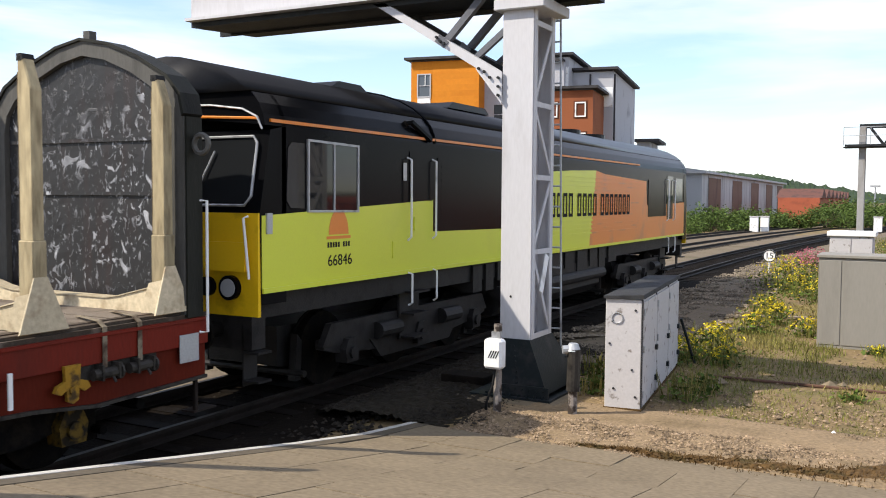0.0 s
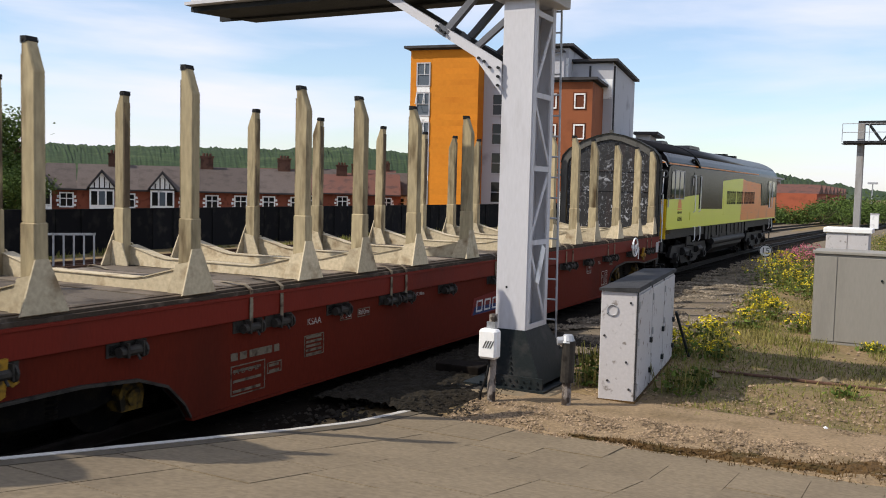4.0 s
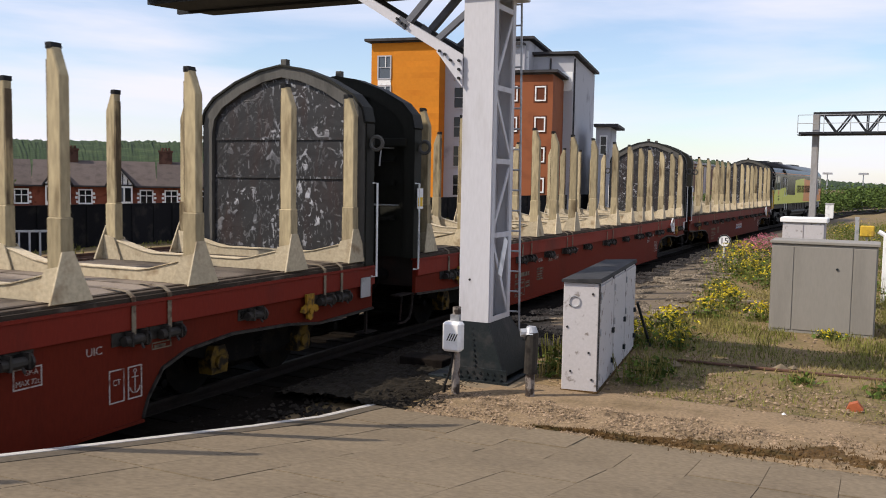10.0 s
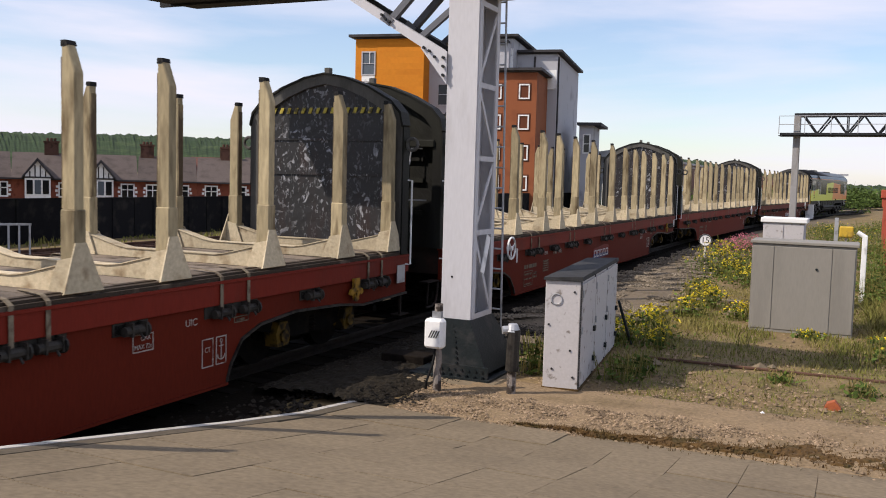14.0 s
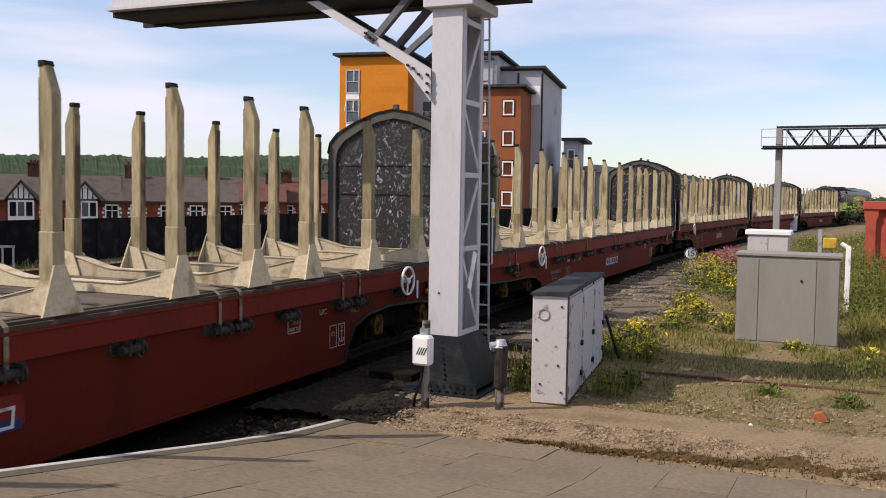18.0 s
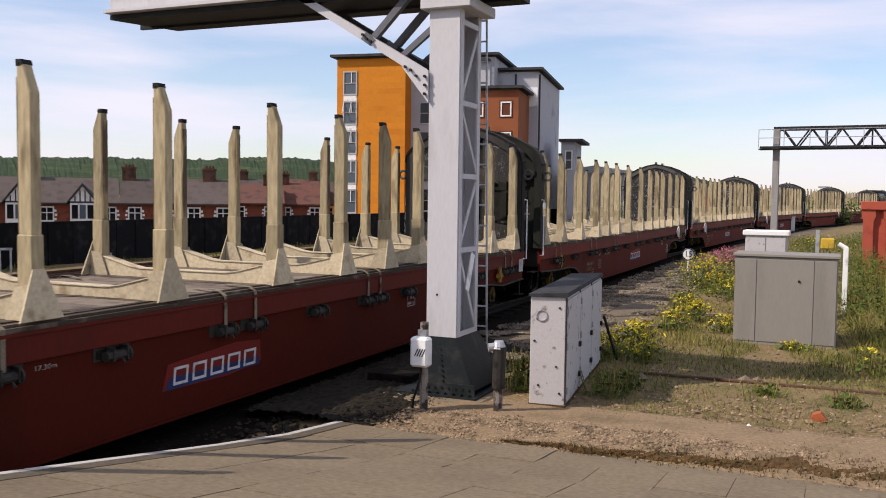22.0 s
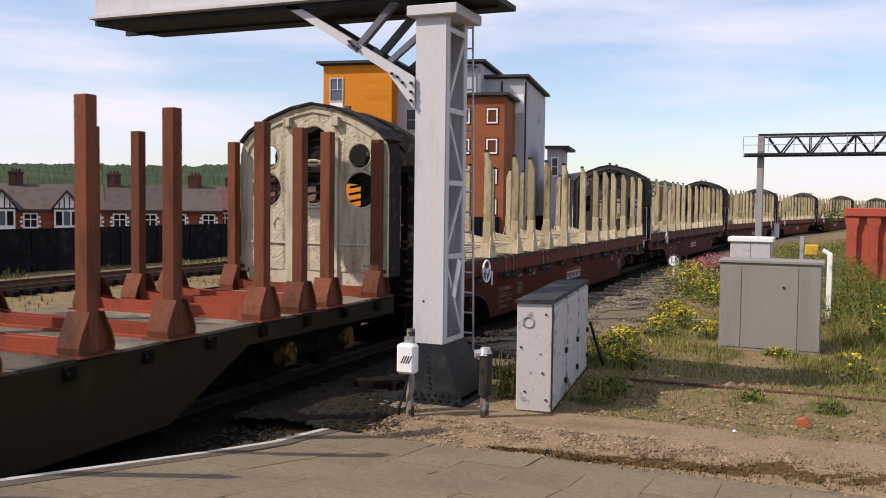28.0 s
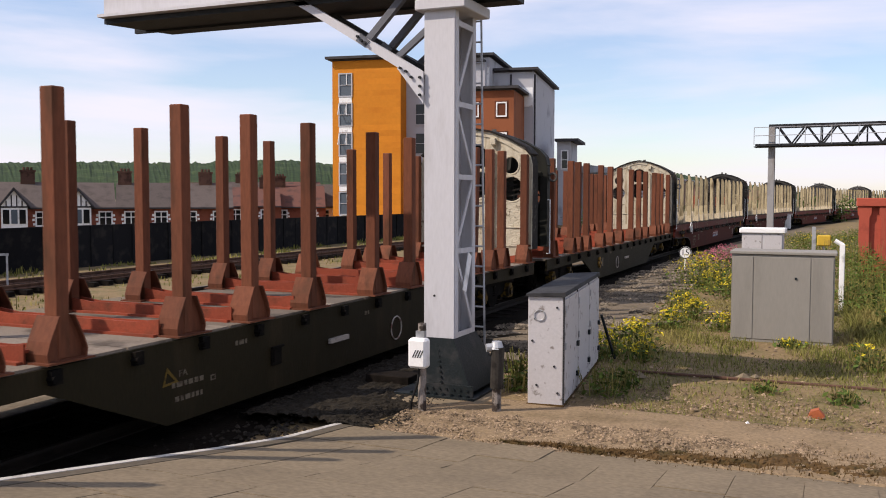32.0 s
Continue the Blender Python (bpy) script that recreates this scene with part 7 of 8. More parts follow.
        for q, (dx, dz) in enumerate(((-0.66, -1.62), (-0.72, -1.25), (-0.66, -0.9), (0.66, -1.62), (0.72, -1.25), (0.66, -0.9))):
            part("quoin", f"house quoin {eaves}", lambda bm: box(bm, -0.1, 0.1, -0.03, 0.02, eaves, eaves + 0.2), "white", c, (k + dx, 0, dz))
    return c


def houses():
    stacks = (0.4, None, -2.0, 0.6, None, -1.8, 0.1)
    for i in range(7):
        house(84, 58.48 - 3.42 * i, 5.04, 7.1, 5.0, i in (0, 2, 3, 4), "slate", "house_brick", "terrace behind the fence", stacks[i])
    rows = ((35.2, 96, 6.9, 5.0, 1.5), (32.4, 99, 7.1, 4.9, -1.8), (29.8, 102, 7.3, 4.9, 0.4),
            (41.5, 116, 7.6, 5.6, None), (38.6, 119, 7.7, 5.7, 1.2), (35.4, 123, 7.9, 5.8, -1.0), (32.3, 126, 8.0, 5.9, 1.6), (46.5, 114, 7.5, 5.4, None))
    for i, (az, d, r, e, stack) in enumerate(rows):
        house(d, az, 6.2, r, e, False, "tile_red" if i in (0, 1, 4, 6) else "slate", "white" if i in (2, 5) else "house_brick", "far terrace roofs", stack)


houses()


def sheds():
    c = thing("goods_shed", "long pale clad shed with brown doors beside the line", "shed", at=(-22.9, 106, 0), turn=1.2)
    part("body", "shed body", lambda bm: box(bm, -7, 0, 0, 80, -0.5, 5.6), "cladding", c)
    part("roof", "shed roof", lambda bm: prism(bm, [(-7.6, 5.6), (-7.6, 5.9), (-3.5, 6.5), (0.6, 5.9), (0.6, 5.6)], "y", -0.5, 80.5), "cladding", c, label="low grey roof")
    for i, y in enumerate((8, 25, 42, 59, 74)):
        part("door", "shed door", lambda bm: box(bm, 0, 0.1, -4, 4, 0.3, 5.2), "shed_brown", c, (0, y, 0), label="brown sliding door")
    for i in range(21):
        part("cladding_sheet", "shed sheet", lambda bm: box(bm, 0, 0.06, 0.05, 3.6, 0.0, 5.5), "cladding", c, (0.0, i * 3.75, 0))
    d = thing("brick_workshop", "long low red brick workshop with saw-tooth roofs", "workshop", at=(-11.0, 114, 0), turn=1)
    part("wall_block", "workshop walls", lambda bm: box(bm, -4.6, 0, 0, 60, -0.5, 2.9), "workshop_brick", d)
    for i in range(8):
        part("roof", "workshop roof", lambda bm: prism(bm, [(0, 2.9), (7.3, 2.9), (3.6, 4.0)], "x", -4.8, 0.2), "tile_red", d, (0, i * 7.4, 0))


sheds()


HILL_STEPS = 1400


def build_hills(bm):
    rnd = random.Random(11)
    def height(az):
        # degrees left of north; a wooded ridge that falls away to the right
        h = 63 + 1.8 * math.sin(az * 0.17 + 1.0) + 1.2 * math.sin(az * 0.61) + 8 * math.exp(-((az - 34) / 4) ** 2)
        if az < 22:
            h = float(np.interp(az, (-2, 0, 2.2, 3.7, 5.7, 8.7, 11, 16, 22), (14, 15, 18, 24, 33, 49, 55.5, 60, h)))
        return h
    rows = []
    for k, (d, f) in enumerate(((1100, 0.0), (1180, 0.3), (1270, 0.5), (1360, 0.68), (1450, 0.83), (1530, 0.93), (1600, 1.0), (2000, 0.98))):
        row = []
        for i in range(HILL_STEPS + 1):
            az = -50 + i * 160 / HILL_STEPS
            x, y = along_view(az, d)
            crown = abs(noise.noise((az * 6.0, k * 3.1, 3))) * 5.0 + abs(noise.noise((az * 15.0, k * 3.1, 7))) * 3.0 + rnd.uniform(-0.6, 0.6)
            z = -4 + f * (height(az) - 3.0 + 2.2 * noise.noise((az * 1.3, k, 0)) + crown if f else 0)
            row.append(bm.verts.new((x, y, z)))
        rows.append(row)
    for a, b in zip(rows, rows[1:]):
        for i in range(HILL_STEPS):
            bm.faces.new((a[i], b[i], b[i + 1], a[i + 1]))


setting("backdrop", "hills", build_hills, "hill", "distant wooded hills")

# ---- more tracks beyond the train
track("track_second", -4.2, -40, 260, True, group="tracks beyond the train")
track("track_third", -8.2, 20, 260, True, sleepers=False, group="tracks beyond the train")
track("track_siding", -15.3, -20, 110, False, group="tracks beyond the train")


# pale ballast covers the train's sunlit side, the dark bed is its shade
def build_far_bed(bm):
    rows = []
    for i in range(90):
        x, y, a = line(-20 + i * 3.0)
        rows.append([bm.verts.new((x + d * math.cos(a), y - d * math.sin(a), z + 0.02 * noise.noise((d, y, 2)))) for d, z in ((-11.5, -0.45), (-10.2, -0.27), (-8, -0.25), (-6, -0.25), (-4, -0.25), (-2.75, -0.27), (-2.2, -0.26), (-1.5, -0.258), (-0.9, -0.262), (-0.8, -0.3))])
    for p, q in zip(rows, rows[1:]):
        for i in range(9):
            bm.faces.new((p[i], p[i + 1], q[i + 1], q[i]))


setting("far_track_bed", "far track bed", build_far_bed, "far_ballast", "brown ballast under the far tracks and the train's far side", smooth=True)


def build_cess(bm):
    rows = []
    for i in range(70):
        x, y, a = line(14.5 + i * 1.15)
        w = 0.35 * noise.noise((y * 0.35, 1, 7))
        rows.append([bm.verts.new((x + d * math.cos(a), y - d * math.sin(a), z + 0.02 * noise.noise((d * 2, y, 5)))) for d, z in ((1.7, -0.33), (2.3, -0.2), (3.0, -0.175), (3.7 + w * 0.5, -0.175), (4.3 + w, -0.18), (4.6 + w, -0.26))])
    for p, q in zip(rows, rows[1:]):
        for i in range(5):
            bm.faces.new((p[i], p[i + 1], q[i + 1], q[i]))


setting("cess_path", "cess path", build_cess, "cess", "cinder path beside the main track", smooth=True)


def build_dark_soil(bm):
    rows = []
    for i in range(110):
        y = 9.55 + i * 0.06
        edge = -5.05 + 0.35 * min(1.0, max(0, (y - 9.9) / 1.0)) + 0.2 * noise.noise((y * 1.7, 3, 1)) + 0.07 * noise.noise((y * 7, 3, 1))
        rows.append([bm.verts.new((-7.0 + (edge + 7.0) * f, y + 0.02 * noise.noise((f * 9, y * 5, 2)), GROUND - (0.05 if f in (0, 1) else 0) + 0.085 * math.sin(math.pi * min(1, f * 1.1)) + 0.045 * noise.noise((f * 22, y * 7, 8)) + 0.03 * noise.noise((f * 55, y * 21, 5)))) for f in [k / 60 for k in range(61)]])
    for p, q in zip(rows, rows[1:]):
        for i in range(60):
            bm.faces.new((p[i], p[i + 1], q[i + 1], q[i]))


setting("oily_soil", "dark ground", build_dark_soil, "oily_soil", "dark ground between the track and the column")


# ---- loose stuff on the ground
def stone(bm, x, y, z, r, rnd):
    """A broken stone: a squashed, uneven octahedron."""
    v = [bm.verts.new((x + a * r * rnd.uniform(0.7, 1.25), y + b * r * rnd.uniform(0.7, 1.25), z + c * r * rnd.uniform(0.45, 0.9)))
         for a, b, c in ((1, 0, 0), (0.2, 1, 0), (-1, 0.1, 0), (-0.1, -1, 0), (0.1, 0, 1), (0, 0.1, -0.6))]
    for i in range(4):
        bm.faces.new((v[i], v[(i + 1) % 4], v[4]))
        bm.faces.new((v[(i + 1) % 4], v[i], v[5]))


def build_ballast(bm):
    rnd = random.Random(21)
    for _ in range(11000):
        s = rnd.uniform(4, 46) if rnd.random() < 0.75 else rnd.uniform(4, 20)
        x, y, a = line(s)
        d = rnd.uniform(-2.4, 3.0)
        px, py = x + d * math.cos(a), y - d * math.sin(a)
        if px > EDGE_X - 0.2 and py < RAMP_END + 0.2:
            continue
        stone(bm, px, py, max(ground_z(px, py), RAIL - 0.25) + 0.02, rnd.uniform(0.025, 0.06), rnd)
    for _ in range(3600):
        px, py = rnd.uniform(-6.9, -4.75), rnd.uniform(9.6, 15.6)
        stone(bm, px, py, GROUND + 0.05, rnd.uniform(0.008, 0.03), rnd)


def build_cess_stones(bm):
    """Loose ballast on the path, heaped in low ridges across it."""
    rnd = random.Random(27)
    n = 0
    while n < 15000:
        s = 14.5 + 34 * rnd.random() ** 1.6
        x, y, a = line(s)
        d = rnd.uniform(1.9, 4.7)
        ridge = math.sin(s * 5.2 + 0.6 * noise.noise((s, d, 1)))
        if ridge < rnd.uniform(-0.6, 1.0) or noise.noise((d * 1.2, s * 0.5, 4)) < -0.25:
            continue
        stone(bm, x + d * math.cos(a), y - d * math.sin(a), -0.175 + 0.035 * max(ridge, 0), rnd.uniform(0.02, 0.055), rnd)
        n += 1


setting("cess_ballast", "cess ballast", build_cess_stones, "cess_stone", "loose grey-brown ballast on the cinder path", kind="stuff")
setting("ballast", "ballast", build_ballast, "ballast", "brown track ballast, under-train shade in its colour", kind="stuff")


# the bed's near-black colour stands for the train's shade
def build_bed(bm):
    rows = []
    for i in range(100):
        s = -40 + i * 3.0
        x, y, a = line(s)
        rows.append([bm.verts.new((x + d * math.cos(a), y - d * math.sin(a), z)) for d, z in ((-2.6, -0.42), (-1.6, RAIL - 0.17), (1.6, RAIL - 0.17), (2.9, -0.3))])
    for p, q in zip(rows, rows[1:]):
        for i in range(3):
            bm.faces.new((p[i], p[i + 1], q[i + 1], q[i]))


setting("track_bed", "track bed", build_bed, "bed", "near-black track bed, under-train shade in its colour", smooth=True)


def build_rubble(bm):
    rnd = random.Random(22)
    n = 0
    while n < 20000:
        x, y = rnd.uniform(-5.0, 4.5), rnd.uniform(9.45, 13.4)
        edge = 11.4 - 0.03 * (x + 1) ** 2 + 0.5 * noise.noise((x, 2.2, 0)) - (0.25 if x > -2 else 0)
        if y > edge and rnd.random() < 0.8:
            continue
        if x > -2.6 and y < RAMP_END + 0.13 * max(0, x + 1.5) + 0.6 * min(1.0, (x + 3.2) / 3.0) and rnd.random() < 0.93:
            continue
        heap = 0.05 * max(0, 1 - abs(y - 10.4) / 0.9) * (1 if x < -1 else 0.5) + 0.02 * noise.noise((x * 3, y * 3, 9))
        stone(bm, x, y, ground_z(x, y) + 0.02 + heap, rnd.choice((0.006, 0.007, 0.008, 0.008, 0.01, 0.01, 0.012, 0.014, 0.022)) * rnd.uniform(0.8, 1.4), rnd)
        n += 1
    for _ in range(2600):
        x, y = rnd.uniform(-4.6, 4.6), rnd.uniform(11.5, 36)
        stone(bm, x, y, ground_z(x, y) + 0.01, rnd.uniform(0.015, 0.045), rnd)


def build_heap(bm):
    nx, ny = 110, 26
    g = []
    for j in range(ny + 1):
        y = 9.5 + 2.3 * j / ny
        g.append([bm.verts.new((x, y, ground_z(x, y) + 0.012 + math.sin(math.pi * j / ny) * (0.05 if x < -1 else 0.035) + 0.02 * noise.noise((x * 2.6, y * 2.6, 9)) - (0.1 if j in (0, ny) else 0))) for x in [-4.95 + 9.75 * i / nx for i in range(nx + 1)]])
    for a, b in zip(g, g[1:]):
        for i in range(nx):
            bm.faces.new((a[i], a[i + 1], b[i + 1], b[i]))


setting("gravel_bank", "gravel bank", build_heap, "gravel", "low bank of pinkish grit along the platform's end", smooth=True)
setting("rubble", "rubble", build_rubble, "rubble", "pinkish broken stone along the platform's end", kind="stuff")


def blade(bm, x, y, z, h, w, lean, az):
    dx, dy = math.cos(az), math.sin(az)
    v = [bm.verts.new(p) for p in ((x - dy * w, y + dx * w, z), (x + dy * w, y - dx * w, z), (x + dx * lean * 0.5 + dy * w * 0.7, y + dy * lean * 0.5 - dx * w * 0.7, z + h * 0.6), (x + dx * lean * 0.5 - dy * w * 0.7, y + dy * lean * 0.5 + dx * w * 0.7, z + h * 0.6), (x + dx * lean, y + dy * lean, z + h))]
    bm.faces.new((v[0], v[1], v[2], v[3]))
    bm.faces.new((v[3], v[2], v[4]))


def build_grass(bm):
    rnd = random.Random(23)
    n = 0
    while n < 95000:
        x, y = rnd.uniform(-4.2, 5.0), rnd.uniform(9.2, 31)
        cover = noise.noise((x * 0.55, y * 0.4, 3.1)) + 0.36 + 0.05 * (x - 0.5) + (0.15 if y > 11 else -0.02)
        if x > 0.3 and y > 16:
            cover += 0.6
        if x < -2.9 - 0.05 * (y - 9) and rnd.random() < 0.9:
            continue
        if cover < rnd.uniform(-0.05, 0.5) or (-3.1 < x < -2.4 and y < 11.3):
            continue
        h = rnd.uniform(0.015, 0.06) * (1.0 + max(cover, 0) * 1.3) * (2.0 if x > 0.3 and y > 15.5 else 1.0)
        k = eye_scale(x, y)
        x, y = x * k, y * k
        blade(bm, x, y, ground_z(x, y) - 0.01, h, rnd.uniform(0.003, 0.008), rnd.uniform(h * 0.3, h * 1.7), rnd.uniform(0, 6.28))
        n += 1
    for _ in range(9000):  # longer grass round the relay housing
        x, y = rnd.uniform(-2.6, 3.2), rnd.gauss(15.2, 1.3)
        if y < 12.6 or (-1.6 < x < 0.2 and y > 15.6) or noise.noise((x * 0.9, y * 0.6, 5)) < -0.1:
            continue
        k = eye_scale(x, y)
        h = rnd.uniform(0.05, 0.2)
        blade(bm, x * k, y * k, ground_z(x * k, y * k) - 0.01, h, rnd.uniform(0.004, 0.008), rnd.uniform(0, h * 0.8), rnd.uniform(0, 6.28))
    for _ in range(9000):  # weeds along the far fence and between the far tracks
        x, y = FX + abs(rnd.gauss(0, 1.6)) + 0.3, rnd.uniform(4, 75)
        if abs(x - X0 + 15.3) < 0.9 or noise.noise((x * 0.5, y * 0.35, 6)) < 0.12:
            continue
        h = rnd.uniform(0.05, 0.42) * max(0.3, noise.noise((x * 0.9, y * 0.6, 2)) + 0.5)
        blade(bm, x, y, ground_z(x, y), h, 0.03, rnd.uniform(0, h * 0.6), rnd.uniform(0, 6.28))
    for _ in range(5000):
        x, y = rnd.uniform(-22.5, -14), rnd.uniform(6, 60)
        if noise.noise((x * 0.3, y * 0.2, 8)) < 0.0:
            continue
        h = rnd.uniform(0.05, 0.2)
        blade(bm, x, y, ground_z(x, y), h, 0.02, rnd.uniform(0, h * 0.6), rnd.uniform(0, 6.28))


setting("grass", "grass", build_grass, "grass", "thin dry grass and weeds", kind="stuff")


def leaf(bm, p, r, rnd):
    a, b = Vector((rnd.gauss(0, 1), rnd.gauss(0, 1), rnd.gauss(0, 0.6))).normalized(), Vector((rnd.gauss(0, 1), rnd.gauss(0, 1), rnd.gauss(0, 1)))
    b = (b - a * b.dot(a)).normalized()
    bm.faces.new([bm.verts.new(p + a * r * s + b * r * 0.45 * k) for s, k in ((-1, 0), (0, -1), (1, 0), (0, 1))])


def weed(x, y, wide, high, flowers, seed, label, flower_mat="flower", deep=None):
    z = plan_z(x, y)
    c = thing("flowering_weed", label, "weed", "weeds beside the line", at=(x, y, z))
    deep = deep or wide

    def stems(bm):
        rnd = random.Random(seed)
        for _ in range(int(40 + 60 * wide)):
            a, b = rnd.gauss(0, wide / 3), rnd.gauss(0, deep / 3)
            h = high * rnd.uniform(0.5, 1.0)
            rod(bm, (a, b, -0.03), (a * 1.2 + rnd.uniform(-0.05, 0.05), b * 1.2, h), 0.004, 3)

    def leaves(bm):
        rnd = random.Random(seed + 1)
        for _ in range(int(900 * wide * max(high, 0.4))):
            a, b = rnd.gauss(0, wide / 2.6), rnd.gauss(0, deep / 2.6)
            h = high * rnd.uniform(0.02, 0.9) * math.exp(-(a / wide) ** 2 - (b / deep) ** 2)
            leaf(bm, Vector((a, b, h)), rnd.uniform(0.02, 0.06), rnd)

    def blooms(bm):
        rnd = random.Random(seed + 2)
        for _ in range(int(flowers * wide)):
            a, b = rnd.gauss(0, wide / 2.8), rnd.gauss(0, deep / 2.8)
            h = high * rnd.uniform(0.65, 1.08) * math.exp(-0.7 * (a / wide) ** 2 - 0.7 * (b / deep) ** 2)
            for _ in range(3):
                leaf(bm, Vector((a + rnd.gauss(0, 0.015), b + rnd.gauss(0, 0.015), h + rnd.gauss(0, 0.01))), rnd.uniform(0.018, 0.036), rnd)
    part("stalk", f"weed stems {seed}", stems, "grass", c, kind="stuff")
    part("foliage", f"weed leaves {seed}", leaves, "leaf", c, kind="stuff")
    if flowers:
        part("blossom", f"weed bloom {seed}", blooms, flower_mat, c, kind="stuff", label="yellow flower heads" if flower_mat == "flower" else "pink flower heads")
    return c


YELLOW = "bushy yellow-flowering weed growing in gravel"
for i, (x, y, w, h, f) in enumerate(((-3.05, 13.0, 0.55, 0.42, 260), (-2.75, 13.9, 0.55, 0.5, 340), (-2.45, 13.0, 0.3, 0.3, 160), (-2.65, 16.8, 0.35, 0.4, 240), (-2.5, 18.4, 0.5, 0.45, 260), (-1.75, 16.9, 0.35, 0.35, 300),
                                     (-3.0, 20.4, 0.5, 0.4, 150), (-0.55, 15.3, 0.3, 0.16, 120), (0.45, 15.3, 0.3, 0.15, 40), (-3.5, 27.5, 1.1, 0.95, 420), (-2.9, 25.4, 0.8, 0.6, 200), (-2.2, 24, 0.8, 0.6, 140), (1.2, 17.5, 0.6, 0.8, 40), (0.55, 13.6, 0.35, 0.35, 60), (-1.2, 46, 1.6, 0.9, 60), (0.6, 38, 1.4, 1.0, 60))):
    weed(x, y, w, h, int(f * 0.6), 100 + 3 * i, YELLOW)
weed(-3.0, 29.5, 1.2, 1.1, 420, 201, "pink-flowering valerian beside the sign", "flower_pink")
weed(-2.1, 29.8, 1.0, 1.0, 380, 204, "pink-flowering valerian beside the sign", "flower_pink")
GREEN = "leafy green weed without flowers"
for i, (x, y, w, h) in enumerate(((-2.45, 10.6, 0.3, 0.36), (-2.3, 11.1, 0.24, 0.3), (-3.6, 11.0, 0.35, 0.4), (-3.45, 10.3, 0.25, 0.25), (1.3, 20.5, 0.9, 1.1), (2.1, 23.0, 1.2, 1.3), (1.0, 25.5, 1.0, 1.2), (2.6, 18.0, 1.0, 0.9),
                                  (0.5, 22.0, 0.7, 0.7), (3.0, 28.0, 1.5, 1.4), (0.9, 30.6, 1.0, 1.3), (-0.7, 11.5, 0.25, 0.16), (0.2, 11.2, 0.3, 0.2), (-3.3, 22.5, 0.5, 0.35), (-0.4, 33, 1.5, 0.9))):
    weed(x, y, w, h, 0, 301 + 3 * i, GREEN)

for i, (x, y, w, h) in enumerate(((0.5, 52, 2.2, 0.8), (3.2, 55, 2.6, 1.0), (6.0, 57, 2.6, 1.1), (-1.2, 58, 2.0, 0.7), (1.6, 62, 2.4, 0.8), (5.0, 66, 2.8, 1.0), (9.0, 60, 2.8, 1.2))):
    weed(x, y, w, h, 12, 601 + 3 * i, "low green and yellow lineside growth")

# small litter
def litter():
    a = thing("stone_lump", "pale stone lump lying on the gravel", "stone", at=(-0.75, 9.75, 0.24))
    part("lump", "pale lump", lambda bm: stone(bm, 0, 0, 0.02, 0.05, random.Random(3)), "white", a)
    b = thing("plastic_scrap", "orange plastic scrap lying in the grass", "litter", at=(-0.1, 10.4, 0.25))
    part("scrap", "orange scrap", lambda bm: prism(bm, [(-0.08, 0), (-0.05, 0.07), (0.03, 0.1), (0.09, 0.03), (0.07, 0)], "y", -0.06, 0.06), "orange_paint", b)
    for i, (x, y, r) in enumerate(((-1.0, 12.2, 0.09), (-0.85, 12.3, 0.07), (-2.25, 11.7, 0.1), (-2.0, 17.5, 0.16), (-3.4, 10.4, 0.08), (-2.3, 11.3, 0.11))):
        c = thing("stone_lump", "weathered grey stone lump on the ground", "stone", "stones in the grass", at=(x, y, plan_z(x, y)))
        part("lump", f"stone lump {i}", lambda bm: stone(bm, 0, 0, 0.03, r, random.Random(i)), "slab", c)
    d = thing("cable_run", "rusty cable lying across the gravel", "cable", at=(0, 0, 0))
    part("cable", "ground cable", lambda bm: rod(bm, (-2.4, 12.1, 0.275), (4.6, 12.15, 0.275), 0.02, 6), "rust", d)
    e = thing("timber_step", "dark timber step beside the column", "timber", at=(-5.3, 9.9, 0))
    part("plank", "timber upper", lambda bm: box(bm, 0, 0.6, 0, 0.35, 0.12, 0.4), "sleeper", e, bevel=0.01)
    part("plank", "timber lower", lambda bm: box(bm, 0.05, 0.95, -0.65, -0.3, -0.05, 0.22), "sleeper", e, bevel=0.01)
    f = thing("concrete_base", "cracked concrete pad under the column", "concrete", at=(PX, PY, 0))
    part("pad", "column pad", lambda bm: box(bm, -0.75, 0.6, -0.4, 1.3, GZ - 0.2, GZ + 0.045), "slab", f, bevel=0.02)
    for i, (x, y, tn) in enumerate(((-2.55, 19.6, 20), (-2.9, 17.2, 55))):
        g = thing("plank_scrap", "weathered grey board lying in the weeds", "board", at=(x, y, plan_z(x, y) + 0.03), turn=tn)
        part("board", "scrap board", lambda bm: box(bm, -0.5, 0.5, -0.08, 0.08, 0, 0.035), "deck", g)


litter()


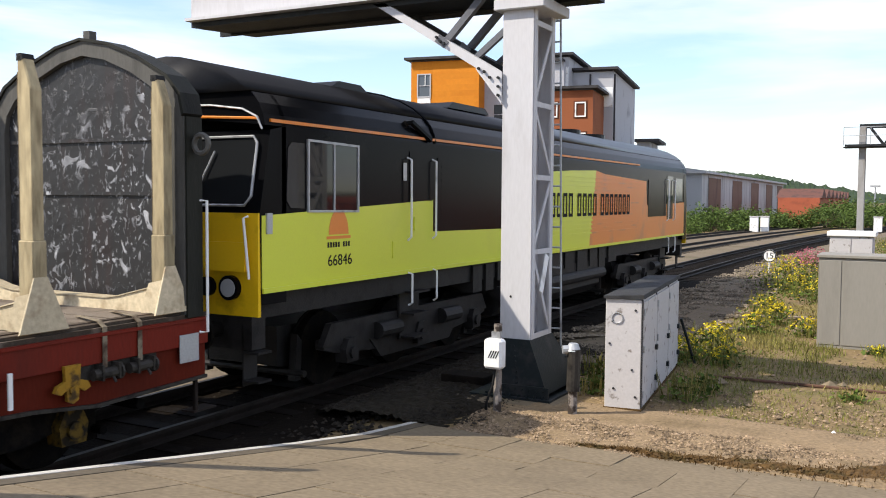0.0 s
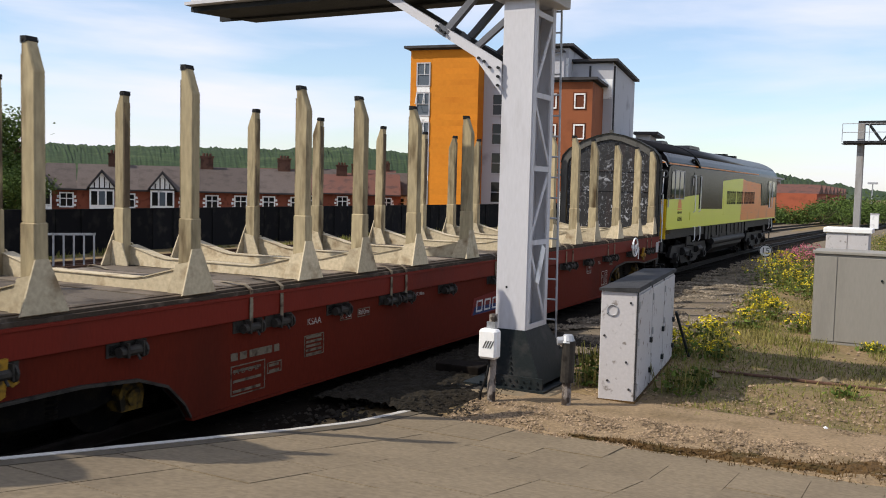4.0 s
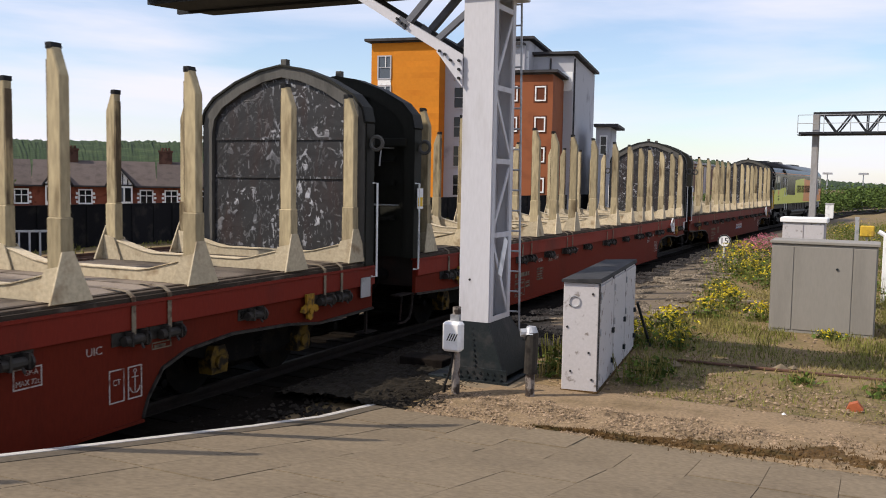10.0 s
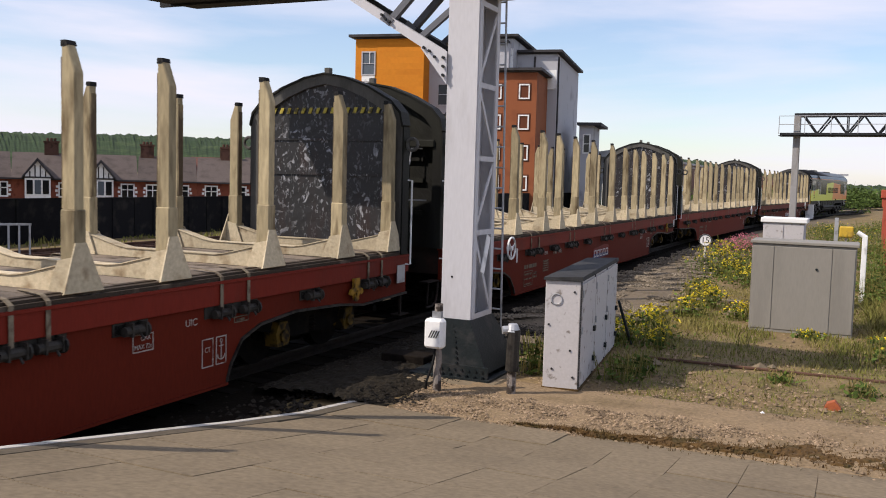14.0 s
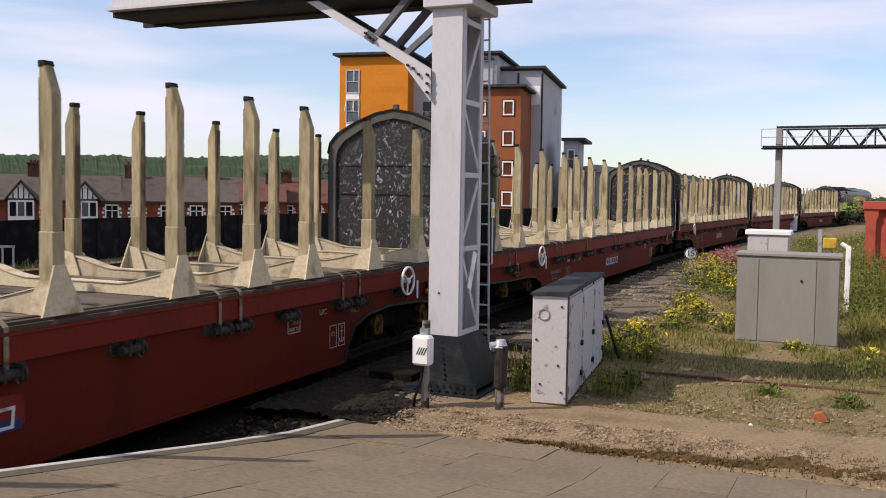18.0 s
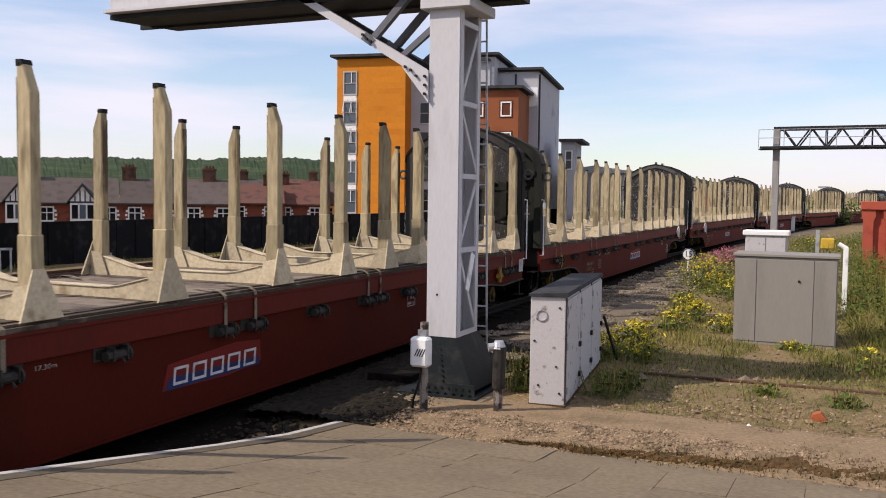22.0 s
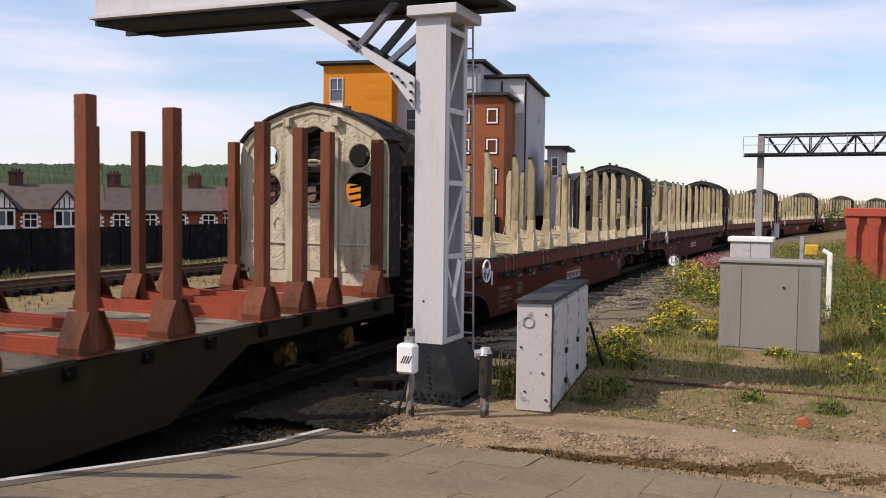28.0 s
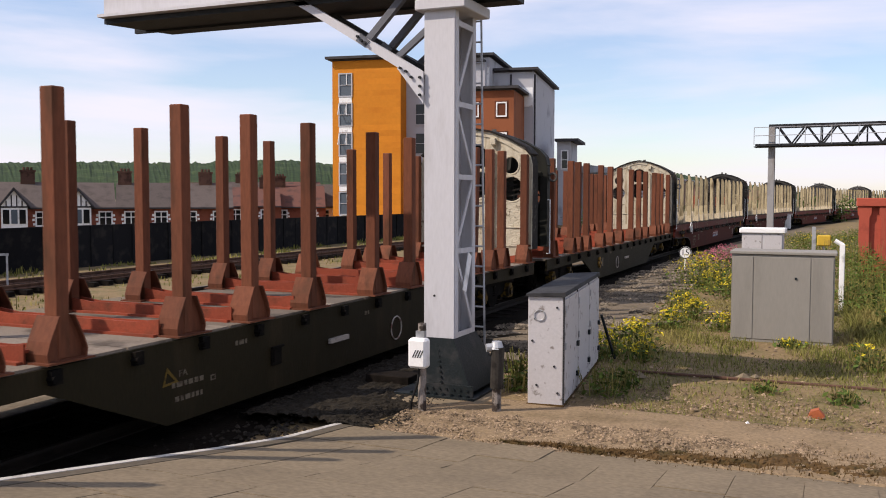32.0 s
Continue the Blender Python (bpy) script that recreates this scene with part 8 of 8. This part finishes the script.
# ---- trees and bushes
def tree(x, y, high, wide, seed, label, base=None, clumps=60, mat="tree_leaf"):
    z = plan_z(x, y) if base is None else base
    c = thing("tree", label, "tree", "", at=(x, y, z))
    rnd = random.Random(seed)
    tips = []

    def wood(bm):
        rod(bm, (0, 0, -0.2), (0.1, 0, high * 0.45), 0.03 * high, 8, 0.018 * high)
        for i in range(9):
            a, h = i * 2.4, high * (0.25 + 0.06 * i)
            e = Vector((math.cos(a) * wide * rnd.uniform(0.3, 0.5), math.sin(a) * wide * rnd.uniform(0.3, 0.5), h + high * rnd.uniform(0.1, 0.3)))
            rod(bm, (0.05, 0, h), e, 0.011 * high, 6, 0.004 * high)
            tips.append(e)

    def crown(bm):
        for i in range(clumps):
            e = rnd.choice(tips)
            a, ph = rnd.uniform(0, 6.28), rnd.uniform(-0.5, 1.5)
            o = Vector((math.cos(a) * math.cos(ph) * wide * 0.32, math.sin(a) * math.cos(ph) * wide * 0.32, math.sin(ph) * high * 0.18))
            m = e * 0.8 + Vector((0, 0, high * 0.08)) + o * rnd.uniform(0.4, 1.1)
            for _ in range(130):
                q = Vector((rnd.gauss(0, 1), rnd.gauss(0, 1), rnd.gauss(0, 0.8))) * wide * 0.075
                leaf(bm, m + q, rnd.uniform(0.07, 0.17) * wide / 6, rnd)
    part("trunk", f"trunk {seed}", wood, "bark", c)
    part("crown", f"crown {seed}", crown, mat, c)
    return c


for i, (az, d, h, w) in enumerate(((55.4, 66, 9.0, 7.0), (58.0, 64, 9.2, 8.0), (54.0, 60, 6.3, 4.4))):
    x, y = along_view(az, d)
    tree(x, y, h, w, 40 + i, "dark leafy roadside tree in full leaf", -3.0, 110)


def bush(x, y, wide, high, seed, base=None):
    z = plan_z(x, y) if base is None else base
    c = thing("bush", "dense green lineside bush", "bush", "bushes beside the line", at=(x, y, z))

    def wood(bm):
        rnd = random.Random(seed)
        for i in range(7):
            a = i * 0.9
            rod(bm, (0, 0, -0.1), (math.cos(a) * wide * 0.3, math.sin(a) * wide * 0.3, high * rnd.uniform(0.5, 0.8)), 0.04, 5, 0.015)

    def crown(bm):
        rnd = random.Random(seed + 1)
        for _ in range(26):
            m = Vector((rnd.gauss(0, wide / 3.2), rnd.gauss(0, wide / 3.2), high * rnd.uniform(0.1, 0.72)))
            for _ in range(130):
                leaf(bm, m + Vector((rnd.gauss(0, 1), rnd.gauss(0, 1), rnd.gauss(0, 0.8))) * wide * 0.085, rnd.uniform(0.05, 0.11) * max(wide / 3.4, 0.6), rnd)
    part("branches", f"bush wood {seed}", wood, "bark", c)
    part("foliage", f"bush leaves {seed}", crown, "tree_leaf", c)


for i, (az, d, w, h) in enumerate(((11.6, 88, 6, 2.4), (10.2, 92, 5, 2.2), (8.9, 98, 6, 2.0), (7.3, 100, 4, 1.6), (12.8, 82, 4, 1.6), (5.2, 98, 5, 2.0), (4.2, 104, 6, 2.4), (3.2, 110, 7, 2.6), (2.2, 120, 8, 2.7), (1.0, 150, 8, 2.7), (-0.2, 165, 9, 2.8), (-1.4, 165, 9, 2.8), (-2.6, 170, 9, 2.9), (-4, 170, 9, 2.9), (-5.5, 170, 9, 2.9))):
    x, y = along_view(az, d)
    bush(x, y, w, h, 500 + 2 * i)


# ---- far clutter: cabinets, posts
def clutter():
    for i, (az, d, h) in enumerate(((9.1, 84, 1.3), (8.5, 85, 1.3), (2.4, 90, 1.4))):
        x, y = along_view(az, d)
        c = thing("equipment_cabinet", "small white trackside cabinet seen across the tracks", "cabinet", "small white cabinets", at=(x, y, -0.2))
        part("body", "tiny cabinet body", lambda bm: box(bm, -0.35, 0.35, -0.2, 0.2, 0, 1.3), "white", c, bevel=0.02)
        part("lid", "tiny cabinet lid", lambda bm: box(bm, -0.4, 0.4, -0.25, 0.25, 1.3, 1.38), "cabinet", c)
    for i, (az, d) in enumerate(((2.6, 150), (0.7, 150))):
        x, y = along_view(az, d)
        c = thing("lighting_mast", "tall thin grey yard lighting mast", "mast", "yard masts", at=(x, y, -0.2))
        part("mast", "yard mast", lambda bm: rod(bm, (0, 0, 0), (0, 0, 4.9), 0.13, 8, 0.08), "steel", c)
        part("head", "yard mast head", lambda bm: box(bm, -0.7, 0.7, -0.3, 0.3, 4.8, 5.1), "steel", c)
    x, y = along_view(0.9, 38)
    c = thing("marker_post", "short grey trackside marker post", "post", at=(x, y, 0))
    part("shaft", "marker shaft", lambda bm: box(bm, -0.07, 0.07, -0.05, 0.05, -0.1, 1.5), "steel", c)
    x, y = along_view(50.3, 31)
    d = thing("pallet_stack", "stack of grey steel frames against the fence", "frames", at=(x, y, -0.2), turn=50)
    for i in range(6):
        part("upright", "frame upright", lambda bm: box(bm, -0.03, 0.03, -0.03, 0.03, 0, 1.05), "steel", d, (-0.8 + i * 0.3, 0, 0))
    part("crossbar", "frame bar", lambda bm: box(bm, -0.85, 0.75, -0.03, 0.03, 0.98, 1.05), "steel", d)


clutter()


# ---- paving of the platform, and its white edge
def paving():
    ob = bpy.data.objects["platform"]
    sx, sy = 0.64, 0.94

    def slab(bm):
        box(bm, -sx / 2 + 0.003, sx / 2 - 0.003, -sy / 2 + 0.003, sy / 2 - 0.003, -0.06, 0)
    rnd = random.Random(77)
    for i in range(15):
        x = EDGE_X + 0.21 + sx / 2 + i * sx
        y = 0.35 + rnd.uniform(-0.4, 0.4)
        while y < RAMP_END + 0.2 - sy / 2:
            fall = math.atan((ramp_z(y + 0.2) - ramp_z(y - 0.2)) / 0.4)
            s = part("slab", "paving slab", slab, "slab", ob, (x, y, ramp_z(y) + rnd.uniform(-0.003, 0.003)))
            s.rotation_euler = (fall, rnd.uniform(-0.003, 0.003), 0)
            y += sy
    y = -1.0
    k = 0
    while y < RAMP_END - 0.1:
        end = min(y + 1.18, RAMP_END)
        def stone_(bm, a=y, b=end):
            prism(bm, [(a + 0.004, ramp_z(a) - 0.2), (a + 0.004, ramp_z(a) + 0.008), (b - 0.004, ramp_z(b) + 0.008), (b - 0.004, ramp_z(b) - 0.2)], "x", EDGE_X - 0.04, EDGE_X + 0.04)
        part("edge_stone", f"edge {k}", stone_, "coping", ob)

        # strip beside the white edge, coloured with the passing wagons' shadow
        def kerb(bm, a=y, b=end):
            prism(bm, [(a + 0.003, ramp_z(a) - 0.2), (a + 0.003, ramp_z(a) + 0.004), (b - 0.003, ramp_z(b) + 0.004), (b - 0.003, ramp_z(b) - 0.2)], "x", EDGE_X + 0.044, EDGE_X + 0.2)
        part("edging_slab", f"edging {k}", kerb, "edging", ob)
        y, k = end, k + 1


paving()


def soil_edge(x):
    near = RAMP_END - 0.03 + 0.13 * max(0, x + 1.5) + 0.06 * noise.noise((x * 2.3, 4, 1))
    return near, (0.05 + 0.75 * min(1.0, max(0, (x + 3.2) / 3.0))) * (0.85 + 0.5 * noise.noise((x * 1.6, 0, 5)) + 0.25 * noise.noise((x * 6, 0, 2)))


def build_soil(bm):
    rnd = random.Random(31)
    nx, ny = 240, 12
    rows = []
    for i in range(nx + 1):
        x = -3.4 + 9 * i / nx
        near, w = soil_edge(x)
        rows.append([bm.verts.new((x, near + w * k / ny + rnd.uniform(-0.03, 0.03), GROUND + 0.006 + 0.035 * math.sin(math.pi * k / ny) + 0.03 * noise.noise((x * 5, k * 0.6, 3)) + rnd.uniform(0, 0.016) - (0.03 if k in (0, ny) else 0))) for k in range(ny + 1)])
    for a, b in zip(rows, rows[1:]):
        for i in range(ny):
            bm.faces.new((a[i], b[i], b[i + 1], a[i + 1]))
    for _ in range(2600):  # loose clods along both edges
        x = rnd.uniform(-3.6, 5.0)
        near, w = soil_edge(x)
        y, r = near + rnd.gauss(0.6, 0.5) * (w + 0.06), rnd.uniform(0.008, 0.026)
        top = bm.verts.new((x + rnd.uniform(-r, r) * 0.4, y, GROUND + 0.012 + r))
        foot = [bm.verts.new((x + r * math.cos(a * 1.5708 + r * 90), y + r * math.sin(a * 1.5708 + r * 90), GROUND - 0.004)) for a in range(4)]
        for a in range(4):
            bm.faces.new((foot[a], foot[(a + 1) % 4], top))
    for _ in range(5200):
        x = rnd.uniform(-3.3, 5.0)
        near, w = soil_edge(x)
        blade(bm, x, near + rnd.gauss(0.5, 0.33) * w, GROUND + 0.03, rnd.uniform(0.015, 0.05), 0.006, rnd.uniform(0, 0.05), rnd.uniform(0, 6.28))


setting("soil_strip", "soil strip", build_soil, "moss", "brown moss and soil along the platform's end", kind="stuff")


# ---- the yard is scaled about the camera's eye: lower ground, same view
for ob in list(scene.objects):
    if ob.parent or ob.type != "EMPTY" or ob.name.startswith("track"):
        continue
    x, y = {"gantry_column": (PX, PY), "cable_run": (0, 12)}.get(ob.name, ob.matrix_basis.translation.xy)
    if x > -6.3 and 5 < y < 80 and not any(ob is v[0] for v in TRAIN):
        k = eye_scale(x, y)
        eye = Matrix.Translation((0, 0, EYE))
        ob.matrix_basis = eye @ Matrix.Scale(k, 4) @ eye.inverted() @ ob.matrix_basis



# ---- motion
def bird(at):
    b = thing("bird", "small dark bird in gliding flight under the sky", "bird", "birds crossing the sky", at=at)
    part("body", "bird body", lambda bm: (rod(bm, (0, -0.16, 0), (0, 0, 0.01), 0.02, 8, 0.05), rod(bm, (0, 0, 0.01), (0, 0.15, 0.02), 0.05, 8, 0.018)), "soot", b, smooth=True)
    for k in (-1, 1):
        part("wing", f"bird wing {k}", lambda bm: prism(bm, [(0.03 * k, 0.0), (0.2 * k, 0.09), (0.36 * k, 0.17), (0.36 * k, 0.185), (0.2 * k, 0.11), (0.03 * k, 0.03)], "y", -0.06, 0.06), "soot", b)
    return b


BIRDS = [(bird((-37.2, 61.0, 38.6)), [(0, -37.2, 61.0, 38.6), (3.5, -34.0, 68.8, 25.4), (4.5, -29.2, 73.0, 18.6), (5.5, -20.9, 76.5, 13.5), (5.8, -17.7, 77.3, 13.0),
                                   (6.1, -14.8, 78.0, 12.2), (6.4, -12.4, 78.5, 11.6), (6.7, -10.6, 78.9, 10.6), (8, 0.5, 79.9, 8.6), (10, 16.9, 79.0, 9.0), (32, 190, 60, 20)]),
         (bird((-34.7, 62.1, 39.2)), [(0, -34.7, 62.1, 39.2), (3.5, -32.1, 69.5, 25.7), (4.5, -27.4, 73.6, 17.7), (5.5, -18.7, 77.3, 11.7), (5.8, -15.6, 78.0, 10.8),
                                      (6.1, -12.6, 78.7, 10.1), (6.4, -9.1, 79.2, 9.6), (6.7, -6.2, 79.5, 8.6), (8, 5.2, 79.8, 8.2), (10, 21.1, 77.7, 9.1), (32, 200, 50, 22)])]


def motions():
    for b, rows in BIRDS:
        walk(b, [(t, pose(x, y, z, 0, 12, -80)) for t, x, y, z in rows])
    times = [i * 0.5 for i in range(65)]
    for ob, front, length in TRAIN:
        walk(ob, [(t, vehicle_pose(front, length, t)) for t in times])


motions()
